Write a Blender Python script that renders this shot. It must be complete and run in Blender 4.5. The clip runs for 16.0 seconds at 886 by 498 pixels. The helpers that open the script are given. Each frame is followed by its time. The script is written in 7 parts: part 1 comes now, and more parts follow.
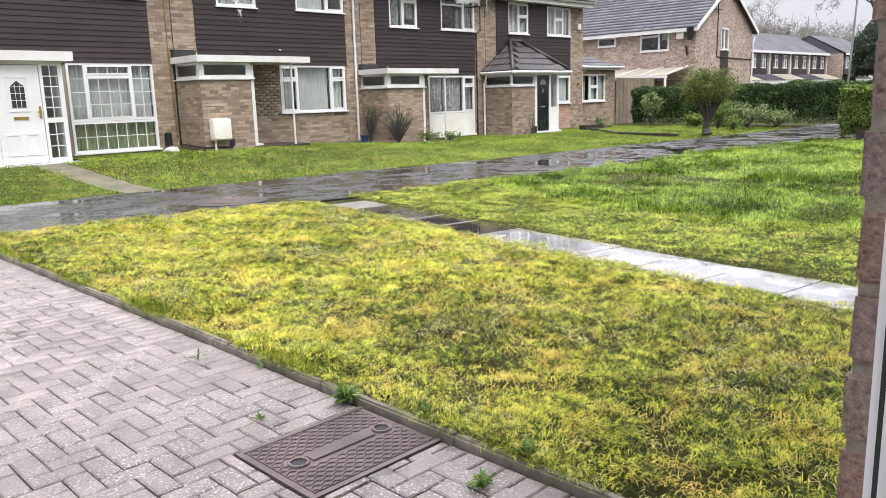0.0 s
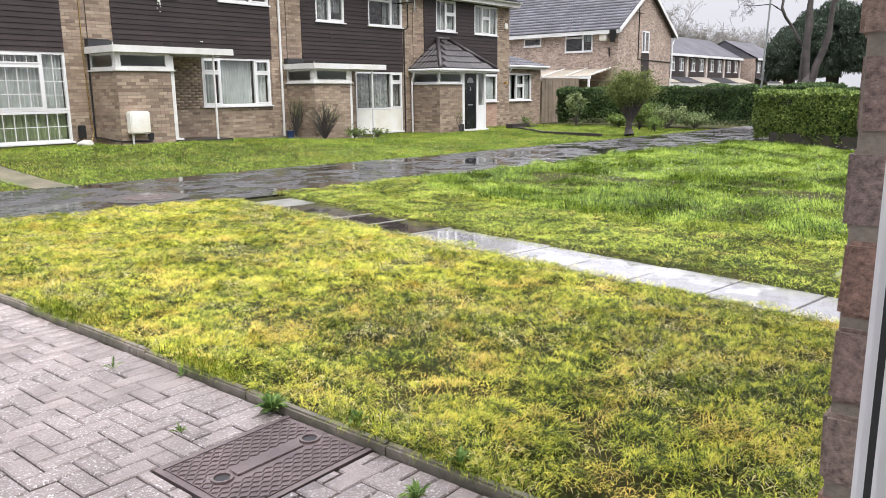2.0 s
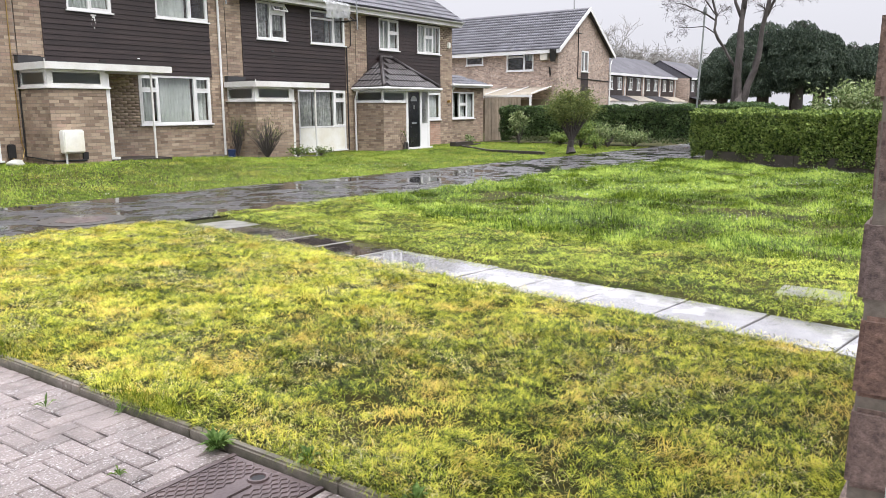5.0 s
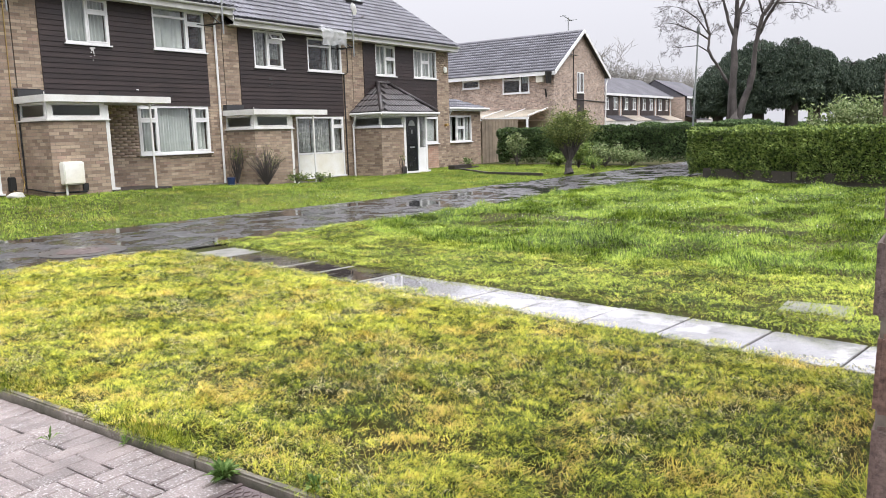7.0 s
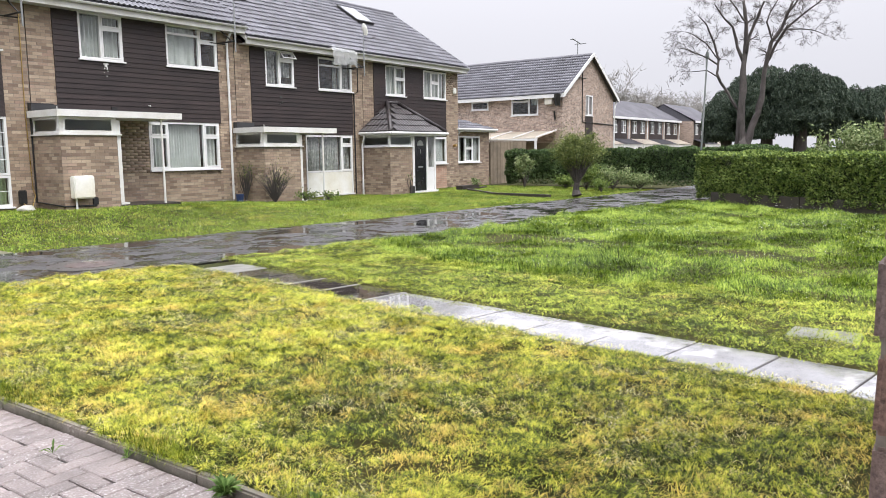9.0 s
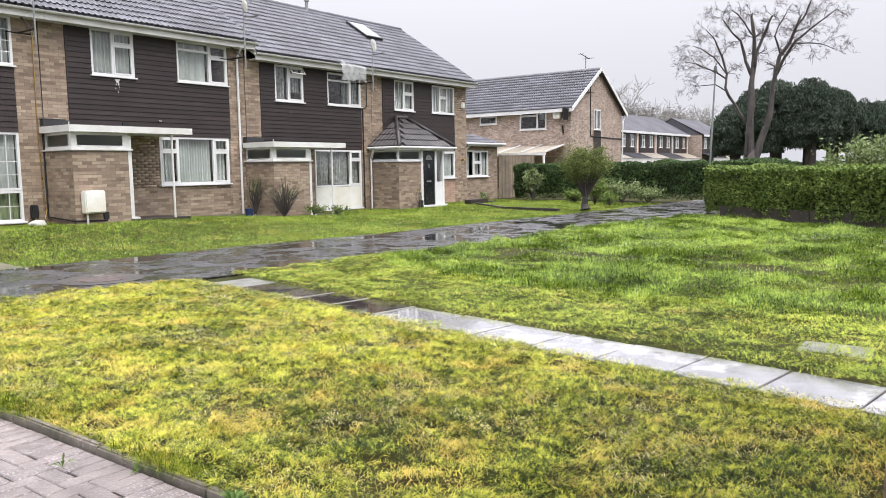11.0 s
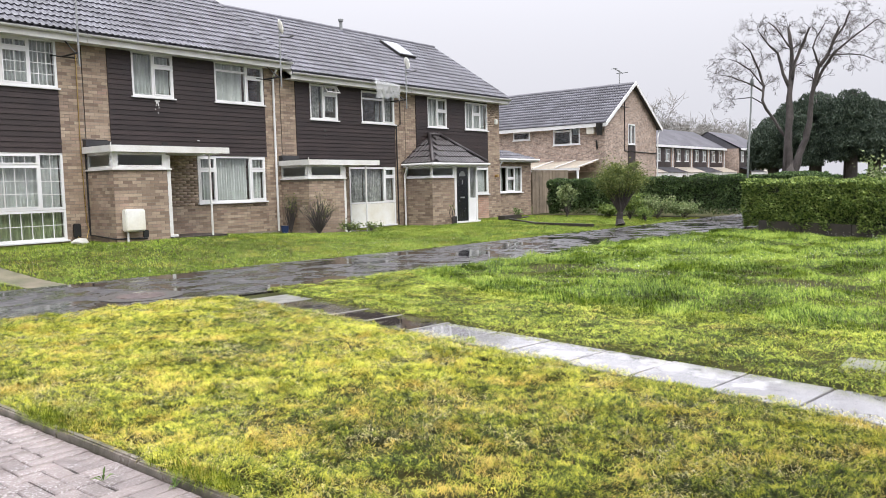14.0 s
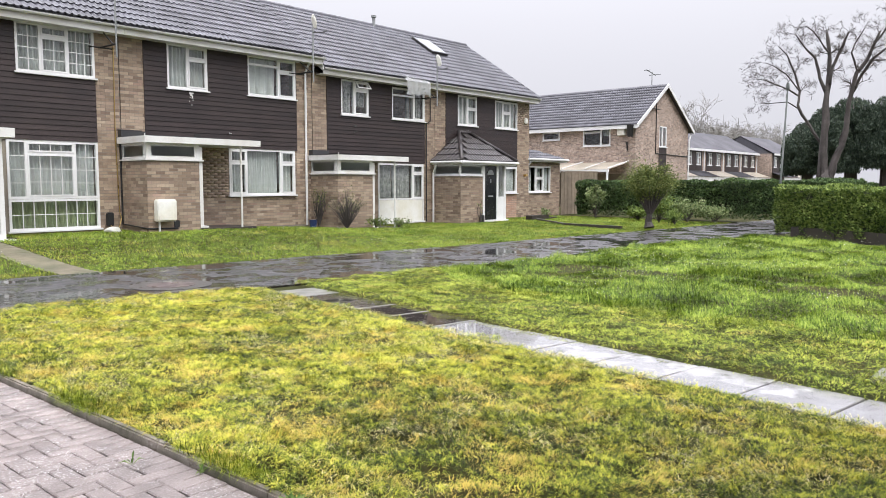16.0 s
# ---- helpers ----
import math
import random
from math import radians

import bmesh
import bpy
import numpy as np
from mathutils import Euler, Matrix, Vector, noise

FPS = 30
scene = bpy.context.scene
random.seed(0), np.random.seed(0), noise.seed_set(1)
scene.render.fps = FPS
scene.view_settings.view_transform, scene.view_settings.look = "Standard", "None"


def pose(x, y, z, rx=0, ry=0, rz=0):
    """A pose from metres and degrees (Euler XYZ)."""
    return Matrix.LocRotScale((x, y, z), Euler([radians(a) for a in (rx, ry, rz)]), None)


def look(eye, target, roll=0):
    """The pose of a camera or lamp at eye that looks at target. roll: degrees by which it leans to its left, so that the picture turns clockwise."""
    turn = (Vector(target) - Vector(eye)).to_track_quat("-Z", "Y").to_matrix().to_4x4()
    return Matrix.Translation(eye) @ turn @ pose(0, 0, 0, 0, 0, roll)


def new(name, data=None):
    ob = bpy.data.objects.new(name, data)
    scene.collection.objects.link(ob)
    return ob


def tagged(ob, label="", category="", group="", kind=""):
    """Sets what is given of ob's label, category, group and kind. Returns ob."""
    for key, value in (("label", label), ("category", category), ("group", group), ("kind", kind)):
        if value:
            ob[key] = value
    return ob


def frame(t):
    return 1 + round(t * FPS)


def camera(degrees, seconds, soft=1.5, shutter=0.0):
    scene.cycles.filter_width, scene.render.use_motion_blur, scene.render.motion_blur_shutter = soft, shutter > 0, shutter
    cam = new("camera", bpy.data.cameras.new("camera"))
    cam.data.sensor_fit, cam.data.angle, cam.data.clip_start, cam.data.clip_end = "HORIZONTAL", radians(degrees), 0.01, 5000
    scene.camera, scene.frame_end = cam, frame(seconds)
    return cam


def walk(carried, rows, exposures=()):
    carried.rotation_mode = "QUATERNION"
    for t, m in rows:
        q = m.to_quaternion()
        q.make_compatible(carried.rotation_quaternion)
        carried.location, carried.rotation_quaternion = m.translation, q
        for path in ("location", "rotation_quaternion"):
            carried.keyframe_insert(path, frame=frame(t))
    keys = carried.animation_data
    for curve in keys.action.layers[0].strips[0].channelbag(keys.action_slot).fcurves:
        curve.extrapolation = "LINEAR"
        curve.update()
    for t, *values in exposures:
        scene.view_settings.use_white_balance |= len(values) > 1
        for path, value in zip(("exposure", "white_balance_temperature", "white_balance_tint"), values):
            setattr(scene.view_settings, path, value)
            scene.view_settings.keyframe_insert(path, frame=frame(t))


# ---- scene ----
cam = camera(60.2, 16.0, soft=0.6)
PATH = [
    (0, (0.013, 1.722, 1.396), (1.394, 3.116, 1.007), -1.7),
    (0.5, (0.02, 1.739, 1.399), (1.425, 3.107, 1.005), -1.8),
    (1, (0.031, 1.753, 1.403), (1.468, 3.086, 1.003), -1.6),
    (1.5, (0.05, 1.772, 1.401), (1.525, 3.062, 0.997), -1.2),
    (2, (0.064, 1.796, 1.408), (1.572, 3.048, 1.007), -0.6),
    (2.5, (0.08, 1.817, 1.412), (1.617, 3.036, 1.019), -0.0),
    (3, (0.086, 1.835, 1.417), (1.649, 3.023, 1.035), 0.3),
    (3.5, (0.08, 1.842, 1.428), (1.663, 3.005, 1.051), 0.3),
    (4, (0.089, 1.862, 1.435), (1.686, 3.005, 1.06), 0.1),
    (6.5, (0.105, 1.871, 1.448), (1.711, 3.02, 1.132), -1.4),
    (7, (0.092, 1.875, 1.448), (1.703, 3.021, 1.148), -1.7),
    (7.5, (0.092, 1.86, 1.448), (1.707, 3.006, 1.165), -1.7),
    (8, (0.101, 1.86, 1.439), (1.716, 3.009, 1.168), -1.4),
    (8.5, (0.079, 1.86, 1.442), (1.69, 3.017, 1.184), -1.1),
    (9, (0.087, 1.869, 1.444), (1.695, 3.033, 1.196), -0.8),
    (11.5, (0.079, 1.867, 1.446), (1.672, 3.059, 1.246), -1.0),
    (12, (0.084, 1.861, 1.446), (1.662, 3.075, 1.252), -1.4),
    (12.5, (0.075, 1.859, 1.446), (1.637, 3.093, 1.259), -1.7),
    (13, (0.074, 1.861, 1.44), (1.627, 3.109, 1.26), -1.8),
    (13.5, (0.08, 1.865, 1.443), (1.628, 3.119, 1.269), -1.7),
    (14, (0.078, 1.87, 1.444), (1.626, 3.125, 1.277), -1.4),
    (14.5, (0.068, 1.869, 1.443), (1.615, 3.128, 1.281), -1.0),
    (15, (0.065, 1.865, 1.443), (1.601, 3.136, 1.281), -0.6),
    (15.5, (0.058, 1.863, 1.438), (1.578, 3.154, 1.274), -0.2),
    (16, (0.061, 1.878, 1.435), (1.565, 3.185, 1.264), 0.0),
]
walk(cam, [(t, look(eye, target, roll)) for t, eye, target, roll in PATH], [(0, 0.88), (9, 0.86), (16, 0.79)])

# ---- world and sun: a bright, rainy, overcast day ----
world = bpy.data.worlds.new("overcast")
scene.world = world
world.use_nodes = True
wn = world.node_tree
wn.nodes.clear()
w_out = wn.nodes.new("ShaderNodeOutputWorld")
w_bg = wn.nodes.new("ShaderNodeBackground")
w_sky = wn.nodes.new("ShaderNodeTexSky")
w_sky.sky_type = "NISHITA"
w_sky.sun_disc = False
w_sky.sun_elevation, w_sky.sun_rotation = radians(52), radians(200)
w_sky.air_density, w_sky.dust_density, w_sky.ozone_density = 1.0, 1.5, 1.0
w_hsv = wn.nodes.new("ShaderNodeHueSaturation")
w_hsv.inputs["Saturation"].default_value = 0.05
# an overcast sky is several times as bright overhead as at the horizon
w_dir = wn.nodes.new("ShaderNodeTexCoord")
w_sep = wn.nodes.new("ShaderNodeSeparateXYZ")
w_map = wn.nodes.new("ShaderNodeMapRange")
for w_i, w_v in enumerate((0.0, 1.0, 1.0, 6.2)):
    w_map.inputs[w_i + 1].default_value = w_v
w_grey = wn.nodes.new("ShaderNodeMix")
w_grey.data_type = "RGBA"
w_grey.blend_type = "MULTIPLY"
w_grey.inputs[0].default_value = 1.0
w_grey.inputs[6].default_value = (4.2, 4.2, 4.6, 1)
w_mix = wn.nodes.new("ShaderNodeMix")
w_mix.data_type = "RGBA"
w_mix.inputs[0].default_value = 0.95
w_bg.inputs["Strength"].default_value = 0.10
wn.links.new(w_dir.outputs["Generated"], w_sep.inputs[0])
w_pow = wn.nodes.new("ShaderNodeMath")
w_pow.operation = "MULTIPLY"
wn.links.new(w_sep.outputs[2], w_pow.inputs[0])
wn.links.new(w_sep.outputs[2], w_pow.inputs[1])
wn.links.new(w_pow.outputs[0], w_map.inputs[0])
wn.links.new(w_map.outputs[0], w_grey.inputs[7])
wn.links.new(w_sky.outputs[0], w_hsv.inputs["Color"])
wn.links.new(w_hsv.outputs[0], w_mix.inputs[6])
wn.links.new(w_grey.outputs[2], w_mix.inputs[7])
wn.links.new(w_mix.outputs[2], w_bg.inputs["Color"])
wn.links.new(w_bg.outputs[0], w_out.inputs[0])
sun_data = bpy.data.lights.new("sun", "SUN")
sun_data.energy, sun_data.angle, sun_data.color = 1.5, radians(40), (1.0, 0.97, 0.92)
sun = new("sun", sun_data)
sun.matrix_basis = look((0, 0, 30), (6, 16, 0))
sun.matrix_basis.translation = (0, 0, 40)


# ---- materials ----
def node_mat(name):
    m = bpy.data.materials.new(name)
    m.use_nodes = True
    nt = m.node_tree
    return m, nt, nt.nodes["Principled BSDF"]


def noise_node(nt, pos, scale, detail=3.0, rough=0.55):
    n = nt.nodes.new("ShaderNodeTexNoise")
    n.inputs["Scale"].default_value = scale
    n.inputs["Detail"].default_value = detail
    n.inputs["Roughness"].default_value = rough
    nt.links.new(pos, n.inputs["Vector"])
    return n.outputs["Fac"]


def remap(nt, value, a, b, c, d):
    n = nt.nodes.new("ShaderNodeMapRange")
    for i, v in enumerate((a, b, c, d)):
        n.inputs[i + 1].default_value = v
    nt.links.new(value, n.inputs[0])
    return n.outputs[0]


def math_node(nt, op, a, b):
    n = nt.nodes.new("ShaderNodeMath")
    n.operation = op
    for i, v in enumerate((a, b)):
        if isinstance(v, (int, float)):
            n.inputs[i].default_value = v
        else:
            nt.links.new(v, n.inputs[i])
    return n.outputs[0]


def mix_col(nt, fac, a, b):
    n = nt.nodes.new("ShaderNodeMix")
    n.data_type = "RGBA"
    for i, v in ((0, fac), (6, a), (7, b)):
        if isinstance(v, tuple):
            n.inputs[i].default_value = (*v, 1)
        elif isinstance(v, (int, float)):
            n.inputs[i].default_value = v
        else:
            nt.links.new(v, n.inputs[i])
    return n.outputs[2]


def piece_random(nt):
    geo = nt.nodes.new("ShaderNodeNewGeometry")
    info = nt.nodes.new("ShaderNodeObjectInfo")
    s = math_node(nt, "ADD", geo.outputs["Random Per Island"], info.outputs["Random"])
    return math_node(nt, "FRACT", s, 0.0)


def ramp_node(nt, value, stops):
    n = nt.nodes.new("ShaderNodeValToRGB")
    el = n.color_ramp.elements
    el[0].position, el[0].color = stops[0][0], (*stops[0][1], 1)
    el[1].position, el[1].color = stops[1][0], (*stops[1][1], 1)
    for p, c in stops[2:]:
        el.new(p).color = (*c, 1)
    nt.links.new(value, n.inputs[0])
    return n.outputs[0]


def value_by(nt, col, factor):
    n = nt.nodes.new("ShaderNodeHueSaturation")
    nt.links.new(col, n.inputs["Color"])
    nt.links.new(factor, n.inputs["Value"])
    return n.outputs[0]


def relief(nt, b, height, strength, dist):
    n = nt.nodes.new("ShaderNodeBump")
    n.inputs["Strength"].default_value = strength
    n.inputs["Distance"].default_value = dist
    nt.links.new(height, n.inputs["Height"])
    nt.links.new(n.outputs[0], b.inputs["Normal"])


def surf(name, c1, c2, scale=2.0, fine=60.0, rough=(0.5, 0.8), bump=0.3, metal=0.0, rand=0.0, dist=0.004, spec=0.5, grain=0.22):
    """A surface with large stains from c1 to c2, fine grain, and a random tone for each piece."""
    m, nt, b = node_mat(name)
    pos = nt.nodes.new("ShaderNodeNewGeometry").outputs["Position"]
    big, small = noise_node(nt, pos, scale, 4.0), noise_node(nt, pos, fine, 3.0)
    col = mix_col(nt, remap(nt, big, 0.35, 0.65, 0, 1), c1, c2)
    tone = remap(nt, small, 0.25, 0.75, 1 - grain, 1 + grain)
    if rand:
        tone = math_node(nt, "MULTIPLY", tone, remap(nt, piece_random(nt), 0, 1, 1 - rand, 1 + rand))
    nt.links.new(value_by(nt, col, tone), b.inputs["Base Color"])
    nt.links.new(remap(nt, big, 0.3, 0.7, rough[0], rough[1]), b.inputs["Roughness"])
    b.inputs["Metallic"].default_value = metal
    b.inputs["Specular IOR Level"].default_value = spec
    if bump:
        relief(nt, b, small, bump, dist)
    return m


def brick_mat(name, stops, dark=1.0, grit=0.22, fine=70.0):
    m, nt, b = node_mat(name)
    pos = nt.nodes.new("ShaderNodeNewGeometry").outputs["Position"]
    big, small = noise_node(nt, pos, 1.2, 4.0), noise_node(nt, pos, fine, 4.0, 0.7)
    col = ramp_node(nt, piece_random(nt), stops)
    tone = math_node(nt, "MULTIPLY", remap(nt, small, 0.28, 0.72, 1 - grit, 1 + grit), remap(nt, big, 0.3, 0.7, 0.82 * dark, 1.12 * dark))
    nt.links.new(value_by(nt, col, tone), b.inputs["Base Color"])
    b.inputs["Roughness"].default_value = 0.8
    relief(nt, b, small, 0.6, 0.004)
    return m


def far_brick(name, c1, c2, mortar):
    m, nt, b = node_mat(name)
    pos = nt.nodes.new("ShaderNodeNewGeometry").outputs["Position"]
    sep = nt.nodes.new("ShaderNodeSeparateXYZ")
    com = nt.nodes.new("ShaderNodeCombineXYZ")
    nt.links.new(pos, sep.inputs[0])
    nt.links.new(math_node(nt, "ADD", sep.outputs[0], sep.outputs[1]), com.inputs[0])
    nt.links.new(sep.outputs[2], com.inputs[1])
    t = nt.nodes.new("ShaderNodeTexBrick")
    t.inputs["Color1"].default_value, t.inputs["Color2"].default_value, t.inputs["Mortar"].default_value = (*c1, 1), (*c2, 1), (*mortar, 1)
    t.inputs["Scale"].default_value, t.inputs["Brick Width"].default_value, t.inputs["Row Height"].default_value = 1.0, 0.225, 0.075
    t.inputs["Mortar Size"].default_value, t.inputs["Bias"].default_value = 0.006, 0.0
    nt.links.new(com.outputs[0], t.inputs["Vector"])
    tone = math_node(nt, "MULTIPLY", remap(nt, noise_node(nt, pos, 1.5, 5.0), 0.25, 0.75, 0.8, 1.2), remap(nt, noise_node(nt, pos, 7.0, 5.0, 0.75), 0.3, 0.7, 0.55, 1.4))
    nt.links.new(value_by(nt, t.outputs["Color"], tone), b.inputs["Base Color"])
    b.inputs["Roughness"].default_value = 0.85
    return m


def wet_mat(name, c1, c2, scale, puddle, dry_rough, film=0.03, fine=180.0, bump=0.35, rand=0.0, spec=0.5, speck=0.0, coat=0.0, patchy=0.0):
    """Wet stone: standing water, smooth and darker, where the large noise passes puddle; damp grain elsewhere."""
    m, nt, b = node_mat(name)
    pos = nt.nodes.new("ShaderNodeNewGeometry").outputs["Position"]
    big, mid, small = noise_node(nt, pos, scale, 3.0), noise_node(nt, pos, scale * 6, 4.0), noise_node(nt, pos, fine, 2.0)
    water = remap(nt, math_node(nt, "ADD", big, math_node(nt, "MULTIPLY", mid, 0.25)), puddle, puddle + 0.06, 0, 1)
    col = mix_col(nt, remap(nt, mid, 0.35, 0.65, 0, 1), c1, c2)
    tone = math_node(nt, "MULTIPLY", remap(nt, small, 0.2, 0.8, 0.6, 1.4), remap(nt, water, 0, 1, 1.0, 0.6))
    if rand:
        tone = math_node(nt, "MULTIPLY", tone, remap(nt, piece_random(nt), 0, 1, 1 - rand, 1 + rand))
    col = value_by(nt, col, tone)
    if speck:
        fleck = math_node(nt, "MULTIPLY", remap(nt, noise_node(nt, pos, 70.0, 3.0, 0.75), 0.565, 0.62, 0, 1), remap(nt, noise_node(nt, pos, 2.2, 3.0), 0.38, 0.60, 0.15, 1))
        col = mix_col(nt, math_node(nt, "MULTIPLY", fleck, speck), col, (0.62, 0.60, 0.60))
    nt.links.new(col, b.inputs["Base Color"])
    if patchy:
        worn = remap(nt, noise_node(nt, pos, scale * 2.3, 5.0, 0.65), 0.40, 0.60, dry_rough * (1 - patchy), dry_rough * (1 + patchy))
        nt.links.new(mix_col(nt, water, worn, (film, film, film)), b.inputs["Roughness"])
    else:
        nt.links.new(remap(nt, water, 0, 1, dry_rough, film), b.inputs["Roughness"])
    b.inputs["Specular IOR Level"].default_value = spec
    if coat:
        b.inputs["Coat Weight"].default_value = coat
        b.inputs["Coat Roughness"].default_value = film
        b.inputs["Coat IOR"].default_value = 1.6
    n = nt.nodes.new("ShaderNodeBump")
    n.inputs["Distance"].default_value = 0.003
    nt.links.new(remap(nt, water, 0, 1, bump, 0.01), n.inputs["Strength"])
    nt.links.new(small, n.inputs["Height"])
    nt.links.new(n.outputs[0], b.inputs["Normal"])
    return m


def plant_mat(name, stops, patch_scale=0.9, straw=None, straw_at=(0.5, 0.62), rough=0.55, trans=0.14, wild=0.35, clump=11.0):
    """Leaves and blades: a colour for each blade, drifting over the ground in patches, with dry straw-coloured areas."""
    m, nt, b = node_mat(name)
    pos = nt.nodes.new("ShaderNodeNewGeometry").outputs["Position"]
    r = piece_random(nt)
    big = noise_node(nt, pos, patch_scale, 4.0, 0.6)
    tuft = remap(nt, noise_node(nt, pos, clump, 3.0, 0.7), 0.32, 0.68, -0.5, 0.5)
    pick = math_node(nt, "ADD", math_node(nt, "MULTIPLY", r, wild), math_node(nt, "MULTIPLY", remap(nt, big, 0.3, 0.7, 0, 1), 1 - wild))
    fleck = remap(nt, noise_node(nt, pos, clump * 3.1, 3.0, 0.75), 0.34, 0.66, -0.5, 0.5)
    pick = math_node(nt, "ADD", pick, math_node(nt, "ADD", math_node(nt, "MULTIPLY", tuft, 1.2), math_node(nt, "MULTIPLY", fleck, 0.75)))
    col = ramp_node(nt, pick, stops)
    if straw:
        dry = noise_node(nt, pos, patch_scale * 3.2, 5.0, 0.68)
        dry = math_node(nt, "ADD", dry, math_node(nt, "MULTIPLY", math_node(nt, "SUBTRACT", r, 0.5), 0.22))
        col = mix_col(nt, remap(nt, dry, straw_at[0], straw_at[1], 0, 1), col, straw)
    nt.links.new(col, b.inputs["Base Color"])
    b.inputs["Roughness"].default_value = rough
    b.inputs["Specular IOR Level"].default_value = 0.2
    if trans:
        tr = nt.nodes.new("ShaderNodeBsdfTranslucent")
        nt.links.new(col, tr.inputs["Color"])
        mx = nt.nodes.new("ShaderNodeMixShader")
        mx.inputs[0].default_value = trans
        out = nt.nodes["Material Output"]
        nt.links.new(b.outputs[0], mx.inputs[1])
        nt.links.new(tr.outputs[0], mx.inputs[2])
        nt.links.new(mx.outputs[0], out.inputs[0])
    return m


def glass_mat(name, tint=(0.96, 0.98, 0.97), rough=0.0):
    m, nt, b = node_mat(name)
    b.inputs["Base Color"].default_value = (*tint, 1)
    b.inputs["Transmission Weight"].default_value = 1.0
    b.inputs["Roughness"].default_value = rough
    b.inputs["IOR"].default_value = 1.45
    return m


BUFF = [(0.0, (0.185, 0.130, 0.098)), (0.22, (0.27, 0.20, 0.145)), (0.45, (0.37, 0.29, 0.21)), (0.62, (0.235, 0.172, 0.13)), (0.82, (0.42, 0.335, 0.245)), (1.0, (0.29, 0.20, 0.155))]
M_BRICK = brick_mat("buff_brick", BUFF)
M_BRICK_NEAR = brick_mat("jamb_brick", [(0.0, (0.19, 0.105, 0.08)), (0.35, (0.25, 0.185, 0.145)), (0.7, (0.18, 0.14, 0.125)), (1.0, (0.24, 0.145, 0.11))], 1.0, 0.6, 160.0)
M_BRICK_PINK = brick_mat("pink_brick", [(0.0, (0.42, 0.26, 0.19)), (0.5, (0.47, 0.33, 0.25)), (1.0, (0.38, 0.22, 0.16))])
M_MORTAR = surf("mortar", (0.27, 0.235, 0.19), (0.18, 0.155, 0.125), 1.5, 120, (0.85, 0.95), 0.4)
M_FAR_BRICK = far_brick("red_brown_brick", (0.44, 0.335, 0.27), (0.23, 0.17, 0.14), (0.38, 0.335, 0.295))
M_CLAD = surf("dark_stained_boards", (0.021, 0.0135, 0.013), (0.036, 0.025, 0.024), 1.6, 28, (0.45, 0.68), 0.45, rand=0.22, spec=0.4, grain=0.4)
M_UPVC = surf("white_upvc", (0.74, 0.74, 0.74), (0.65, 0.65, 0.645), 1.1, 25, (0.28, 0.42), 0.03, grain=0.04)
M_PAINT = surf("weathered_white_paint", (0.68, 0.68, 0.665), (0.58, 0.565, 0.53), 1.6, 30, (0.4, 0.65), 0.1, grain=0.06)
M_PANEL = surf("stained_cream_panel", (0.78, 0.78, 0.74), (0.66, 0.63, 0.53), 1.3, 18, (0.35, 0.5), 0.05, grain=0.05)
M_GLASS = glass_mat("window_glass")
M_FROST = glass_mat("frosted_glass", (0.6, 0.68, 0.64), 0.3)
M_NET = surf("net_curtain", (0.52, 0.55, 0.54), (0.40, 0.43, 0.42), 3.0, 160, (0.9, 0.95), 0.2)
M_LACE = surf("patterned_curtain", (0.40, 0.41, 0.40), (0.20, 0.21, 0.21), 9.0, 60, (0.9, 0.95), 0.2)
M_GREENCURTAIN = surf("green_grey_curtain", (0.28, 0.33, 0.20), (0.19, 0.23, 0.14), 4.0, 120, (0.9, 0.95), 0.2)
M_DARKROOM = surf("dim_room_paint", (0.16, 0.15, 0.14), (0.12, 0.11, 0.10), 1.0, 20, (0.8, 0.9), 0.0)
M_TILE = surf("wet_dark_roof_tile", (0.086, 0.085, 0.101), (0.060, 0.059, 0.070), 0.7, 45, (0.25, 0.42), 0.3, rand=0.3)
# far roofs: the tile grey is lifted to stand for distance haze
M_TILE_FAR = surf("matt_dark_tile_hazed", (0.10, 0.098, 0.11), (0.08, 0.078, 0.088), 0.5, 12, (0.65, 0.8), 0.3, spec=0.25)
M_TILE_BROWN = surf("dark_porch_tile", (0.045, 0.038, 0.038), (0.03, 0.026, 0.027), 0.9, 45, (0.3, 0.5), 0.4, rand=0.2)
M_FELT = surf("black_roof_felt", (0.03, 0.03, 0.032), (0.05, 0.05, 0.05), 2, 90, (0.4, 0.7), 0.4)
M_ASPHALT = wet_mat("wet_asphalt", (0.014, 0.013, 0.014), (0.050, 0.046, 0.047), 0.9, 0.645, 0.32, 0.07, bump=0.45, spec=0.9, patchy=0.75)
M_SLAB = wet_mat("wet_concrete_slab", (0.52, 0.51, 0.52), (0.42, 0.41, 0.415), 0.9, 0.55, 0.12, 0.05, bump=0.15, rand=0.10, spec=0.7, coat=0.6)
# far slabs: soaked, with the mirrored dark houses put into the base colour
M_DARKSLAB = wet_mat("soaked_slab_dark_mirrored", (0.075, 0.062, 0.055), (0.04, 0.034, 0.03), 1.6, 0.60, 0.12, 0.03, fine=90.0, bump=0.25, rand=0.25, spec=0.5)
M_DRYSLAB = surf("damp_pale_slab", (0.21, 0.205, 0.19), (0.13, 0.13, 0.115), 3.0, 90, (0.35, 0.5), 0.4)
M_PAVER = wet_mat("wet_block_paver", (0.25, 0.208, 0.196), (0.165, 0.138, 0.13), 0.8, 0.74, 0.36, 0.14, fine=140.0, bump=0.9, rand=0.16, speck=0.9)
M_JOINT = surf("dark_joint_sand", (0.034, 0.030, 0.027), (0.020, 0.020, 0.015), 3, 150, (0.7, 0.9), 0.5)
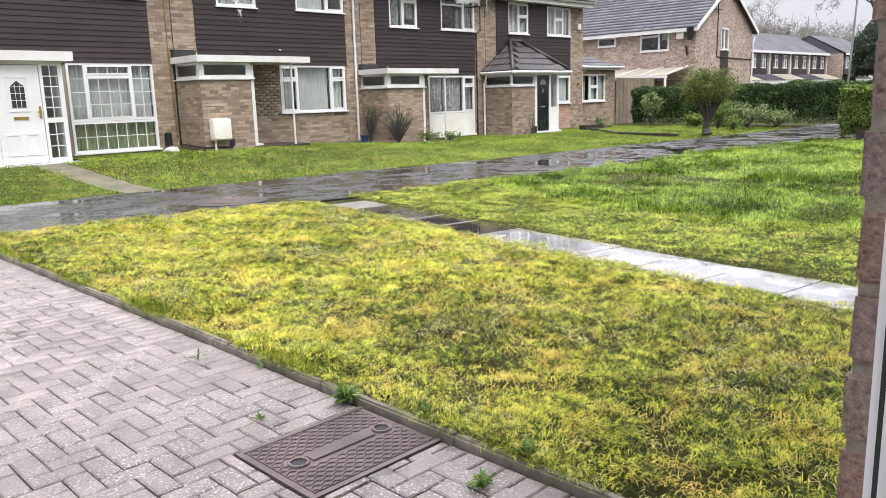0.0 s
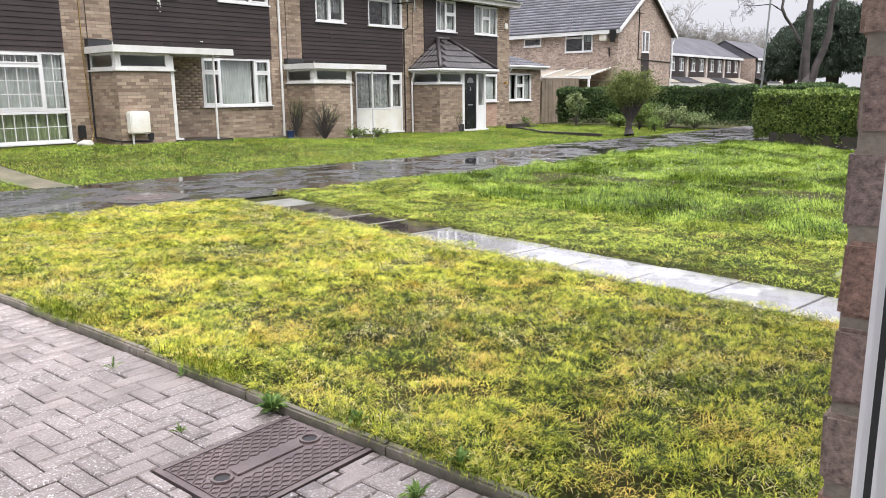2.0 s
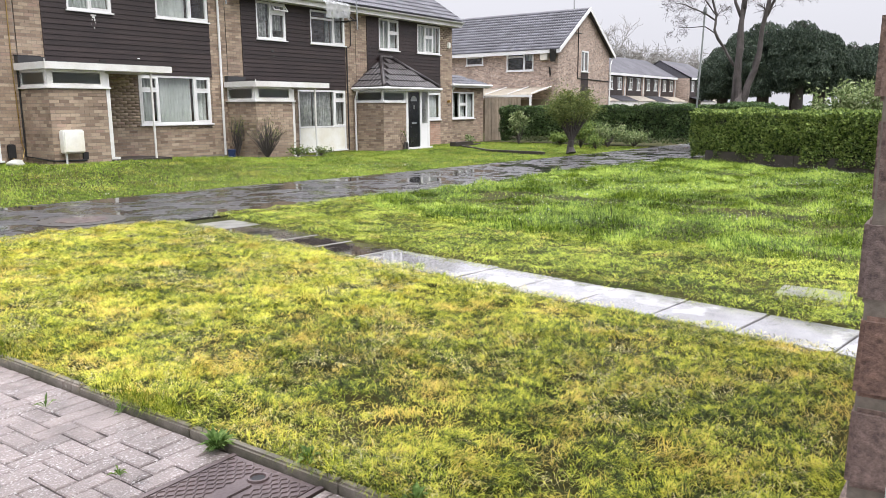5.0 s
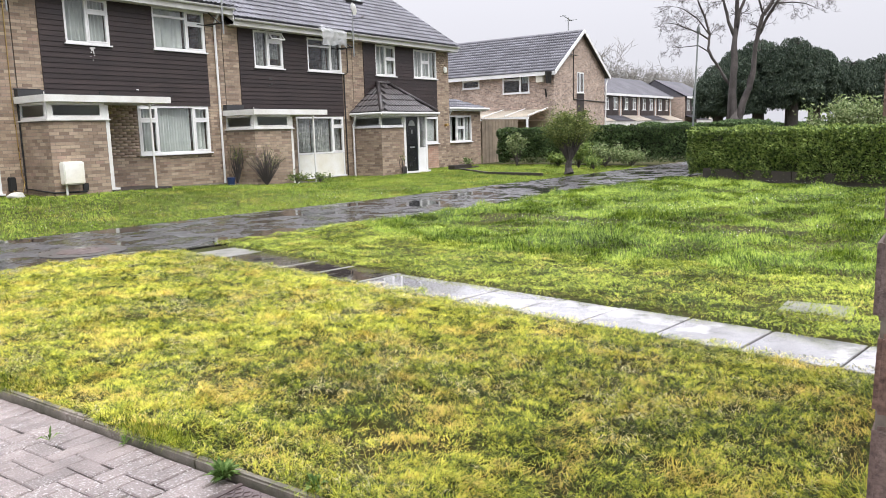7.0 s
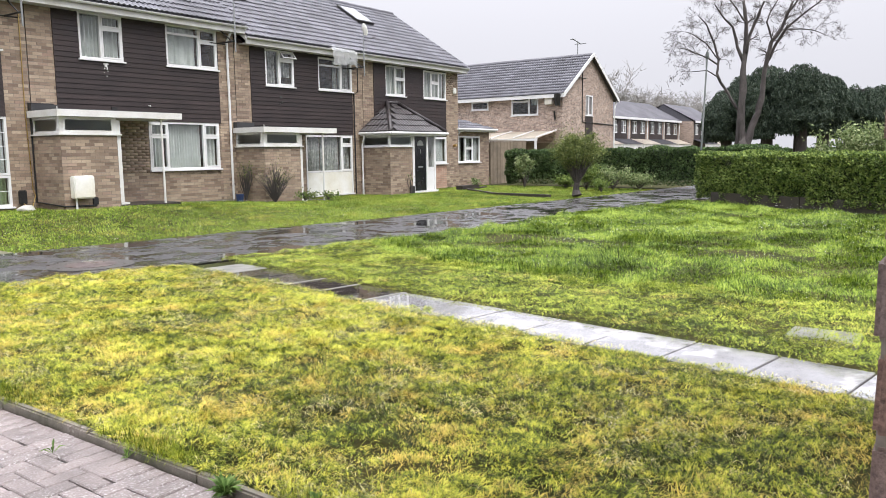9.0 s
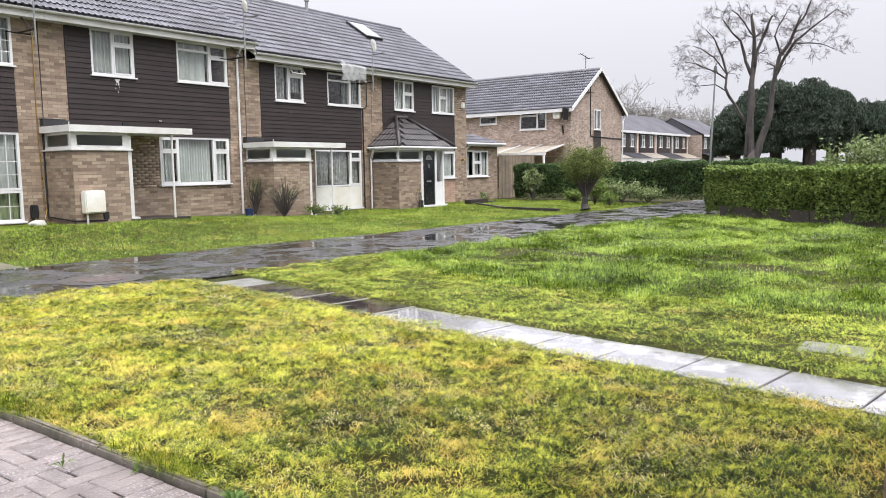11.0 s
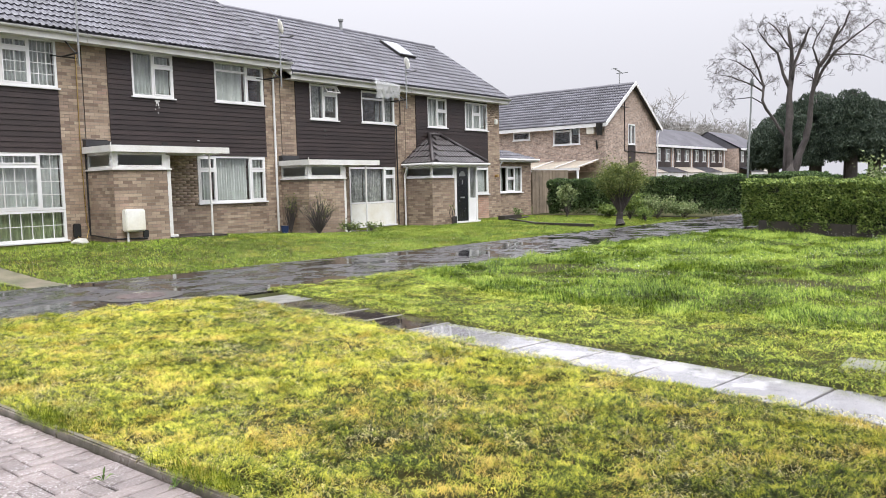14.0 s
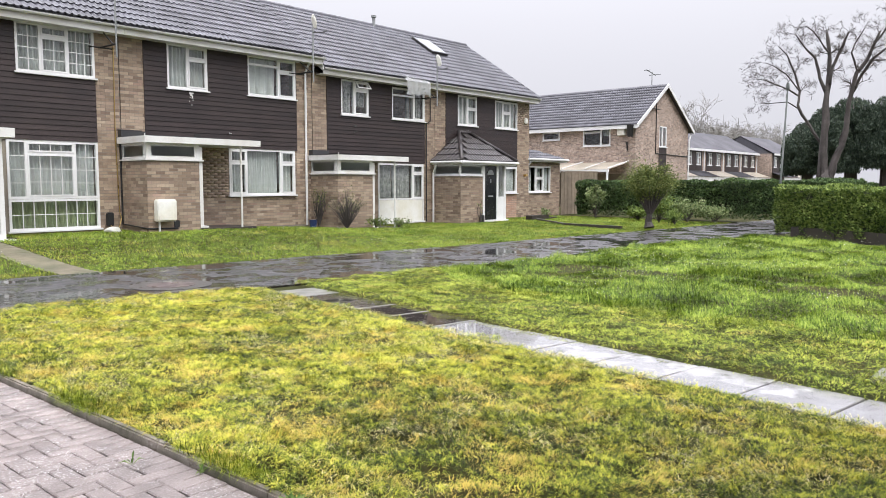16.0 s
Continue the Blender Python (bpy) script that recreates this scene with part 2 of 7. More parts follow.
M_KERB = surf("mossy_concrete_edging", (0.20, 0.175, 0.15), (0.085, 0.08, 0.058), 5.0, 130, (0.22, 0.6), 0.6, rand=0.15)
M_IRON = surf("wet_brown_iron", (0.16, 0.122, 0.118), (0.105, 0.08, 0.08), 4, 90, (0.24, 0.45), 0.3, metal=0.35)
M_SOIL = surf("lawn_soil", (0.06, 0.052, 0.018), (0.03, 0.038, 0.012), 1.6, 30, (0.85, 0.95), 0.8, dist=0.02, spec=0.1)
GREENS = [(0.0, (0.028, 0.05, 0.010)), (0.3, (0.085, 0.15, 0.016)), (0.65, (0.205, 0.305, 0.034)), (1.0, (0.38, 0.47, 0.08))]
M_GRASS_CUT = plant_mat("mown_grass", [(0.0, (0.022, 0.034, 0.006)), (0.28, (0.085, 0.125, 0.012)), (0.55, (0.27, 0.32, 0.03)), (1.0, (0.66, 0.63, 0.085))], 0.75, (0.72, 0.53, 0.12), (0.535, 0.70), clump=15.0)
M_GRASS_MID = plant_mat("half_mown_grass", [(0.0, (0.032, 0.05, 0.008)), (0.3, (0.12, 0.175, 0.018)), (0.6, (0.27, 0.335, 0.036)), (1.0, (0.48, 0.53, 0.08))], 0.9, (0.58, 0.47, 0.12), (0.58, 0.76), clump=13.0)
M_GRASS_LONG = plant_mat("long_grass", GREENS, 0.6, (0.34, 0.38, 0.10), (0.62, 0.85))
M_GRASS_FRONT = plant_mat("front_grass", [(0.0, (0.06, 0.10, 0.014)), (0.3, (0.12, 0.20, 0.02)), (0.65, (0.21, 0.31, 0.034)), (1.0, (0.34, 0.43, 0.07))], 0.4, (0.42, 0.40, 0.08), (0.53, 0.72), clump=7.0)
M_STRAW = plant_mat("straw_clippings", [(0.0, (0.30, 0.29, 0.07)), (0.5, (0.52, 0.45, 0.16)), (1.0, (0.74, 0.66, 0.36))], 1.0, trans=0.1, wild=0.8)
M_COLUMN = surf("dull_grey_green_paint", (0.095, 0.105, 0.10), (0.065, 0.075, 0.07), 2, 40, (0.5, 0.7), 0.1)
M_WORN = surf("worn_brown_concrete", (0.15, 0.125, 0.085), (0.09, 0.09, 0.05), 2.0, 70, (0.45, 0.7), 0.5, rand=0.15)
M_CLIPPING = plant_mat("dead_clippings", [(0.0, (0.03, 0.035, 0.012)), (0.5, (0.10, 0.10, 0.04)), (1.0, (0.50, 0.48, 0.22))], 2.0, trans=0.1, wild=0.8)
M_PETAL = surf("white_petals", (0.82, 0.82, 0.80), (0.75, 0.75, 0.70), 5, 60, (0.6, 0.7), 0)
M_HEDGE = plant_mat("hedge_leaf", [(0.0, (0.04, 0.07, 0.02)), (0.5, (0.145, 0.215, 0.055)), (1.0, (0.36, 0.44, 0.12))], 1.4, trans=0.2, wild=0.7, rough=0.45)
M_HEDGE_DARK = plant_mat("dark_hedge_leaf", [(0.0, (0.025, 0.048, 0.022)), (0.5, (0.075, 0.125, 0.048)), (1.0, (0.16, 0.23, 0.08))], 1.2, trans=0.15, wild=0.7, rough=0.45)
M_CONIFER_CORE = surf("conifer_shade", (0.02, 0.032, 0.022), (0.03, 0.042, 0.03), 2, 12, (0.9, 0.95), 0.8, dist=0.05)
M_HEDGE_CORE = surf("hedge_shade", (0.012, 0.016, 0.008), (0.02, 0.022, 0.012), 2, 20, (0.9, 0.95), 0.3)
M_SHRUB = plant_mat("shrub_leaf", [(0.0, (0.05, 0.085, 0.02)), (0.5, (0.12, 0.18, 0.04)), (1.0, (0.24, 0.30, 0.08))], 2.0, trans=0.3, wild=0.8)
M_SHRUB_PALE = plant_mat("pale_shrub_leaf", [(0.0, (0.08, 0.12, 0.04)), (0.5, (0.18, 0.24, 0.09)), (1.0, (0.34, 0.38, 0.20))], 2.0, trans=0.3, wild=0.8)
M_OLIVE = plant_mat("olive_shrub_leaf", [(0.0, (0.055, 0.08, 0.024)), (0.5, (0.13, 0.165, 0.045)), (1.0, (0.24, 0.27, 0.085))], 2.0, trans=0.25, wild=0.8)
M_CONIFER = plant_mat("conifer_spray", [(0.0, (0.018, 0.03, 0.022)), (0.5, (0.045, 0.066, 0.046)), (1.0, (0.10, 0.13, 0.085))], 1.0, trans=0.1, wild=0.7, rough=0.5)
M_BARK = surf("grey_bark", (0.085, 0.073, 0.068), (0.052, 0.045, 0.042), 2.5, 25, (0.8, 0.95), 0.8, dist=0.02)
M_TWIG = surf("brown_twigs", (0.09, 0.075, 0.066), (0.07, 0.058, 0.052), 2.0, 25, (0.8, 0.95), 0.2)
# far trees: distance haze is put into the bark and twig colour
M_FAR_TWIG = surf("haze_pale_far_twigs", (0.25, 0.235, 0.22), (0.205, 0.20, 0.18), 0.2, 3, (0.9, 0.95), 0)
M_WOOD = surf("brown_fence_wood", (0.22, 0.175, 0.125), (0.15, 0.12, 0.088), 2.0, 30, (0.6, 0.8), 0.4, rand=0.15)
M_SLEEPER = surf("dark_wet_timber", (0.045, 0.035, 0.03), (0.03, 0.025, 0.022), 2.5, 40, (0.4, 0.7), 0.5)
M_BLACK = surf("black_gloss_paint", (0.012, 0.013, 0.016), (0.018, 0.018, 0.02), 2, 40, (0.18, 0.3), 0.03)
M_DARKMETAL = surf("dark_metal", (0.03, 0.03, 0.032), (0.05, 0.048, 0.045), 3, 60, (0.4, 0.6), 0.2, metal=0.6)
M_GREYMETAL = surf("galvanised_metal", (0.32, 0.33, 0.33), (0.24, 0.25, 0.25), 2, 50, (0.4, 0.55), 0.1, metal=0.5)
M_BRASS = surf("brass", (0.55, 0.40, 0.16), (0.45, 0.32, 0.12), 5, 80, (0.25, 0.35), 0.05, metal=1.0)
M_RUBBER = surf("black_rubber", (0.012, 0.012, 0.013), (0.02, 0.02, 0.02), 6, 90, (0.5, 0.7), 0.1)
M_STONE = surf("pale_stone", (0.55, 0.55, 0.50), (0.42, 0.42, 0.38), 4, 60, (0.7, 0.9), 0.5)
M_ROOM = surf("plain_room_plaster", (0.42, 0.40, 0.37), (0.36, 0.35, 0.33), 0.8, 30, (0.8, 0.9), 0.1)
M_PLASTIC_SHEET = surf("cloudy_plastic", (0.75, 0.76, 0.77), (0.6, 0.62, 0.63), 4, 20, (0.15, 0.3), 0.05)
M_PLASTIC_SHEET.node_tree.nodes["Principled BSDF"].inputs["Alpha"].default_value = 0.38
M_CLEARROOF = surf("cream_sheet_roof", (0.62, 0.56, 0.47), (0.52, 0.47, 0.40), 1.0, 12, (0.35, 0.5), 0.05)
M_CAR_SILVER = surf("silver_car_paint", (0.5, 0.52, 0.54), (0.45, 0.47, 0.49), 2, 40, (0.2, 0.3), 0, metal=0.6)
M_CAR_WHITE = surf("white_car_paint", (0.75, 0.76, 0.77), (0.7, 0.71, 0.72), 2, 40, (0.2, 0.3), 0)
M_CAR_DARK = surf("dark_car_paint", (0.03, 0.035, 0.045), (0.04, 0.045, 0.055), 2, 40, (0.15, 0.25), 0)
M_DARKGLASS = surf("dark_far_glass", (0.02, 0.022, 0.025), (0.035, 0.036, 0.04), 0.6, 8, (0.05, 0.1), 0)
# skylight pane: pale base colour in place of the sky it reflects
M_SKYPANE = surf("wet_roof_glass_sky_pale", (0.30, 0.32, 0.34), (0.24, 0.26, 0.28), 0.6, 8, (0.03, 0.06), 0, spec=1.0)
M_WEED = plant_mat("weed_leaf", [(0.0, (0.07, 0.13, 0.03)), (0.5, (0.14, 0.24, 0.06)), (1.0, (0.26, 0.36, 0.12))], 8.0, trans=0.25, wild=0.8)


# ---- mesh helpers ----
def world_of(ob):
    if ob.parent is None:
        return ob.matrix_basis.copy()
    return world_of(ob.parent) @ ob.matrix_parent_inverse @ ob.matrix_basis


def adopt(ob, parent):
    ob.parent = parent
    ob.matrix_parent_inverse = world_of(parent).inverted()
    return ob


def part(name, bm, material, parent=None, label="", smooth=False):
    """Links a bmesh, in world coordinates, as one mesh object."""
    me = bpy.data.meshes.new(name)
    bm.to_mesh(me)
    bm.free()
    if smooth:
        me.polygons.foreach_set("use_smooth", [True] * len(me.polygons))
    me.materials.append(material)
    ob = new(name, me)
    if parent is not None:
        adopt(ob, parent)
    return tagged(ob, label)


def thing(name, at, label, category, group=""):
    ob = new(name)
    ob.location = at
    ob.matrix_basis = Matrix.Translation(at)
    ob.empty_display_size = 0.1
    return tagged(ob, label, category, group)


def box(bm, x0, x1, y0, y1, z0, z1):
    v = [bm.verts.new((x, y, z)) for x in (x0, x1) for y in (y0, y1) for z in (z0, z1)]
    for f in ((0, 1, 3, 2), (4, 6, 7, 5), (0, 4, 5, 1), (2, 3, 7, 6), (0, 2, 6, 4), (1, 5, 7, 3)):
        bm.faces.new([v[i] for i in f])


def boxes(*rows, bevel=0.0):
    bm = bmesh.new()
    for r in rows:
        box(bm, *r)
    if bevel:
        bmesh.ops.bevel(bm, geom=bm.edges[:], offset=bevel, segments=2, affect="EDGES")
    return bm


def tube(bm, pts, radii, sides=6):
    """A tapered tube along points."""
    rings = []
    for i, p in enumerate(pts):
        p = Vector(p)
        d = (Vector(pts[min(i + 1, len(pts) - 1)]) - Vector(pts[max(i - 1, 0)])).normalized()
        a = d.orthogonal().normalized() if not rings else (axis - d * axis.dot(d)).normalized()
        axis = a
        b = d.cross(a)
        r = radii[i] if isinstance(radii, (list, tuple)) else radii
        rings.append([bm.verts.new(p + (a * math.cos(k * math.tau / sides) + b * math.sin(k * math.tau / sides)) * r) for k in range(sides)])
    for r0, r1 in zip(rings, rings[1:]):
        for k in range(sides):
            bm.faces.new((r0[k], r0[(k + 1) % sides], r1[(k + 1) % sides], r1[k]))
    bm.faces.new(rings[0][::-1])
    bm.faces.new(rings[-1])


def tubes(*rows, sides=8):
    bm = bmesh.new()
    for pts, r in rows:
        tube(bm, pts, r, sides)
    return bm


def raw_mesh(name, verts, faces_per, nper, material, parent=None, label=""):
    """Many equal little shapes: verts (N, k, 3), faces_per a list of index tuples into k."""
    n, k, _ = verts.shape
    me = bpy.data.meshes.new(name)
    tri = np.array(faces_per, dtype=np.int32)
    idx = (np.arange(n, dtype=np.int32)[:, None, None] * k + tri[None]).reshape(-1)
    me.vertices.add(n * k)
    me.vertices.foreach_set("co", verts.astype(np.float32).reshape(-1))
    me.loops.add(len(idx))
    me.loops.foreach_set("vertex_index", idx)
    np_ = n * len(faces_per)
    me.polygons.add(np_)
    me.polygons.foreach_set("loop_start", np.arange(np_, dtype=np.int32) * nper)
    me.update(calc_edges=True)
    me.validate()
    me.materials.append(material)
    ob = new(name, me)
    if parent is not None:
        adopt(ob, parent)
    return tagged(ob, label)


RNG = np.random.default_rng(7)


def blades(name, xy, z, height, width, lean, material, label, category="grass", least=0.1, toward=None, stray=0.8):
    """Grass: each blade a bent, pointed leaf of two triangles."""
    n = len(xy)
    h = height * RNG.uniform(0.55, 1.3, n)
    a = RNG.uniform(0, math.tau, n) if toward is None else toward + RNG.normal(0, stray, n)
    tilt = RNG.uniform(least, 1.0, n) * lean
    dirx, diry = np.cos(a), np.sin(a)
    base = np.stack([xy[:, 0], xy[:, 1], z], 1)
    side = np.stack([-diry, dirx, np.zeros(n)], 1) * (width * RNG.uniform(0.6, 1.4, n))[:, None]
    out = np.stack([dirx, diry, np.zeros(n)], 1)
    up = np.array([0, 0, 1.0])
    mid = base + out * (h * 0.45 * np.sin(tilt * 0.7))[:, None] + up * (h * 0.5 * np.cos(tilt * 0.7))[:, None]
    tip = mid + out * (h * 0.6 * np.sin(tilt * 1.3))[:, None] + up * (h * 0.6 * np.cos(tilt * 1.3))[:, None]
    v = np.stack([base, mid - side, mid + side, tip], 1)
    ob = raw_mesh(name, v, [(0, 1, 2), (1, 3, 2)], 3, material)
    return tagged(ob, label, category, kind="stuff")


def leaves(name, pts, size, material, parent, label="", droop=0.0, longer=1.6, normals=None):
    """Small pointed leaves of two triangles, each at its own angle."""
    n = len(pts)
    d = RNG.normal(size=(n, 3))
    if normals is not None:
        d = d * 0.6 + normals
    d[:, 2] -= droop
    d /= np.linalg.norm(d, axis=1)[:, None] + 1e-9
    s = np.cross(d, RNG.normal(size=(n, 3)))
    s /= np.linalg.norm(s, axis=1)[:, None] + 1e-9
    z = size * RNG.uniform(0.6, 1.4, n)[:, None]
    v = np.stack([pts - d * z * 0.5 * longer, pts - s * z * 0.5, pts + s * z * 0.5, pts + d * z * 0.5 * longer], 1)
    return raw_mesh(name, v, [(0, 1, 2), (1, 3, 2)], 3, material, parent, label)


# ---- ground, paths and lawns ----
NEAR_X, NEAR_Y = [-30, 3.5, 6.2, 12, 17.6, 22, 36], [14.4, 11.06, 10.6, 10.0, 9.9, 8.9, 7.6]
FAR_X, FAR_Y = [-30, 4.7, 9.6, 12.8, 16.8, 21, 24, 36], [17.2, 14.25, 13.70, 13.2, 12.85, 12.5, 12.3, 11.6]


def near_edge(x):
    return np.interp(x, NEAR_X, NEAR_Y)


def far_edge(x):
    return np.interp(x, FAR_X, FAR_Y)


def slab_x(y):
    return 5.27 + 0.155 * (y - 4.4)


def level(x):
    """Floor level of the terrace at x."""
    return 0.33 if x < 14.9 else 0.06


def ground_z(x, y):
    x, y = np.asarray(x, dtype=float), np.asarray(y, dtype=float)
    s = np.clip((y - far_edge(x)) / 5.0, 0, 1)
    s = s * s * (3 - 2 * s)
    lv = np.interp(x, [10.5, 17.0], [0.30, 0.05])
    return s * np.where(x > 27, 0.05, lv)


def grid_sheet(name, xs, ys, zf, material):
    bm = bmesh.new()
    rows = [[bm.verts.new((x, y, float(zf(x, y)))) for x in xs] for y in ys]
    for r0, r1 in zip(rows, rows[1:]):
        for i in range(len(xs) - 1):
            bm.faces.new((r0[i], r0[i + 1], r1[i + 1], r1[i]))
    return part(name, bm, material, smooth=True)


gx = [-2500, -600, -150, -40, -15] + list(np.arange(-8, 34, 0.5)) + [36, 45, 60, 90, 150, 400, 1000, 2500]
gy = [-2500, -600, -150, -40, -10] + list(np.arange(-6, 22, 0.5)) + [24, 30, 40, 60, 100, 200, 600, 2500]
ground = grid_sheet("ground", gx, gy, lambda x, y: ground_z(x, y) - 0.02 - (0.10 if x < 2.1 and y < 12 else 0), M_SOIL)
tagged(ground, "grassy soil of the open green between the houses", "ground", kind="structure")


def strip(name, top, bottom, z, material, thick=0.05):
    """A sheet with thickness between two edges, each a list of (x, y)."""
    bm = bmesh.new()
    up = [(bm.verts.new((*a, z)), bm.verts.new((*b, z))) for a, b in zip(top, bottom)]
    lo = [(bm.verts.new((*a, z - thick)), bm.verts.new((*b, z - thick))) for a, b in zip(top, bottom)]
    for i in range(len(up) - 1):
        bm.faces.new((up[i][0], up[i][1], up[i + 1][1], up[i + 1][0]))
        bm.faces.new((up[i][0], up[i + 1][0], lo[i + 1][0], lo[i][0]))
        bm.faces.new((up[i][1], lo[i][1], lo[i + 1][1], up[i + 1][1]))
    return part(name, bm, material)


xs = np.arange(-30, 36.1, 0.5)
wob = [noise.noise(Vector((x * 0.7, 3.1, 0))) * 0.10 for x in xs]
road = strip("footpath", [(x, far_edge(x) + w) for x, w in zip(xs, wob)], [(x, near_edge(x) + 0.5 * w) for x, w in zip(xs, wob)], 0.008, M_ASPHALT)
tagged(road, "wet dark asphalt footpath with puddles", "footpath", kind="structure")


def worn_slab(w, d, h):
    bm = boxes((-w / 2, w / 2, -d / 2, d / 2, -h, 0))
    bmesh.ops.bevel(bm, geom=[e for e in bm.edges if all(v.co.z > -0.001 for v in e.verts)], offset=0.006, segments=1, affect="EDGES")
    me = bpy.data.meshes.new("slab")
    bm.to_mesh(me)
    bm.free()
    me.materials.append(M_SLAB)
    return me


slab_path = tagged(strip("slab_path", [(slab_x(y) - 0.03, y) for y in (-3, 10.1)], [(slab_x(y) + 0.64, y) for y in (-3, 10.1)], -0.012, M_JOINT, 0.04),
                   "row of square wet concrete slabs across the lawn", "garden path", kind="structure")
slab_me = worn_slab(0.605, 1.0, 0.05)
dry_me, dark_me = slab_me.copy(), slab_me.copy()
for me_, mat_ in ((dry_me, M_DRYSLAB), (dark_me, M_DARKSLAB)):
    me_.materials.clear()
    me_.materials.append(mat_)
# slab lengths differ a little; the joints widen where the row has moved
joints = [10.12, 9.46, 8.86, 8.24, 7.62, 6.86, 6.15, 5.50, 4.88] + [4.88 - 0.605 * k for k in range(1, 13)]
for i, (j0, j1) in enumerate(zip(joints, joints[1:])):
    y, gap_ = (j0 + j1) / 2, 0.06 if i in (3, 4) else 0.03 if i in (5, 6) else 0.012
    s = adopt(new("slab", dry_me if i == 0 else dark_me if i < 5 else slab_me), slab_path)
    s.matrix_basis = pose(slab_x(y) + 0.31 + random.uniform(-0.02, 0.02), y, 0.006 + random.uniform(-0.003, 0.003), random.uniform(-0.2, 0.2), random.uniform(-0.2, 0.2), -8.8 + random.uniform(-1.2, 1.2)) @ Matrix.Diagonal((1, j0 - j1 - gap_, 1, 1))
for j0 in joints[3:6]:
    bm = boxes((-0.28, 0.29, -0.022, 0.022, -0.04, 0.011), bevel=0.004)
    bm.transform(Matrix.Translation((slab_x(j0) + 0.31, j0, 0)) @ Matrix.Rotation(radians(-8.8), 4, "Z"))
    part("joint_mortar", bm, M_DRYSLAB, slab_path)
worn_me = slab_me.copy()
worn_me.materials.clear()
worn_me.materials.append(M_WORN)
front_path = tagged(strip("front_path", [(5.15, 13.9), (5.05, 18.6)], [(5.75, 13.9), (5.65, 18.6)], 0.0, M_JOINT, 0.3), "worn concrete slab path to a front door", "garden path", kind="structure")
for i in range(7):
    y = 14.25 + i * 0.62
    s = adopt(new("slab", worn_me), front_path)
    s.matrix_basis = pose(5.45 - 0.015 * i, y, float(ground_z(5.3, y)) + 0.004, math.degrees(math.atan2(float(ground_z(5.3, y + 0.3) - ground_z(5.3, y - 0.3)), 0.6)), random.uniform(-0.6, 0.6), random.uniform(-1.5, 1.5))


# ---- windows and doors ----
def wavy(x0, x1, y, z0, z1, waves, amp, M=None):
    bm = bmesh.new()
    n = max(8, int(waves * 6))
    lo, hi = [], []
    for i in range(n + 1):
        u = i / n
        yy = y + amp * math.sin(u * waves * math.tau + 0.6 * math.sin(u * 17))
        x = x0 + (x1 - x0) * u
        lo.append(bm.verts.new((x, yy, z0)))
        hi.append(bm.verts.new((x, yy * 0.9 + y * 0.1, z1)))
    for i in range(n):
        bm.faces.new((lo[i], lo[i + 1], hi[i + 1], hi[i]))
    return bm


def put(bm, M):
    if M is not None:
        bm.transform(M)
    return bm


def window(parent, x0, x1, z0, z1, y, lights, curtain=None, sill=True, grid=None, M=None, glass=None, lean=None, label="white plastic window frame"):
    """A framed window facing -y. lights: (from, to, transom heights, opening?) in metres from x0 and z0."""
    w = 0.055
    rows = [(x0, x1, y - 0.02, y + 0.06, z0, z0 + w), (x0, x1, y - 0.02, y + 0.06, z1 - w, z1), (x0, x0 + w, y - 0.02, y + 0.06, z0 + w, z1 - w), (x1 - w, x1, y - 0.02, y + 0.06, z0 + w, z1 - w)]
    panes, bars = [], []
    for i, (a, b, transoms, sash) in enumerate(lights):
        xa, xb = x0 + a, x0 + b
        if i:
            rows.append((xa - w / 2, xa + w / 2, y - 0.016, y + 0.055, z0 + w, z1 - w))
        xa, xb = xa + (w / 2 if i else w), xb - (w / 2 if i < len(lights) - 1 else w)
        cuts = [z0 + w] + [z0 + t for t in transoms] + [z1 - w]
        for j, (c, d) in enumerate(zip(cuts, cuts[1:])):
            if j:
                rows.append((xa, xb, y - 0.013, y + 0.05, c - w / 2, c + w / 2))
            c, d = c + (w / 2 if j else 0), d - (w / 2 if j < len(cuts) - 2 else 0)
            if sash:
                s = 0.032
                rows += [(xa, xb, y - 0.028, y + 0.03, c, c + s), (xa, xb, y - 0.028, y + 0.03, d - s, d), (xa, xa + s, y - 0.028, y + 0.03, c + s, d - s), (xb - s, xb, y - 0.028, y + 0.03, c + s, d - s)]
                panes.append((xa + s, xb - s, c + s, d - s))
            else:
                panes.append((xa, xb, c, d))
    for xa, xb, c, d in panes:
        if grid:
            nx, nz = max(1, round((xb - xa) / grid[0])), max(1, round((d - c) / grid[1]))
            bars += [(xa + (xb - xa) * k / nx - 0.008, xa + (xb - xa) * k / nx + 0.008, y - 0.004, y + 0.02, c, d) for k in range(1, nx)]
            bars += [(xa, xb, y - 0.003, y + 0.019, c + (d - c) * k / nz - 0.008, c + (d - c) * k / nz + 0.008) for k in range(1, nz)]
    win = part("window", put(boxes(*rows), M), M_UPVC, parent, label)
    if bars:
        part("glazing_grid", put(boxes(*bars), M), M_UPVC, win)
    for xa, xb, c, d in panes:
        p = part("pane", put(boxes((xa - 0.004, xb + 0.004, y + 0.006, y + 0.012, c - 0.004, d + 0.004)), M), glass or M_GLASS, win)
        p.visible_shadow = False
    if sill:
        part("sill", put(boxes((x0 - 0.04, x1 + 0.04, y - 0.085, y + 0.02, z0 - 0.04, z0), bevel=0.006), M), M_UPVC, win)
    if curtain:
        c_mat, spans = curtain
        for a, b, c, waves in spans:
            part("curtain", put(wavy(x0 + a, x0 + b, y + 0.16, z0 + c, z1 - 0.02, waves, 0.04), M), c_mat, win, "hanging curtain behind the glass")
    return win


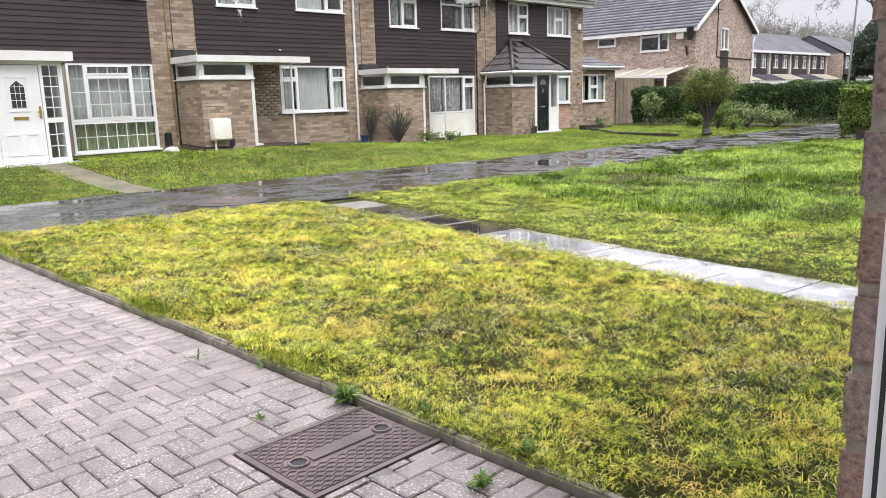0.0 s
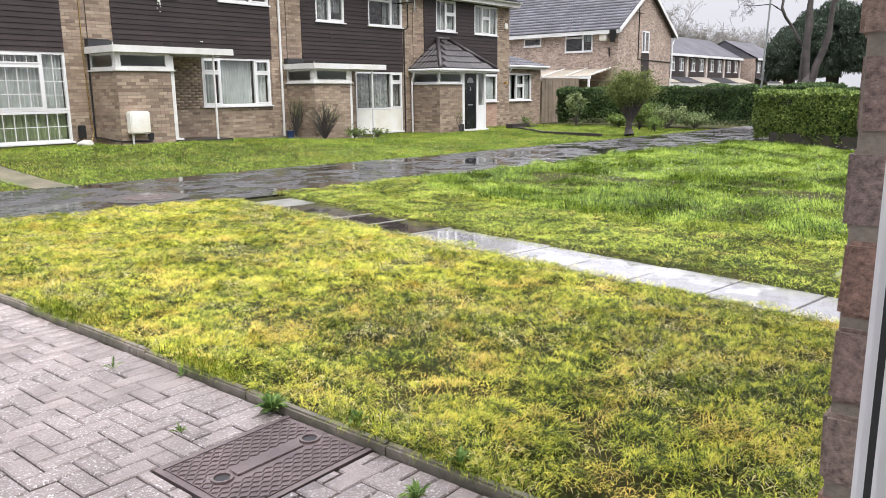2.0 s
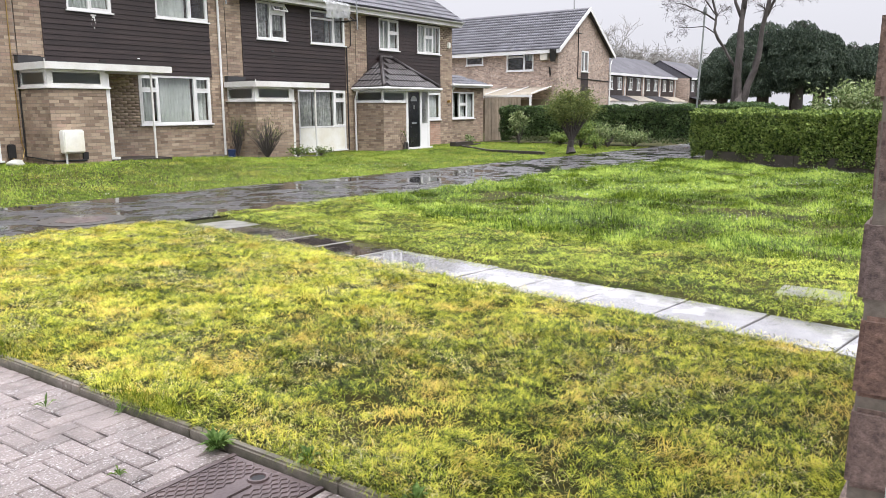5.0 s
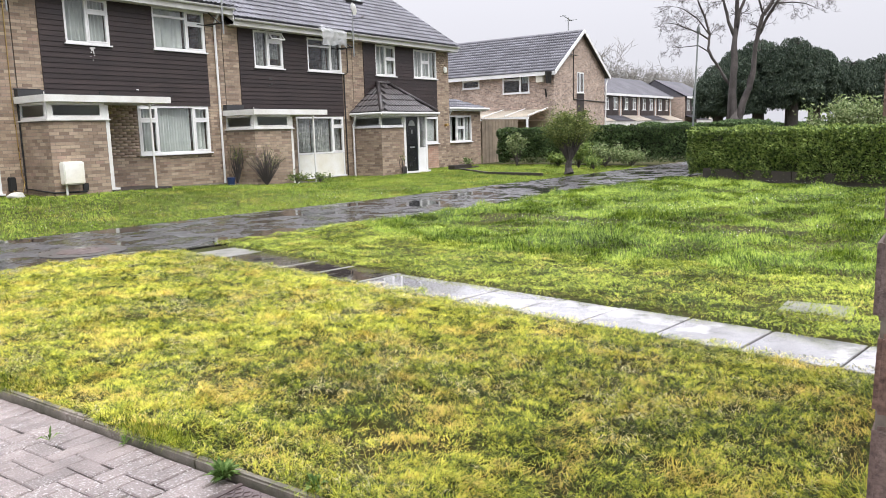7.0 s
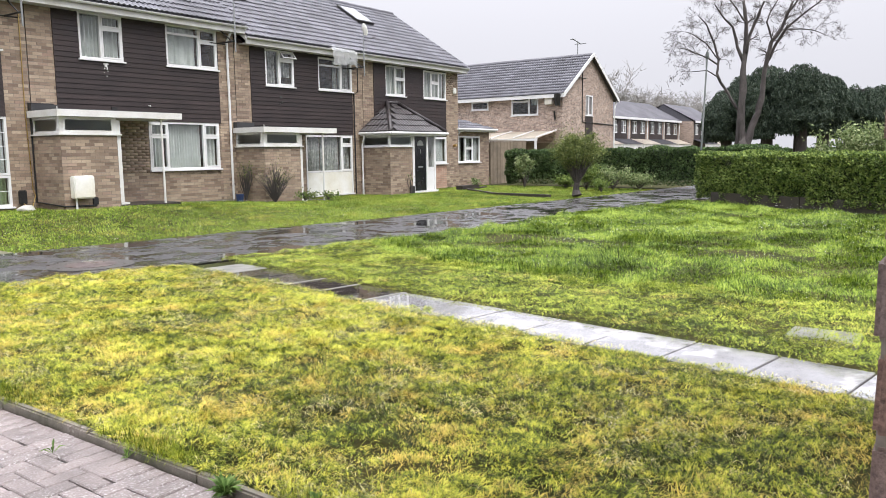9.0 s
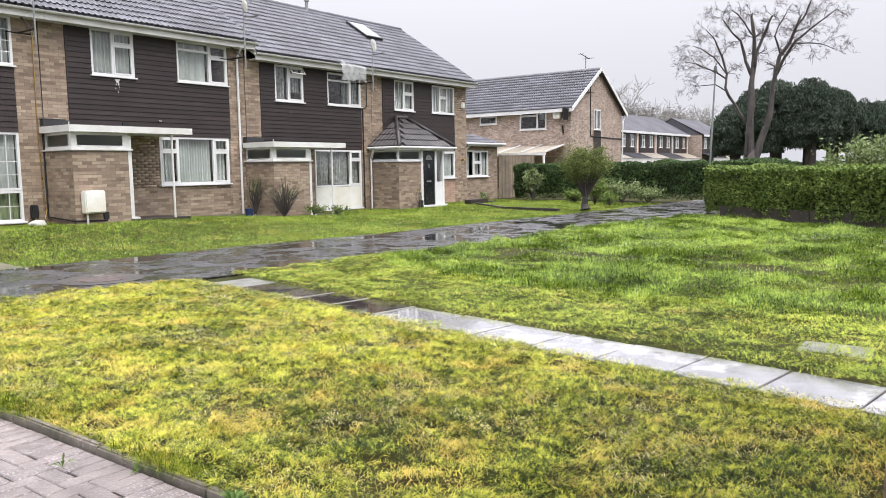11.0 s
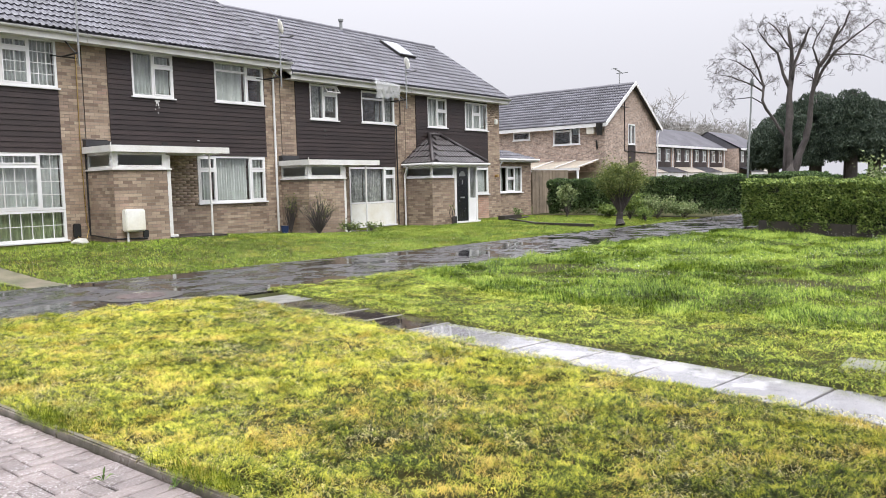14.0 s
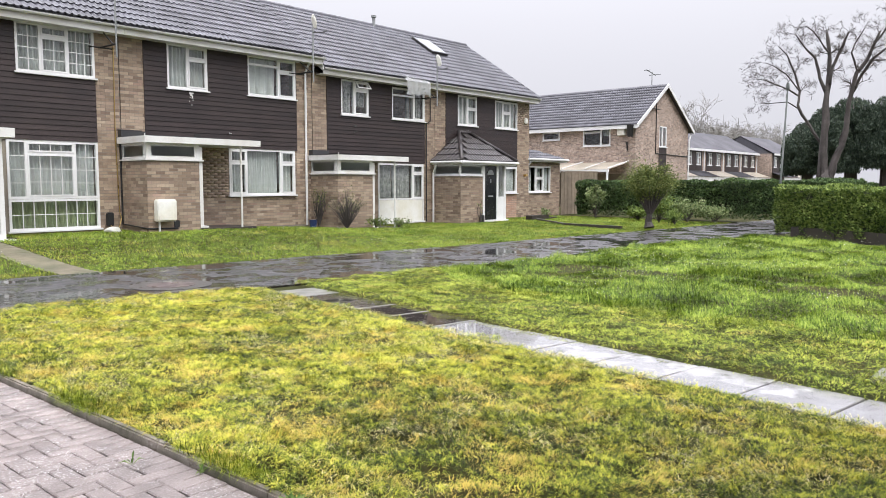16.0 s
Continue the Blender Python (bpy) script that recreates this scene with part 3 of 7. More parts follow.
def cells(x0, x1, z0, z1, holes):
    """The rectangle cut up into rectangles that leave the holes free."""
    zs = sorted({z0, z1, *[min(max(v, z0), z1) for h in holes for v in h[2:]]})
    out = []
    for a, b in zip(zs, zs[1:]):
        if b - a < 1e-4:
            continue
        cuts = sorted((max(h[0], x0), min(h[1], x1)) for h in holes if h[2] < b - 1e-4 and h[3] > a + 1e-4 and h[1] > x0 and h[0] < x1)
        x = x0
        for c, d in cuts:
            if c - x > 1e-3:
                out.append((x, c, a, b))
            x = max(x, d)
        if x1 - x > 1e-3:
            out.append((x, x1, a, b))
    return out


brick_me = bpy.data.meshes.new("brick")
_bm = boxes((0, 1, -0.006, 0.02, 0, 0.065))
_bm.to_mesh(brick_me)
_bm.free()
brick_me.materials.append(M_BRICK)
brick_pink_me = brick_me.copy()
brick_pink_me.materials.clear()
brick_pink_me.materials.append(M_BRICK_PINK)


def bricks(parent, u0, u1, z0, z1, at, turn=0.0, holes=(), limit=300, me=brick_me, material=None, clip=None):
    """Courses of single bricks on the face of a wall: u runs along the wall from the point at, turned about z."""
    M = Matrix.Translation(at) @ Matrix.Rotation(radians(turn), 4, "Z")
    rects = []
    k0 = int(math.floor(z0 / 0.075))
    for k in range(k0, int(math.ceil(z1 / 0.075)) + 1):
        c, d = k * 0.075, k * 0.075 + 0.065
        if c < z0 - 0.02 or d > z1 + 0.02:
            continue
        free = cells(u0, u1, c, d, [h for h in holes if h[2] < d - 0.02 and h[3] > c + 0.02])
        x = u0 - (0.1125 if k % 2 else 0.0)
        while x < u1:
            a, b = max(x, u0), min(x + 0.215, u1)
            for fa, fb, _, _ in free[:4]:
                p, q = max(a, fa), min(b, fb)
                if q - p > 0.03 and (clip is None or clip(p, q, c, d)):
                    rects.append((p, q, c))
            x += 0.225
    rects = sorted(set(rects), key=lambda r: (r[2], r[0]))
    for p, q, c in rects[:limit]:
        o = adopt(new("brick", me), parent)
        o.matrix_basis = M @ Matrix.Translation((p, random.uniform(-0.0015, 0.0015), c)) @ Matrix.Diagonal((q - p, 1, 1, 1))
    rest = rects[limit:]
    if rest:
        v = np.array([[(x, y, z) for x in (p, q) for y in (-0.006, 0.02) for z in (c, c + 0.065)] for p, q, c in rest])
        v = v @ np.array(M.to_3x3()).T + np.array(M.translation)
        ob = raw_mesh("bricks", v, [(0, 1, 3, 2), (4, 6, 7, 5), (0, 4, 5, 1), (0, 2, 6, 4), (1, 5, 7, 3)], 4, material or me.materials[0], parent)
        tagged(ob, kind="stuff")


def roof_tiles(parent, x0, x1, y0, z0, y1, z1, material, limit=300, M=None, width=0.30, clip=None):
    """Interlocking tiles with a rounded roll on a slope that faces -y, from the eaves (y0, z0) to the ridge (y1, z1)."""
    run = math.hypot(y1 - y0, z1 - z0)
    rows, cols = int(run / 0.335), int((x1 - x0) / width)
    g, w = run / rows, (x1 - x0) / cols
    d, nrm = Vector((0, (y1 - y0) / run, (z1 - z0) / run)), Vector((0, -(z1 - z0) / run, (y1 - y0) / run))
    prof = [(0.0, 0.006), (0.14, 0.0), (0.26, 0.008), (0.36, 0.030), (0.45, 0.026), (0.52, 0.006), (0.66, 0.0), (0.77, 0.008), (0.86, 0.030), (0.94, 0.027), (1.0, 0.006)]
    vs, fs = [], []
    for u, h in prof:
        vs += [(u * w, 0, h + 0.034), (u * w, 0, h + 0.002), (u * w, g * 1.04, h + 0.004)]
    for i in range(len(prof) - 1):
        a, b = 3 * i, 3 * i + 3
        fs += [(a, b, b + 2, a + 2), (a + 1, b + 1, b, a)]
    me = bpy.data.meshes.new("roof_tile")
    me.from_pydata(vs, [], fs)
    me.materials.append(material)
    R = Matrix(((1, 0, 0), (0, d.y, nrm.y), (0, d.z, nrm.z))).to_4x4()
    base = [Matrix.Translation((x0 + c * w, y0 + d.y * r * g, z0 + d.z * r * g)) @ R for r in range(rows) for c in range(cols) if clip is None or clip((c + 0.5) * w + x0, (r + 0.5) / rows)]
    if M is not None:
        base = [M @ b for b in base]
    for m in base[:limit]:
        o = adopt(new("roof_tile", me), parent)
        o.matrix_basis = m @ pose(0, 0, 0, random.uniform(-0.5, 0.5), random.uniform(-0.5, 0.5), random.uniform(-0.3, 0.3))
    if base[limit:]:
        v0 = np.array(vs)
        v = np.stack([v0 @ np.array(m.to_3x3()).T + np.array(m.translation) for m in base[limit:]])
        tagged(raw_mesh("roof_tiles", v, fs, 4, material, parent), kind="stuff")


def solid(x0, x1, y0, y1, z0, z1, holes):
    """A wall with openings as one connected mesh; it runs along x and is y0 to y1 thick."""
    bm = bmesh.new()
    xs_ = sorted({x0, x1, *[min(max(v, x0), x1) for h in holes for v in h[:2]]})
    zs_ = sorted({z0, z1, *[min(max(v, z0), z1) for h in holes for v in h[2:]]})
    for a, b in zip(xs_, xs_[1:]):
        for c, d in zip(zs_, zs_[1:]):
            u, v = (a + b) / 2, (c + d) / 2
            if not any(h[0] < u < h[1] and h[2] < v < h[3] for h in holes):
                box(bm, a, b, y0, y1, c, d)
    bmesh.ops.remove_doubles(bm, verts=bm.verts[:], dist=0.0005)
    return bm


def boards(parent, x0, x1, z0, z1, y, holes, pitch=0.122):
    """Overlapping dark boards, one mesh a course, leaning out at the foot."""
    n = int(round((z1 - z0) / pitch))
    p = (z1 - z0) / n
    for k in range(n):
        c, d = z0 + k * p, z0 + (k + 1) * p
        for a, b, e, f in cells(x0, x1, c, d, holes):
            bm = bmesh.new()
            u, v = (e - c) / p, (f - c) / p
            yo, yi = y - 0.030 + 0.016 * u, y - 0.030 + 0.016 * v
            q = [bm.verts.new(t) for t in ((a, yo, e), (b, yo, e), (b, yi, f), (a, yi, f), (a, y, e), (b, y, e), (b, y, f), (a, y, f))]
            for s in ((0, 1, 2, 3), (4, 5, 1, 0), (3, 2, 6, 7), (0, 3, 7, 4), (1, 5, 6, 2)):
                bm.faces.new([q[i] for i in s])
            part("board", bm, M_CLAD, parent)


# ---- the terrace: four brick houses with dark boarded upper storeys ----
FACE = 20.0
PORCH = 18.78


def roof_block(parent, x0, x1, eave, ridge, tile_limit, left_gable, right_gable):
    y0, y1, y2 = 19.62, 23.6, 27.6
    bm = bmesh.new()
    for ya, yb in ((y0, y1), (y2, y1)):
        q = [bm.verts.new(c) for c in ((x0, ya, eave), (x1, ya, eave), (x1, yb, ridge), (x0, yb, ridge), (x0, ya, eave - 0.09), (x1, ya, eave - 0.09), (x1, yb, ridge - 0.09), (x0, yb, ridge - 0.09))]
        for s in ((0, 1, 2, 3), (7, 6, 5, 4), (0, 4, 5, 1), (1, 5, 6, 2), (2, 6, 7, 3), (3, 7, 4, 0)):
            bm.faces.new([q[i] for i in s])
    roof = part("roof", bm, M_TILE, parent, "roof of wet dark grey interlocking tiles")
    roof_tiles(roof, x0, x1, y0 - 0.03, eave, y1, ridge, M_TILE, tile_limit)
    n = int((x1 - x0) / 0.45)
    for k in range(n):
        a = x0 + (x1 - x0) * k / n
        part("ridge_tile", tubes(([(a, y1, ridge - 0.03), (a + (x1 - x0) / n + 0.01, y1, ridge - 0.03)], [0.115, 0.125]), sides=10), M_TILE, roof)
    part("fascia", boxes((x0, x1, y0 + 0.03, y0 + 0.055, eave - 0.23, eave - 0.03)), M_PAINT, parent, "white painted eaves board")
    part("soffit", boxes((x0, x1, y0 + 0.056, FACE - 0.002, eave - 0.225, eave - 0.20)), M_PAINT, parent)
    bm = bmesh.new()
    prof = [(0.055 * math.cos(a), 0.055 * math.sin(a)) for a in np.linspace(math.pi, math.tau, 7)]
    r0 = [bm.verts.new((x0 - 0.03, y0 - 0.03 + u, eave - 0.04 + v)) for u, v in prof]
    r1 = [bm.verts.new((x1 + 0.03, y0 - 0.03 + u, eave - 0.04 + v)) for u, v in prof]
    for i in range(6):
        bm.faces.new((r0[i], r0[i + 1], r1[i + 1], r1[i]))
    part("gutter", bm, M_UPVC, parent, "white plastic gutter", smooth=True)
    for x, on in ((x0, left_gable), (x1, right_gable)):
        if on:
            bm = bmesh.new()
            xa = x - 0.30 if on > 0 else x + 0.02
            tri = [((FACE + 0.02, eave - 0.2)), (27.2, eave - 0.2), (y1, ridge - 0.12)]
            a = [bm.verts.new((xa, p, q)) for p, q in tri]
            b = [bm.verts.new((xa + 0.28, p, q)) for p, q in tri]
            bm.faces.new(a[::-1])
            bm.faces.new(b)
            for i in range(3):
                bm.faces.new((a[i], a[(i + 1) % 3], b[(i + 1) % 3], b[i]))
            part("gable_wall", bm, M_FAR_BRICK, parent)
            # barge board on the verge
            bm = bmesh.new()
            q = [bm.verts.new((x + s, ya, za + dz)) for s in (-0.012, 0.012) for ya, za in ((y0, eave), (y1, ridge)) for dz in (-0.16, 0.0)]
            for s in ((0, 1, 3, 2), (4, 6, 7, 5), (0, 4, 5, 1), (2, 3, 7, 6), (0, 2, 6, 4), (1, 5, 7, 3)):
                bm.faces.new([q[i] for i in s])
            part("verge_board", bm, M_PAINT, parent)
    return roof


def house_shell(x0, x1, L, panel, holes, brick_zones, left=True, right=True, boards_from=None):
    """Front wall with its openings, boarded panel and brickwork; back and side walls close the house."""
    eave = L + 4.84
    h = thing("terraced_house", ((x0 + x1) / 2, FACE, L), "two-storey buff brick terraced house with dark boarded upper storey", "house", "terrace of houses")
    wall = part("wall", solid(x0, x1, FACE, FACE + 0.28, -0.3, eave - 0.2, holes), M_MORTAR, h, "buff brown multi-coloured brick wall")
    part("back_wall", boxes((x0 + 0.28, x1 - 0.28, 27.0, 27.2, -0.3, eave - 0.2)), M_FAR_BRICK, h)
    for a in (x0, x1 - 0.28):
        part("side_wall", boxes((a, a + 0.28, FACE + 0.28, 27.2, -0.3, eave - 0.2)), M_FAR_BRICK, h)
    part("upper_floor", boxes((x0 + 0.28, x1 - 0.28, FACE + 0.28, 27.0, L + 2.28, L + 2.5)), M_DARKROOM, h)
    part("ground_floor", boxes((x0 + 0.28, x1 - 0.28, FACE + 0.28, 27.0, L - 0.2, L)), M_DARKROOM, h)
    for a, b, c, d in brick_zones:
        bricks(wall, a, b, c, d, (0, FACE, 0), 0, holes, limit=230)
    clad = part("cladding", solid(panel[0], panel[1], FACE - 0.006, FACE + 0.004, boards_from or L + 2.06, eave - 0.2, holes), M_CLAD, h, "dark brown stained timber boarding")
    boards(clad, panel[0], panel[1], boards_from or L + 2.06, eave - 0.21, FACE - 0.005, holes)
    return h, wall, eave


def flat_porch(h, L, x0, x1, canopy_to, post_x, gas=True):
    """Brick porch with a strip of high windows, a side door and a flat canopy on a thin post."""
    zb, zw, zf = L + 1.64, L + 2.0, L + 2.2
    g = -0.3
    pw = part("porch_wall", boxes((x0, x1, PORCH, PORCH + 0.11, g, zb), (x0, x0 + 0.11, PORCH + 0.11, FACE - 0.002, g, zb)), M_MORTAR, h, "porch wall of buff brown bricks")
    bricks(pw, x0, x1, L - 0.15, zb - 0.02, (0, PORCH, 0), 0, limit=160)
    bricks(pw, 0, FACE - PORCH - 0.02, L - 0.15, zb - 0.02, (x0, FACE - 0.01, 0), -90, limit=140)
    part("porch_sill", boxes((x0 - 0.06, x1 + 0.10, PORCH - 0.06, PORCH + 0.12, zb, zb + 0.035), (x0 - 0.06, x0 + 0.12, PORCH + 0.12, FACE - 0.004, zb, zb + 0.035), bevel=0.004), M_PAINT, h)
    window(h, x0, x1, zb + 0.036, zw + 0.05, PORCH + 0.03, [(0, x1 - x0, [], False)], sill=False, glass=M_FROST, label="white framed strip window of the porch")
    M = Matrix.Translation((x0 + 0.03, FACE - 0.01, 0)) @ Matrix.Rotation(radians(-90), 4, "Z")
    window(h, 0, FACE - PORCH - 0.05, zb + 0.036, zw + 0.05, 0, [(0, FACE - PORCH - 0.05, [], False)], sill=False, M=M, glass=M_FROST, label="white framed side strip window of the porch")
    part("strip_surround", boxes((x0 - 0.004, x0 + 0.13, PORCH + 0.004, PORCH + 0.028, zb + 0.036, zw + 0.05), (x1 - 0.12, x1 + 0.004, PORCH + 0.004, PORCH + 0.028, zb + 0.036, zw + 0.05), (x0 + 0.13, x1 - 0.12, PORCH + 0.005, PORCH + 0.027, zb + 0.036, zb + 0.115), (x0 + 0.13, x1 - 0.12, PORCH + 0.005, PORCH + 0.027, zw - 0.01, zw + 0.05), (x0 + 0.002, x0 + 0.026, PORCH + 0.03, PORCH + 0.15, zb + 0.036, zw + 0.05), (x0 + 0.003, x0 + 0.025, PORCH + 0.15, FACE - 0.04, zb + 0.036, zb + 0.10)), M_PAINT, h, "broad white boards round the porch window")
    part("canopy", boxes((x0 - 0.08, canopy_to, PORCH - 0.13, FACE - 0.036, zw + 0.053, zf - 0.02)), M_PAINT, h, "flat porch canopy edged in white board")
    part("fascia_board", boxes((x0 - 0.11, canopy_to + 0.02, PORCH - 0.155, PORCH - 0.131, zw + 0.055, zf + 0.005), (x0 - 0.112, x0 - 0.082, PORCH - 0.130, FACE - 0.04, zw + 0.055, zf + 0.005), (x0 - 0.116, x0 - 0.100, PORCH - 0.165, PORCH - 0.15, zw + 0.035, zf + 0.06)), M_PAINT, h, "weathered white board round the canopy")
    part("felt_roof", boxes((x0 - 0.08, canopy_to + 0.01, PORCH - 0.13, FACE - 0.036, zf - 0.018, zf + 0.02), (x0 - 0.08, x0 + 0.55, FACE - 0.20, FACE - 0.036, zf + 0.02, zf + 0.17)), M_FELT, h, "black felt with an upstand against the wall")
    part("post", tubes(([(post_x, PORCH - 0.05, g), (post_x, PORCH - 0.05, zw + 0.054)], 0.027)), M_PAINT, h, "thin white canopy post")
    door = part("door", boxes((x1 + 0.005, x1 + 0.05, PORCH + 0.12, FACE - 0.25, L + 0.10, zw - 0.06)), M_PAINT, h, "white side door of the porch")
    part("handle", tubes(([(x1 + 0.05, PORCH + 0.25, L + 1.05), (x1 + 0.11, PORCH + 0.25, L + 1.05), (x1 + 0.11, PORCH + 0.36, L + 1.05)], 0.012)), M_DARKMETAL, door)
    part("door_frame", boxes((x1 + 0.002, x1 + 0.10, PORCH + 0.01, PORCH + 0.10, L + 0.06, zw), (x1 + 0.002, x1 + 0.10, FACE - 0.24, FACE - 0.14, L + 0.06, zw), (x1 + 0.002, x1 + 0.22, PORCH - 0.02, FACE - 0.14, L + 0.01, L + 0.055)), M_PAINT, h)
    part("step", boxes((x1 + 0.02, canopy_to - 0.1, PORCH - 0.08, FACE - 0.01, -0.3, L - 0.01), bevel=0.01), M_SLEEPER, h, "dark wet step below the canopy")


def downpipe(h, x, y, z0, z1, mat=None, r=0.034):
    part("downpipe", tubes(([(x, y - 0.28, z1 + 0.12), (x, y - 0.22, z1 + 0.02), (x, y - 0.05, z1 - 0.2), (x, y - 0.05, z0)], r)), mat or M_UPVC, h, "white plastic downpipe" if mat is None else "")


W2 = [(0, 0.57, [], False), (0.57, 1.15, [0.78], True)]
W2B = [(0, 1.04, [0.86], False), (1.04, 1.65, [0.74], True)]
CURT = [(0.05, 1.1, 0.04, 11)]

# house with the white door (x 3.1 to 9.05)
L = 0.33
H1W = [(6.72, 8.45, 3.88, 4.97), (4.35, 5.5, 3.88, 4.97), (6.45, 8.45, 0.36, 2.40)]
h1, h1wall, e1 = house_shell(3.1, 9.03, L, (3.75, 8.45), H1W, [(8.45, 9.03, 0.2, 5.0), (6.0, 8.45, 0.05, 0.36)])
window(h1, 6.72, 8.45, 3.88, 4.97, FACE, [(0, 0.52, [], False), (0.52, 1.12, [0.82], True), (1.12, 1.73, [], False)], (M_NET, [(0.05, 1.68, 0.03, 17)]), grid=(0.2, 0.24))
window(h1, 4.35, 5.5, 3.88, 4.97, FACE, W2, (M_NET, CURT), grid=(0.2, 0.24))
window(h1, 6.45, 8.45, 1.09, 2.40, FACE, [(0, 0.40, [], False), (0.40, 1.46, [1.02], True), (1.46, 2.0, [], False)], (M_NET, [(0.05, 1.95, 0.03, 20)]), grid=(0.26, 0.3), sill=False)
window(h1, 6.45, 8.45, 0.38, 1.085, FACE, [(0, 2.0, [], False)], (M_GREENCURTAIN, [(0.05, 1.95, 0.03, 16)]), grid=(0.235, 0.29))
roof_block(h1, 3.0, 9.04, e1, e1 + 2.57, 120, -1, 0)
# its glazed porch front with the door
pf = PORCH + 0.0
part("porch_wall", boxes((4.35, 4.46, pf + 0.1, FACE - 0.04, -0.2, 2.33), (5.86, 5.95, pf + 0.11, FACE - 0.04, -0.2, 2.33)), M_UPVC, h1, "white plastic side panels of the porch")
part("door_frame", boxes((4.35, 4.62, pf, pf + 0.08, 0.30, 2.36), (5.50, 5.56, pf, pf + 0.08, 0.30, 2.36), (5.86, 5.95, pf, pf + 0.08, 0.30, 2.36), (4.62, 5.50, pf, pf + 0.08, 2.29, 2.36), (5.56, 5.86, pf, pf + 0.08, 2.27, 2.36), (5.56, 5.86, pf, pf + 0.08, 0.30, 0.40), (5.56, 5.86, pf, pf + 0.08, 1.12, 1.22), (4.3, 6.12, pf - 0.07, pf + 0.1, 0.24, 0.30)), M_UPVC, h1, "white plastic door frame with side lights")
wd = part("front_door", boxes((4.63, 5.49, pf + 0.015, pf + 0.065, 0.31, 2.28)), M_UPVC, h1, "white panelled plastic front door")
mould = []
for a, b, c, d in ((4.75, 5.01, 0.48, 0.92), (5.11, 5.37, 0.48, 0.92), (4.86, 5.26, 1.36, 2.06)):
    mould += [(a, b, pf + 0.004, pf + 0.015, c, c + 0.03), (a, b, pf + 0.004, pf + 0.015, d - 0.03, d), (a, a + 0.03, pf + 0.004, pf + 0.015, c + 0.03, d - 0.03), (b - 0.03, b, pf + 0.004, pf + 0.015, c + 0.03, d - 0.03)]
part("moulding", boxes(*mould), M_UPVC, wd)
bm = bmesh.new()
arch = [(4.93, 1.44), (5.19, 1.44), (5.19, 1.86), (5.06, 1.97), (4.93, 1.86)]
fr = [bm.verts.new((x, pf + 0.006, z)) for x, z in arch]
bk = [bm.verts.new((x, pf + 0.014, z)) for x, z in arch]
bm.faces.new(fr)
for i in range(5):
    bm.faces.new((fr[i], bk[i], bk[(i + 1) % 5], fr[(i + 1) % 5]))
part("door_light", bm, M_DARKGLASS, wd, "small leaded arched pane")
part("lead_grid", boxes((5.012, 5.02, pf + 0.001, pf + 0.006, 1.44, 1.9), (5.10, 5.108, pf + 0.001, pf + 0.006, 1.44, 1.9), (4.93, 5.19, pf + 0.001, pf + 0.0055, 1.58, 1.588), (4.93, 5.19, pf + 0.001, pf + 0.0055, 1.72, 1.728), (4.93, 5.19, pf + 0.001, pf + 0.0055, 1.85, 1.858)), M_UPVC, wd)
part("letter_plate", boxes((4.93, 5.21, pf + 0.0, pf + 0.016, 1.20, 1.26), bevel=0.003), M_BRASS, wd, "brass letter plate")
part("handle", boxes((5.42, 5.46, pf - 0.005, pf + 0.016, 1.22, 1.46), (5.36, 5.45, pf - 0.05, pf - 0.03, 1.33, 1.355), (5.43, 5.45, pf - 0.03, pf, 1.33, 1.355)), M_BRASS, wd, "brass lever handle")
for c, d in ((0.40, 1.12), (1.22, 2.27)):
    p = part("side_light", boxes((5.555, 5.865, pf + 0.03, pf + 0.036, c - 0.004, d + 0.004)), M_GLASS, h1)
    p.visible_shadow = False
    n = 3 if d < 1.2 else 5
    part("glazing_grid", boxes((5.702, 5.718, pf + 0.018, pf + 0.04, c, d), *[(5.56, 5.86, pf + 0.019, pf + 0.039, c + (d - c) * k / n - 0.008, c + (d - c) * k / n + 0.008) for k in range(1, n)]), M_UPVC, h1)
part("canopy", boxes((4.2, 6.12, PORCH - 0.13, FACE - 0.036, 2.362, 2.52)), M_PAINT, h1)
part("fascia_board", boxes((4.18, 6.15, PORCH - 0.155, PORCH - 0.131, 2.36, 2.55), (6.122, 6.15, PORCH - 0.13, FACE - 0.04, 2.36, 2.55)), M_PAINT, h1, "stained white board round the canopy")
part("felt_roof", boxes((4.2, 6.12, PORCH - 0.13, FACE - 0.036, 2.522, 2.56), (4.2, 6.12, FACE - 0.2, FACE - 0.036, 2.56, 2.66)), M_FELT, h1)

# house with the meter box (x 9.05 to 14.9)
H2W = [(10.28, 11.43, 3.85, 4.97), (12.68, 14.33, 3.87, 4.97), (12.03, 14.27, 1.11, 2.39)]
h2, h2wall, e2 = house_shell(9.05, 14.93, L, (9.65, 14.35), H2W, [(9.05, 9.65, 0.2, 5.0), (14.35, 14.93, 0.2, 5.0), (9.65, 14.35, 0.2, 2.39)])
window(h2, 10.28, 11.43, 3.85, 4.97, FACE, W2, (M_NET, [(0.05, 1.1, 0.04, 10)]))
window(h2, 12.68, 14.33, 3.87, 4.97, FACE, W2B, (M_NET, [(0.05, 1.0, 0.04, 3)]))
window(h2, 12.03, 14.27, 1.11, 2.39, FACE, [(0, 0.56, [0.90], True), (0.56, 1.72, [], False), (1.72, 2.24, [0.90], True)], (M_NET, [(0.05, 0.5, 0.03, 4), (0.6, 1.68, 0.03, 13), (1.8, 2.18, 0.03, 3)]))
roof_block(h2, 9.05, 15.1, e2, e2 + 2.57, 300, 0, -1)
flat_porch(h2, L, 9.02, 10.38, 12.07, 11.55)
downpipe(h2, 14.66, FACE, 0.2, 4.88)
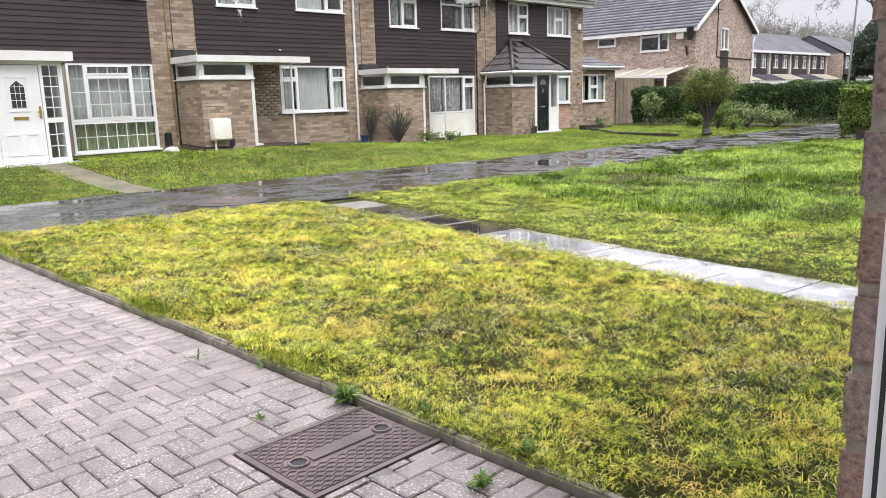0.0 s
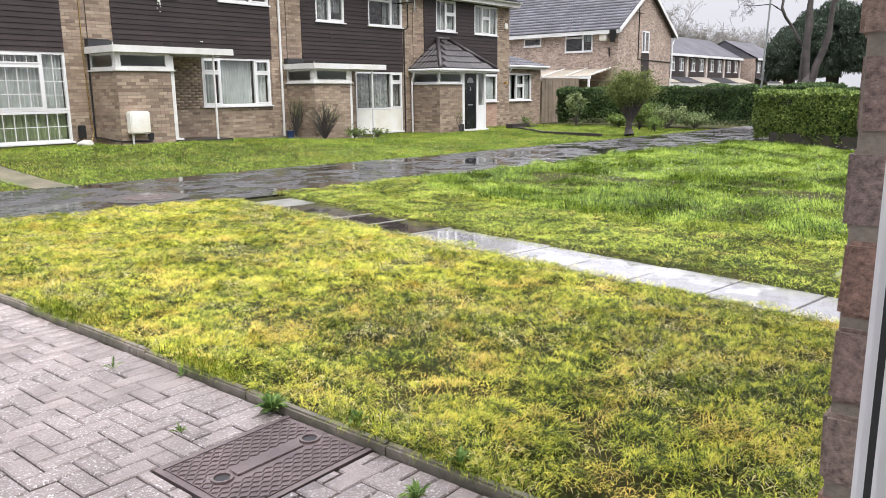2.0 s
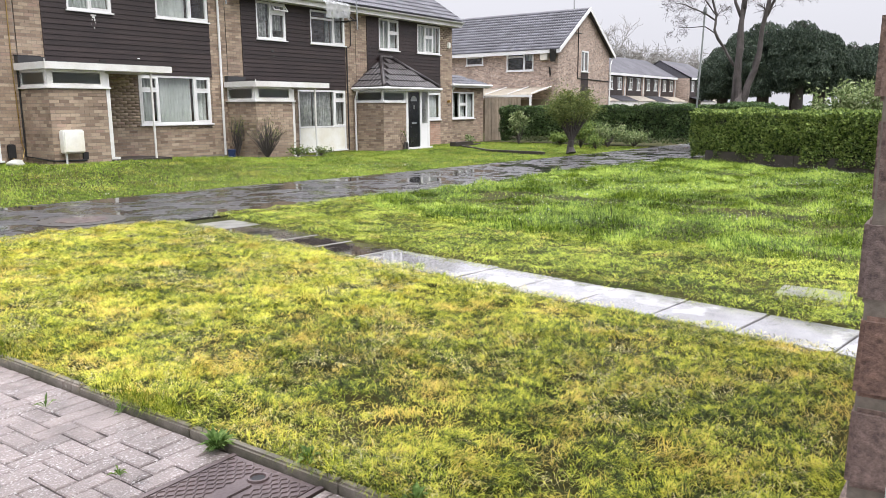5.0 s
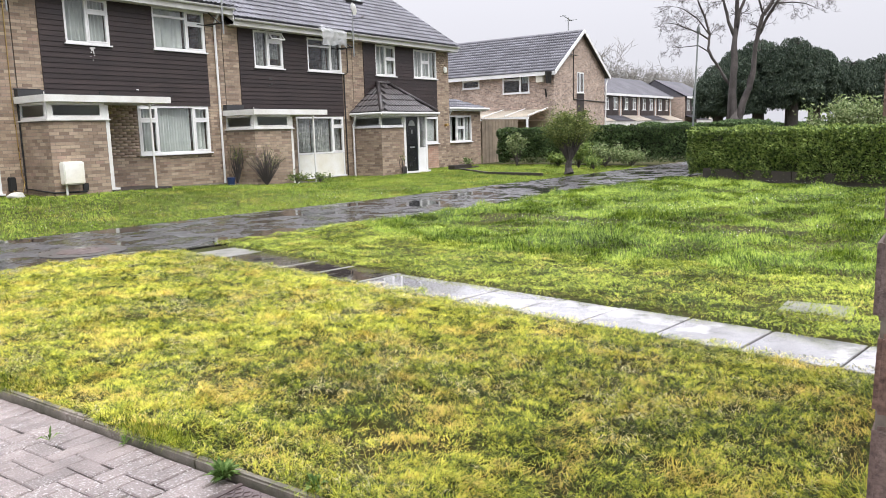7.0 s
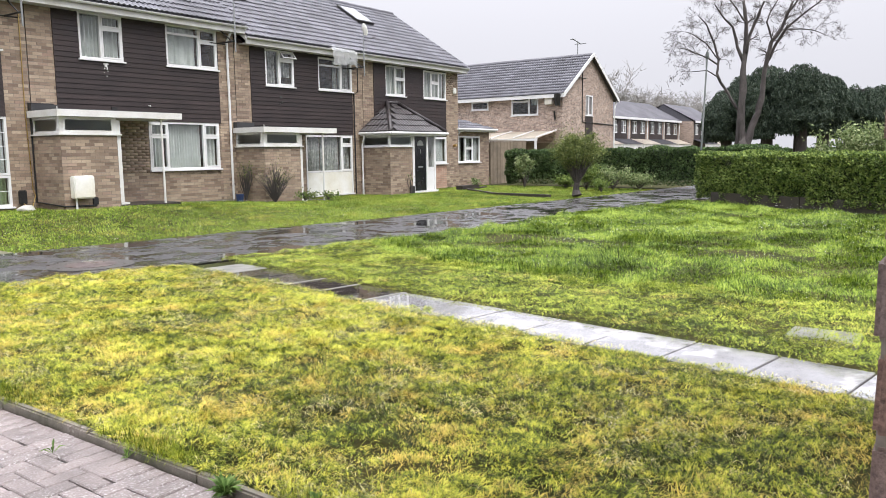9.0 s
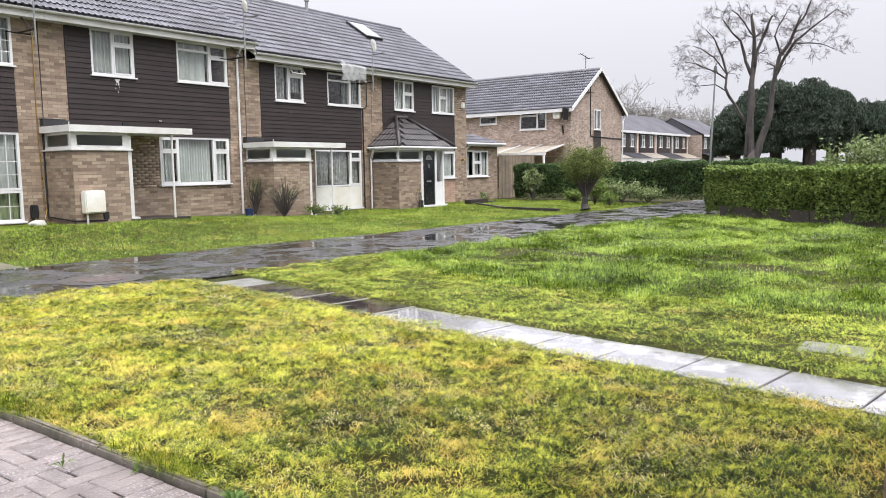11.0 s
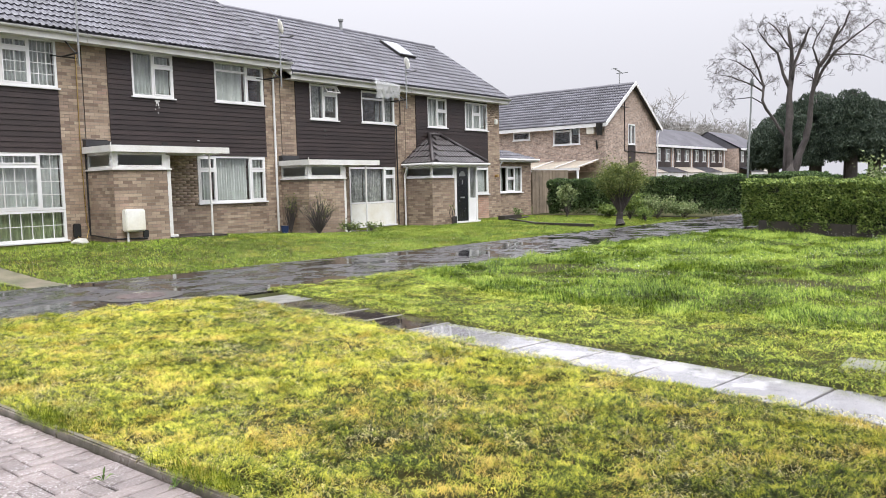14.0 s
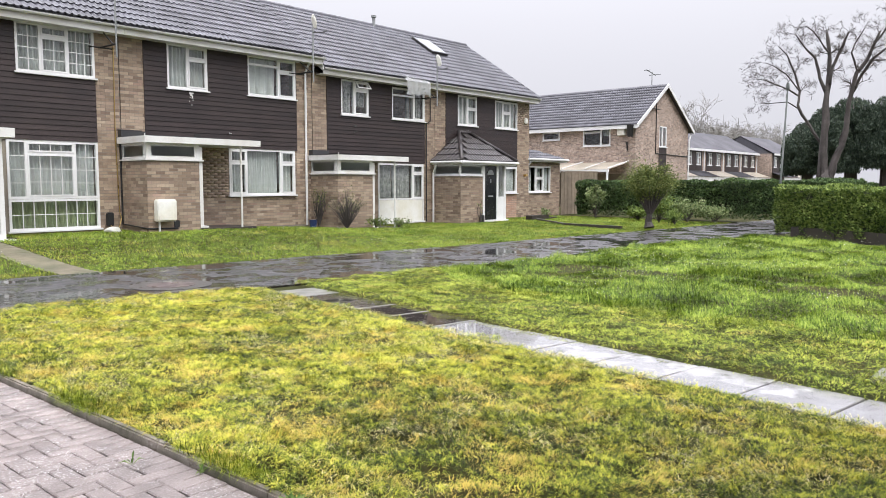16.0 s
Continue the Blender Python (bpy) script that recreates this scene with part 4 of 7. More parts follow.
part("stain", boxes(*[(10.84 + a, 10.84 + a + b, FACE - 0.046, FACE - 0.040, 3.78 - c - d, 3.78 - c) for a, b, c, d in ((0.02, 0.14, 0.0, 0.035), (0.05, 0.07, 0.035, 0.05), (0.10, 0.03, 0.09, 0.06), (0.04, 0.02, 0.11, 0.03), (0.12, 0.025, 0.18, 0.02), (0.02, 0.02, 0.22, 0.02), (0.09, 0.015, 0.30, 0.03))]), M_PAINT, h2, "splash of old white paint")
part("vent", boxes((11.0, 11.16, FACE - 0.05, FACE - 0.03, 2.62, 2.72)), M_DARKMETAL, h2)
part("overflow_pipe", tubes(([(12.05, FACE + 0.05, 2.8), (12.05, FACE - 0.12, 2.78)], 0.015)), M_UPVC, h2)
part("drain_pipe", tubes(([(8.99, FACE - 0.03, 2.7), (8.99, FACE - 0.03, 0.45), (8.99, PORCH - 0.03, 0.38), (9.75, PORCH - 0.03, 0.36)], 0.02), ([(8.94, FACE - 0.03, 2.72), (9.55, FACE - 0.03, 2.72)], 0.015)), M_RUBBER, h2, "black pipe round the porch")
part("foot_band", boxes((9.66, 9.80, PORCH - 0.04, PORCH - 0.008, 0.38, 0.55), bevel=0.01), M_RUBBER, h2)

# house with the cream panel (x 14.9 to 20.5)
L = 0.06
H3W = [(16.08, 17.25, 3.57, 4.66), (18.31, 19.92, 3.57, 4.62), (17.66, 19.86, 0.12, 2.10)]
h3, h3wall, e3 = house_shell(14.95, 20.46, L, (15.5, 19.92), H3W, [(14.95, 15.5, -0.1, 4.7), (19.92, 20.46, -0.1, 4.7), (15.5, 17.66, -0.1, 2.1)])
window(h3, 16.08, 17.25, 3.57, 4.66, FACE, [(0, 0.55, [], False), (0.55, 1.17, [0.80], True)], (M_LACE, [(0.05, 0.5, 0.04, 4), (0.6, 1.1, 0.3, 5)]))
window(h3, 18.31, 19.92, 3.57, 4.62, FACE, [(0, 1.05, [0.80], False), (1.05, 1.61, [], True)], (M_LACE, [(0.85, 1.0, 0.04, 2), (1.1, 1.55, 0.04, 5)]))
window(h3, 17.66, 19.86, 0.88, 2.10, FACE, [(0, 1.66, [], False), (1.66, 2.2, [0.90], True)], (M_LACE, [(0.04, 0.72, 0.03, 9), (0.8, 1.62, 0.03, 10), (1.7, 2.15, 0.03, 5)]), sill=False)
lp = part("panel", boxes((17.66, 19.86, FACE - 0.012, FACE + 0.05, 0.14, 0.875), bevel=0.004), M_PANEL, h3, "cream white infill panel with green stains")
part("panel_trim", boxes((17.62, 19.90, FACE - 0.06, FACE + 0.04, 0.09, 0.138), (17.66, 17.72, FACE - 0.022, FACE - 0.013, 0.14, 0.87), (19.80, 19.86, FACE - 0.022, FACE - 0.013, 0.14, 0.87)), M_UPVC, lp)
M_TOP = Matrix.Translation((17.16, FACE - 0.03, 4.62)) @ Matrix.Rotation(radians(-38), 4, "X") @ Matrix.Translation((-17.16, -FACE, -4.62))
part("open_fanlight", put(boxes((16.66, 17.22, FACE - 0.02, FACE + 0.01, 4.36, 4.40), (16.66, 17.22, FACE - 0.02, FACE + 0.01, 4.58, 4.62), (16.66, 16.70, FACE - 0.02, FACE + 0.01, 4.40, 4.58), (17.18, 17.22, FACE - 0.02, FACE + 0.01, 4.40, 4.58)), M_TOP), M_UPVC, h3, "small top light standing open")
roof_block(h3, 15.11, 20.47, e3, e3 + 2.57, 300, -1, 0)
flat_porch(h3, L, 14.86, 16.25, 17.66, 17.15)
part("board_stain", boxes((16.60, 16.70, FACE - 0.048, FACE - 0.040, 3.20, 3.28), (16.66, 16.72, FACE - 0.048, FACE - 0.040, 3.06, 3.12), (16.58, 16.62, FACE - 0.048, FACE - 0.040, 3.02, 3.06)), M_FELT, h3)

# end house with the black door (x 20.5 to 26.3)
H4W = [(21.71, 22.84, 3.57, 4.65), (23.96, 25.45, 3.57, 4.63), (23.75, 25.45, 1.05, 2.10)]
h4, h4wall, e4 = house_shell(20.48, 26.3, L, (21.05, 25.45), H4W, [(20.48, 21.05, -0.1, 4.7), (25.45, 26.3, -0.1, 4.7)])
bricks(h4wall, 23.1, 25.45, 0.0, 1.02, (0, FACE, 0), 0, (), 150, brick_pink_me)
window(h4, 21.71, 22.84, 3.57, 4.65, FACE, [(0, 0.55, [], False), (0.55, 1.13, [0.62], True)], (M_NET, [(0.05, 1.1, 0.04, 8)]), grid=(0.3, 2.0))
window(h4, 23.96, 25.45, 3.57, 4.63, FACE, [(0, 0.5, [], False), (0.5, 1.0, [0.62], True), (1.0, 1.49, [], False)], (M_NET, [(0.05, 1.42, 0.04, 10)]), grid=(0.25, 2.0))
window(h4, 23.75, 25.45, 1.05, 2.10, FACE, [(0, 0.85, [], False), (0.85, 1.7, [], True)], (M_NET, [(0.9, 1.62, 0.04, 6)]))
h4roof = roof_block(h4, 20.48, 26.52, e4, e4 + 2.57, 300, 0, 1)
sky = part("skylight", boxes((22.4, 23.35, 0, 1.25, 0.0, 0.10)), M_DARKMETAL, h4, "roof window")
sky.data.transform(Matrix.Translation((0, 21.9, e4 + 0.05 + (21.9 - 19.62) * 0.6457)) @ Matrix.Rotation(math.atan(0.6457), 4, "X"))
gl = part("pane", boxes((22.46, 23.29, 0.06, 1.19, 0.101, 0.112)), M_SKYPANE, sky)
gl.data.transform(Matrix.Translation((0, 21.9, e4 + 0.05 + (21.9 - 19.62) * 0.6457)) @ Matrix.Rotation(math.atan(0.6457), 4, "X"))
part("roof_vent", tubes(([(20.9, 23.5, e4 + 2.5), (20.9, 23.5, e4 + 2.85)], 0.06), ([(20.9, 23.5, e4 + 2.86), (20.9, 23.5, e4 + 2.94)], 0.10)), M_GREYMETAL, h4)
# porch with a hipped tile roof
pw = part("porch_wall", boxes((20.4, 21.63, 18.75, 18.86, -0.3, 1.70), (20.4, 20.51, 18.86, FACE - 0.002, -0.3, 1.70)), M_MORTAR, h4, "porch wall of buff brown bricks")
bricks(pw, 20.4, 21.63, -0.1, 1.70, (0, 18.75, 0), 0, limit=150)
bricks(pw, 0, 1.23, -0.1, 1.70, (20.4, FACE - 0.01, 0), -90, limit=150)
window(h4, 20.4, 21.63, 1.72, 2.08, 18.78, [(0, 1.23, [], False)], glass=M_FROST, label="white framed strip window of the porch")
window(h4, 0, 1.2, 1.72, 2.08, 0, [(0, 1.2, [], False)], M=Matrix.Translation((20.43, FACE - 0.01, 0)) @ Matrix.Rotation(radians(-90), 4, "Z"), glass=M_FROST, label="white framed side strip window of the porch")
part("door_frame", boxes((21.635, 21.76, 18.74, 18.86, 0.12, 2.12), (22.46, 22.56, 18.74, 18.86, 0.12, 2.12), (22.92, 23.02, 18.74, 18.86, 0.12, 2.12), (21.76, 22.46, 18.74, 18.86, 2.06, 2.12), (22.56, 22.92, 18.74, 18.86, 2.06, 2.12), (21.6, 23.08, 18.66, 18.88, 0.05, 0.12), (22.56, 22.92, 18.76, 18.84, 0.12, 0.95), (22.94, 23.02, 18.86, FACE, 0.05, 2.12)), M_UPVC, h4, "white plastic door frame with a side panel")
p = part("side_light", boxes((22.555, 22.925, 18.79, 18.796, 0.95, 2.06)), M_GLASS, h4)
p.visible_shadow = False
bd = part("front_door", boxes((21.765, 22.455, 18.765, 18.82, 0.125, 2.055), bevel=0.003), M_BLACK, h4, "black panelled front door")
part("moulding", boxes((21.85, 22.08, 18.755, 18.764, 0.3, 0.34), (22.14, 22.37, 18.755, 18.764, 0.3, 0.34), (21.85, 22.08, 18.755, 18.764, 0.82, 0.86), (22.14, 22.37, 18.755, 18.764, 0.82, 0.86), (21.85, 21.88, 18.755, 18.764, 0.34, 0.82), (22.34, 22.37, 18.755, 18.764, 0.34, 0.82)), M_BLACK, bd)
fan = bmesh.new()
c0 = fan.verts.new((22.11, 18.757, 1.74))
ring = [fan.verts.new((22.11 + 0.19 * math.cos(a), 18.757, 1.74 + 0.19 * math.sin(a))) for a in np.linspace(0, math.pi, 11)]
for a, b in zip(ring, ring[1:]):
    fan.faces.new((c0, b, a))
part("fanlight", fan, M_GREYMETAL, bd, "half-round glazed light")
part("letter_plate", boxes((21.98, 22.24, 18.752, 18.764, 0.95, 1.0)), M_GREYMETAL, bd, "chrome letter plate")
part("knocker", boxes((22.08, 22.14, 18.745, 18.764, 1.45, 1.6), bevel=0.008), M_GREYMETAL, bd)
bm = bmesh.new()
ez, tz = 2.20, 3.26
c = [bm.verts.new(q) for q in ((20.22, FACE - 0.04, ez), (20.22, 18.55, ez), (23.45, 18.55, ez), (23.45, FACE - 0.04, ez), (21.75, FACE - 0.04, tz), (22.35, FACE - 0.04, tz))]
for s in ((0, 1, 4), (1, 2, 5, 4), (2, 3, 5), (3, 2, 1, 0)):
    bm.faces.new([c[i] for i in s])
pr = part("porch_roof", bm, M_TILE_BROWN, h4, "hipped porch roof of dark brown tiles")
roof_tiles(pr, 20.22, 23.45, 18.53, ez + 0.012, FACE - 0.05, tz + 0.012, M_TILE_BROWN, 120, clip=lambda x, v: 20.30 + 1.45 * v < x - 0.15 and x + 0.15 < 23.42 - 1.08 * v)
roof_tiles(pr, 0, 1.42, 0.0, ez + 0.012, 1.53, tz + 0.012, M_TILE_BROWN, 40, M=Matrix.Translation((20.20, FACE - 0.04, 0)) @ Matrix.Rotation(radians(-90), 4, "Z"), clip=lambda x, v: x + 0.15 < 1.42 * (1 - v) + 0.12)
part("hip_tiles", tubes(([(20.22, 18.55, ez + 0.05), (21.75, FACE - 0.05, tz + 0.06)], 0.07), ([(23.45, 18.55, ez + 0.05), (22.35, FACE - 0.05, tz + 0.06)], 0.06), ([(21.7, FACE - 0.07, tz + 0.05), (22.4, FACE - 0.07, tz + 0.05)], 0.06)), M_TILE_BROWN, h4, smooth=True)
part("lead_flashing", tubes(([(22.25, FACE - 0.07, tz + 0.12), (22.55, FACE - 0.08, tz - 0.05), (22.62, FACE - 0.1, tz - 0.02), (22.95, FACE - 0.16, tz - 0.38)], 0.022), sides=5), M_GREYMETAL, h4)
part("porch_fascia", boxes((20.25, 23.42, 18.56, 18.70, 2.085, 2.198), (20.25, 20.39, 18.70, FACE - 0.04, 2.085, 2.198)), M_UPVC, h4)
part("porch_gutter", tubes(([(20.18, 18.52, 2.17), (23.5, 18.52, 2.17)], 0.045), ([(20.19, FACE - 0.05, 2.17), (20.19, 18.52, 2.17)], 0.045)), M_UPVC, h4)
part("downpipe", tubes(([(20.2, FACE - 0.3, 2.12), (20.24, FACE - 0.2, 1.95), (20.28, FACE - 0.1, 1.8), (20.28, FACE - 0.1, 0.0)], 0.034)), M_UPVC, h4, "white plastic downpipe")
part("black_pipe", tubes(([(19.98, FACE - 0.04, 3.55), (19.98, FACE - 0.04, 0.1)], 0.022), ([(20.2, FACE - 0.03, 4.5), (20.2, FACE - 0.03, 3.6), (19.98, FACE - 0.04, 3.5)], 0.014)), M_RUBBER, h3, "black soil pipe")
part("alarm_box", boxes((25.92, 26.12, FACE - 0.09, FACE - 0.008, 3.85, 4.08), bevel=0.03), M_PANEL, h4, "cream alarm box")
part("bracket_lamp", tubes(([(25.95, FACE - 0.02, 1.75), (25.95, FACE - 0.16, 1.78)], [0.05, 0.06])), M_BRASS, h4)
part("wall_step", boxes((23.1, 25.6, 18.9, FACE - 0.01, -0.2, 0.02), bevel=0.01), M_SLEEPER, h4)
part("mat_bin", boxes((21.42, 21.58, 18.60, 18.73, 0.05, 0.32), bevel=0.02), M_RUBBER, h4)

# side extension of the end house
ext = thing("side_extension", (27.7, 20.25, 0.05), "single-storey brick extension with a hipped tile roof", "house extension")
XW = [(26.62, 28.3, 1.06, 2.16)]
xw = part("wall", boxes(*[(a, b, 20.25, 20.5, c, d) for a, b, c, d in cells(26.31, 29.06, -0.2, 2.4, XW)], (28.8, 29.06, 20.5, 24.0, -0.2, 2.4), (26.31, 28.8, 23.75, 24.0, -0.2, 2.4)), M_MORTAR, ext, "buff brick wall")
bricks(xw, 26.31, 29.06, -0.05, 2.4, (0, 20.25, 0), 0, XW, limit=300)
window(ext, 26.62, 28.3, 1.06, 2.16, 20.25, [(0, 0.55, [], False), (0.55, 1.12, [0.6], True), (1.12, 1.68, [], False)], (M_NET, [(0.05, 0.4, 0.03, 3), (0.7, 1.1, 0.03, 3), (1.3, 1.64, 0.03, 3)]))
bm = bmesh.new()
c = [bm.verts.new(q) for q in ((26.31, 19.98, 2.46), (29.25, 19.98, 2.46), (29.25, 24.1, 2.46), (26.31, 24.1, 2.46), (26.31, 22.3, 3.38))]
for s in ((0, 1, 4), (1, 2, 4), (2, 3, 4), (3, 2, 1, 0)):
    bm.faces.new([c[i] for i in s])
xr = part("roof", bm, M_TILE, ext, "hipped roof of wet dark tiles")
roof_tiles(xr, 26.31, 29.25, 19.95, 2.47, 22.3, 3.39, M_TILE, 80, clip=lambda x, v: x + 0.1 < 29.3 - 2.94 * v)
part("fascia", boxes((26.28, 29.25, 20.0, 20.24, 2.34, 2.455)), M_UPVC, ext)
part("gutter", tubes(([(26.25, 19.95, 2.44), (29.3, 19.95, 2.44)], 0.05)), M_UPVC, ext)
part("downpipe", tubes(([(26.5, 19.97, 2.4), (26.45, 20.1, 2.2), (26.42, 20.2, 2.1), (26.42, 20.2, 0.0)], 0.034)), M_UPVC, ext, "white plastic downpipe")


# ---- fixtures on the terrace ----
def aerial(x, z0, z1, dish, base_y=19.25):
    a = thing("satellite_dish", (x, FACE, z0), "grey dish on a pole held by a dark wall bracket", "satellite dish", "dishes along the eaves")
    part("pole", tubes(([(x, base_y, z0 - 0.3), (x, base_y, z1)], 0.022)), M_GREYMETAL, a)
    part("bracket", tubes(([(x - 0.02, FACE, z0), (x - 0.02, base_y, z0)], 0.022), ([(x - 0.02, FACE, z0 + 0.45), (x - 0.02, base_y + 0.1, z0)], 0.018), ([(x - 0.3, FACE - 0.01, z0), (x + 0.3, FACE - 0.01, z0)], 0.016)), M_DARKMETAL, a)
    if dish:
        bm = bmesh.new()
        rings = []
        for r, d in ((0.0, 0.0), (0.12, 0.012), (0.22, 0.04), (0.31, 0.085)):
            rings.append([bm.verts.new((r * math.cos(t) * 0.58, -d * 0.65, r * math.sin(t) * 0.66)) for t in np.linspace(0, math.tau, 17)[:-1]] if r else [bm.verts.new((0, 0, 0))])
        for k in range(16):
            bm.faces.new((rings[0][0], rings[1][k], rings[1][(k + 1) % 16]))
            for i in (1, 2):
                bm.faces.new((rings[i][k], rings[i + 1][k], rings[i + 1][(k + 1) % 16], rings[i][(k + 1) % 16]))
        bmesh.ops.solidify(bm, geom=bm.faces[:], thickness=0.012)
        bm.transform(Matrix.Translation((x - 0.05, base_y - 0.05, z1 - 0.1)) @ Matrix.Rotation(radians(70), 4, "Z") @ Matrix.Rotation(radians(-15), 4, "X"))
        part("dish", bm, M_PANEL, a, "pale grey dish", smooth=True)
        part("feed_arm", tubes(([(x - 0.05, base_y - 0.05, z1 - 0.4), (x + 0.3, base_y - 0.15, z1 - 0.35)], 0.012), ([(x + 0.27, base_y - 0.15, z1 - 0.35), (x + 0.36, base_y - 0.16, z1 - 0.3)], 0.03)), M_DARKMETAL, a)


aerial(8.63, 4.62, 6.65, True)
aerial(14.4, 4.62, 6.1, True)
aerial(19.75, 4.35, 5.65, True)

gas = thing("meter_box", (9.4, 18.7, 0.55), "cream plastic gas meter box on the porch wall", "meter box")
part("body", boxes((9.15, 9.63, PORCH - 0.22, PORCH - 0.008, 0.54, 1.06), bevel=0.025), M_PANEL, gas)
part("lid", boxes((9.165, 9.615, PORCH - 0.235, PORCH - 0.221, 0.57, 1.03), bevel=0.005), M_PANEL, gas)
part("pipe", tubes(([(9.24, PORCH - 0.1, 0.55), (9.24, PORCH - 0.1, 0.05)], 0.025)), M_UPVC, gas)
ebox = thing("junction_box", (8.62, 19.9, 0.5), "small black cable box low on the brick pier", "cable box")
part("body", boxes((8.58, 8.74, FACE - 0.12, FACE - 0.008, 0.42, 0.74), bevel=0.02), M_RUBBER, ebox)
part("cable", tubes(([(8.9, FACE - 0.03, 4.7), (8.88, FACE - 0.03, 2.5), (8.92, FACE - 0.03, 0.75), (8.95, FACE - 0.06, 0.6), (8.86, FACE - 0.1, 0.38), (8.70, FACE - 0.15, 0.35), (8.66, FACE - 0.1, 0.44)], 0.012)), M_BRASS, ebox)
bm = bmesh.new()
bmesh.ops.create_icosphere(bm, subdivisions=3, radius=0.2)
for v in bm.verts:
    v.co = Vector((v.co.x * 1.0, v.co.y * 0.7, v.co.z * 0.5)) * (1 + 0.25 * noise.noise(v.co * 7))
bm.transform(Matrix.Translation((8.45, 19.35, 0.33)))
tagged(part("stone", bm, M_STONE, smooth=True), "pale rounded stone lying on the grass", "stone")
pl = thing("plastic_sheet", (19.1, 19.6, 4.5), "cloudy plastic sheet tied over a gutter and window", "plastic sheet")
bm = bmesh.new()
rows = []
for j in range(9):
    rows.append([bm.verts.new((18.45 + 1.15 * i / 14 + 0.1 * noise.noise(Vector((i * 0.3, j * 0.4, 1))), 19.50 + (-0.10 if j > 1 else 0.12 - 0.06 * j) + 0.05 * noise.noise(Vector((i * 0.6, j * 0.35, 5))), 4.98 - 0.075 * j + 0.07 * noise.noise(Vector((i * 0.5, j * 0.2, 9))) - 0.12 * (i / 14 - 0.5) ** 2)) for i in range(15)])
for r0, r1 in zip(rows, rows[1:]):
    for i in range(14):
        bm.faces.new((r0[i], r0[i + 1], r1[i + 1], r1[i]))
part("sheet", bm, M_PLASTIC_SHEET, pl, smooth=True)
pot = thing("flower_pot", (14.35, 19.3, 0.2), "blue plastic pot beside the porch", "flower pot")
part("pot", tubes(([(14.35, 19.3, 0.15), (14.35, 19.3, 0.38)], [0.09, 0.12]), sides=14), surf("blue_plastic", (0.012, 0.025, 0.08), (0.02, 0.04, 0.11), 3, 30, (0.4, 0.5), 0), pot)


# ---- fence, far houses, cars ----
fence = thing("timber_fence", (30.2, 20.2, 0), "brown close-boarded timber fence panel", "fence")
for k in range(22):
    a = 29.12 + k * 0.145
    part("fence_board", boxes((a, a + 0.15, 20.2 + 0.012 * (k % 2), 20.216 + 0.012 * (k % 2), 0.05, 1.96)), M_WOOD, fence)
part("rail", boxes((29.1, 32.3, 20.235, 20.29, 0.4, 0.5), (29.1, 32.3, 20.235, 20.29, 1.5, 1.6), (29.1, 32.3, 20.19, 20.25, 1.965, 2.0)), M_WOOD, fence)

hb = thing("detached_house", (46, 27, 0), "red-brown brick house with a dark tiled gable roof", "house")
bx0, bx1, by0, by1, be, brz = 42.15, 49.65, 23.3, 34.0, 5.0, 7.62
BW = [(24.95, 26.85, 3.72, 5.0 - 0.06), (28.56, 29.86, 4.18, 4.94)]
MB = Matrix.Translation((bx0, 0, 0)) @ Matrix.Rotation(radians(-90), 4, "Z")
GW = [(45.35, 46.35, 3.72, 5.0)]
part("wall", put(solid(-by1, -by0, 0.0, 0.3, -0.2, be, [(-b, -a, c, d) for a, b, c, d in BW]), MB), M_FAR_BRICK, hb, "red-brown brick wall")
part("side_wall", boxes((bx1 - 0.3, bx1, by0, by1, -0.2, be)), M_FAR_BRICK, hb)
part("back_wall", boxes((bx0 + 0.3, bx1 - 0.3, by1 - 0.3, by1, -0.2, be)), M_FAR_BRICK, hb)
part("end_wall", solid(bx0 + 0.3, bx1 - 0.3, by0, by0 + 0.3, -0.2, be, GW), M_FAR_BRICK, hb)
for ya in (by0, by1 - 0.3):
    bm = bmesh.new()
    t = [bm.verts.new((x, y, z)) for y in (ya, ya + 0.3) for x, z in ((bx0, be), (bx1, be), ((bx0 + bx1) / 2, brz - 0.1))]
    for s in ((0, 1, 2), (5, 4, 3), (0, 3, 4, 1), (1, 4, 5, 2), (2, 5, 3, 0)):
        bm.faces.new([t[i] for i in s])
    part("gable", bm, M_FAR_BRICK, hb)
window(hb, -26.85, -24.95, 3.72, 4.94, 0, [(0, 1.25, [0.85], True), (1.25, 1.9, [], True)], (M_NET, [(1.3, 1.85, 0.6, 3)]), M=MB)
window(hb, -29.86, -28.56, 4.18, 4.94, 0, [(0, 1.3, [0.5], True)], M=MB)
window(hb, 45.35, 46.35, 3.72, 5.0, by0, [(0, 0.4, [], False), (0.4, 1.0, [], True)])
part("dark_panel", boxes((45.3, 46.35, by0 - 0.03, by0 - 0.005, 2.1, 3.66)), M_CLAD, hb, "dark panel below the gable window")
bm = bmesh.new()
mid = (bx0 + bx1) / 2
for xa in (bx0 - 0.35, bx1 + 0.35):
    za = be - 0.1
    q = [bm.verts.new(c) for c in ((xa, by0 - 0.25, za), (xa, by1 + 0.25, za), (mid, by1 + 0.25, brz), (mid, by0 - 0.25, brz), (xa, by0 - 0.25, za - 0.12), (xa, by1 + 0.25, za - 0.12), (mid, by1 + 0.25, brz - 0.12), (mid, by0 - 0.25, brz - 0.12))]
    for s in ((0, 1, 2, 3), (7, 6, 5, 4), (0, 4, 5, 1), (1, 5, 6, 2), (2, 6, 7, 3), (3, 7, 4, 0)):
        bm.faces.new([q[i] for i in s])
hbr = part("roof", bm, M_TILE, hb, "wet dark grey tiled roof")
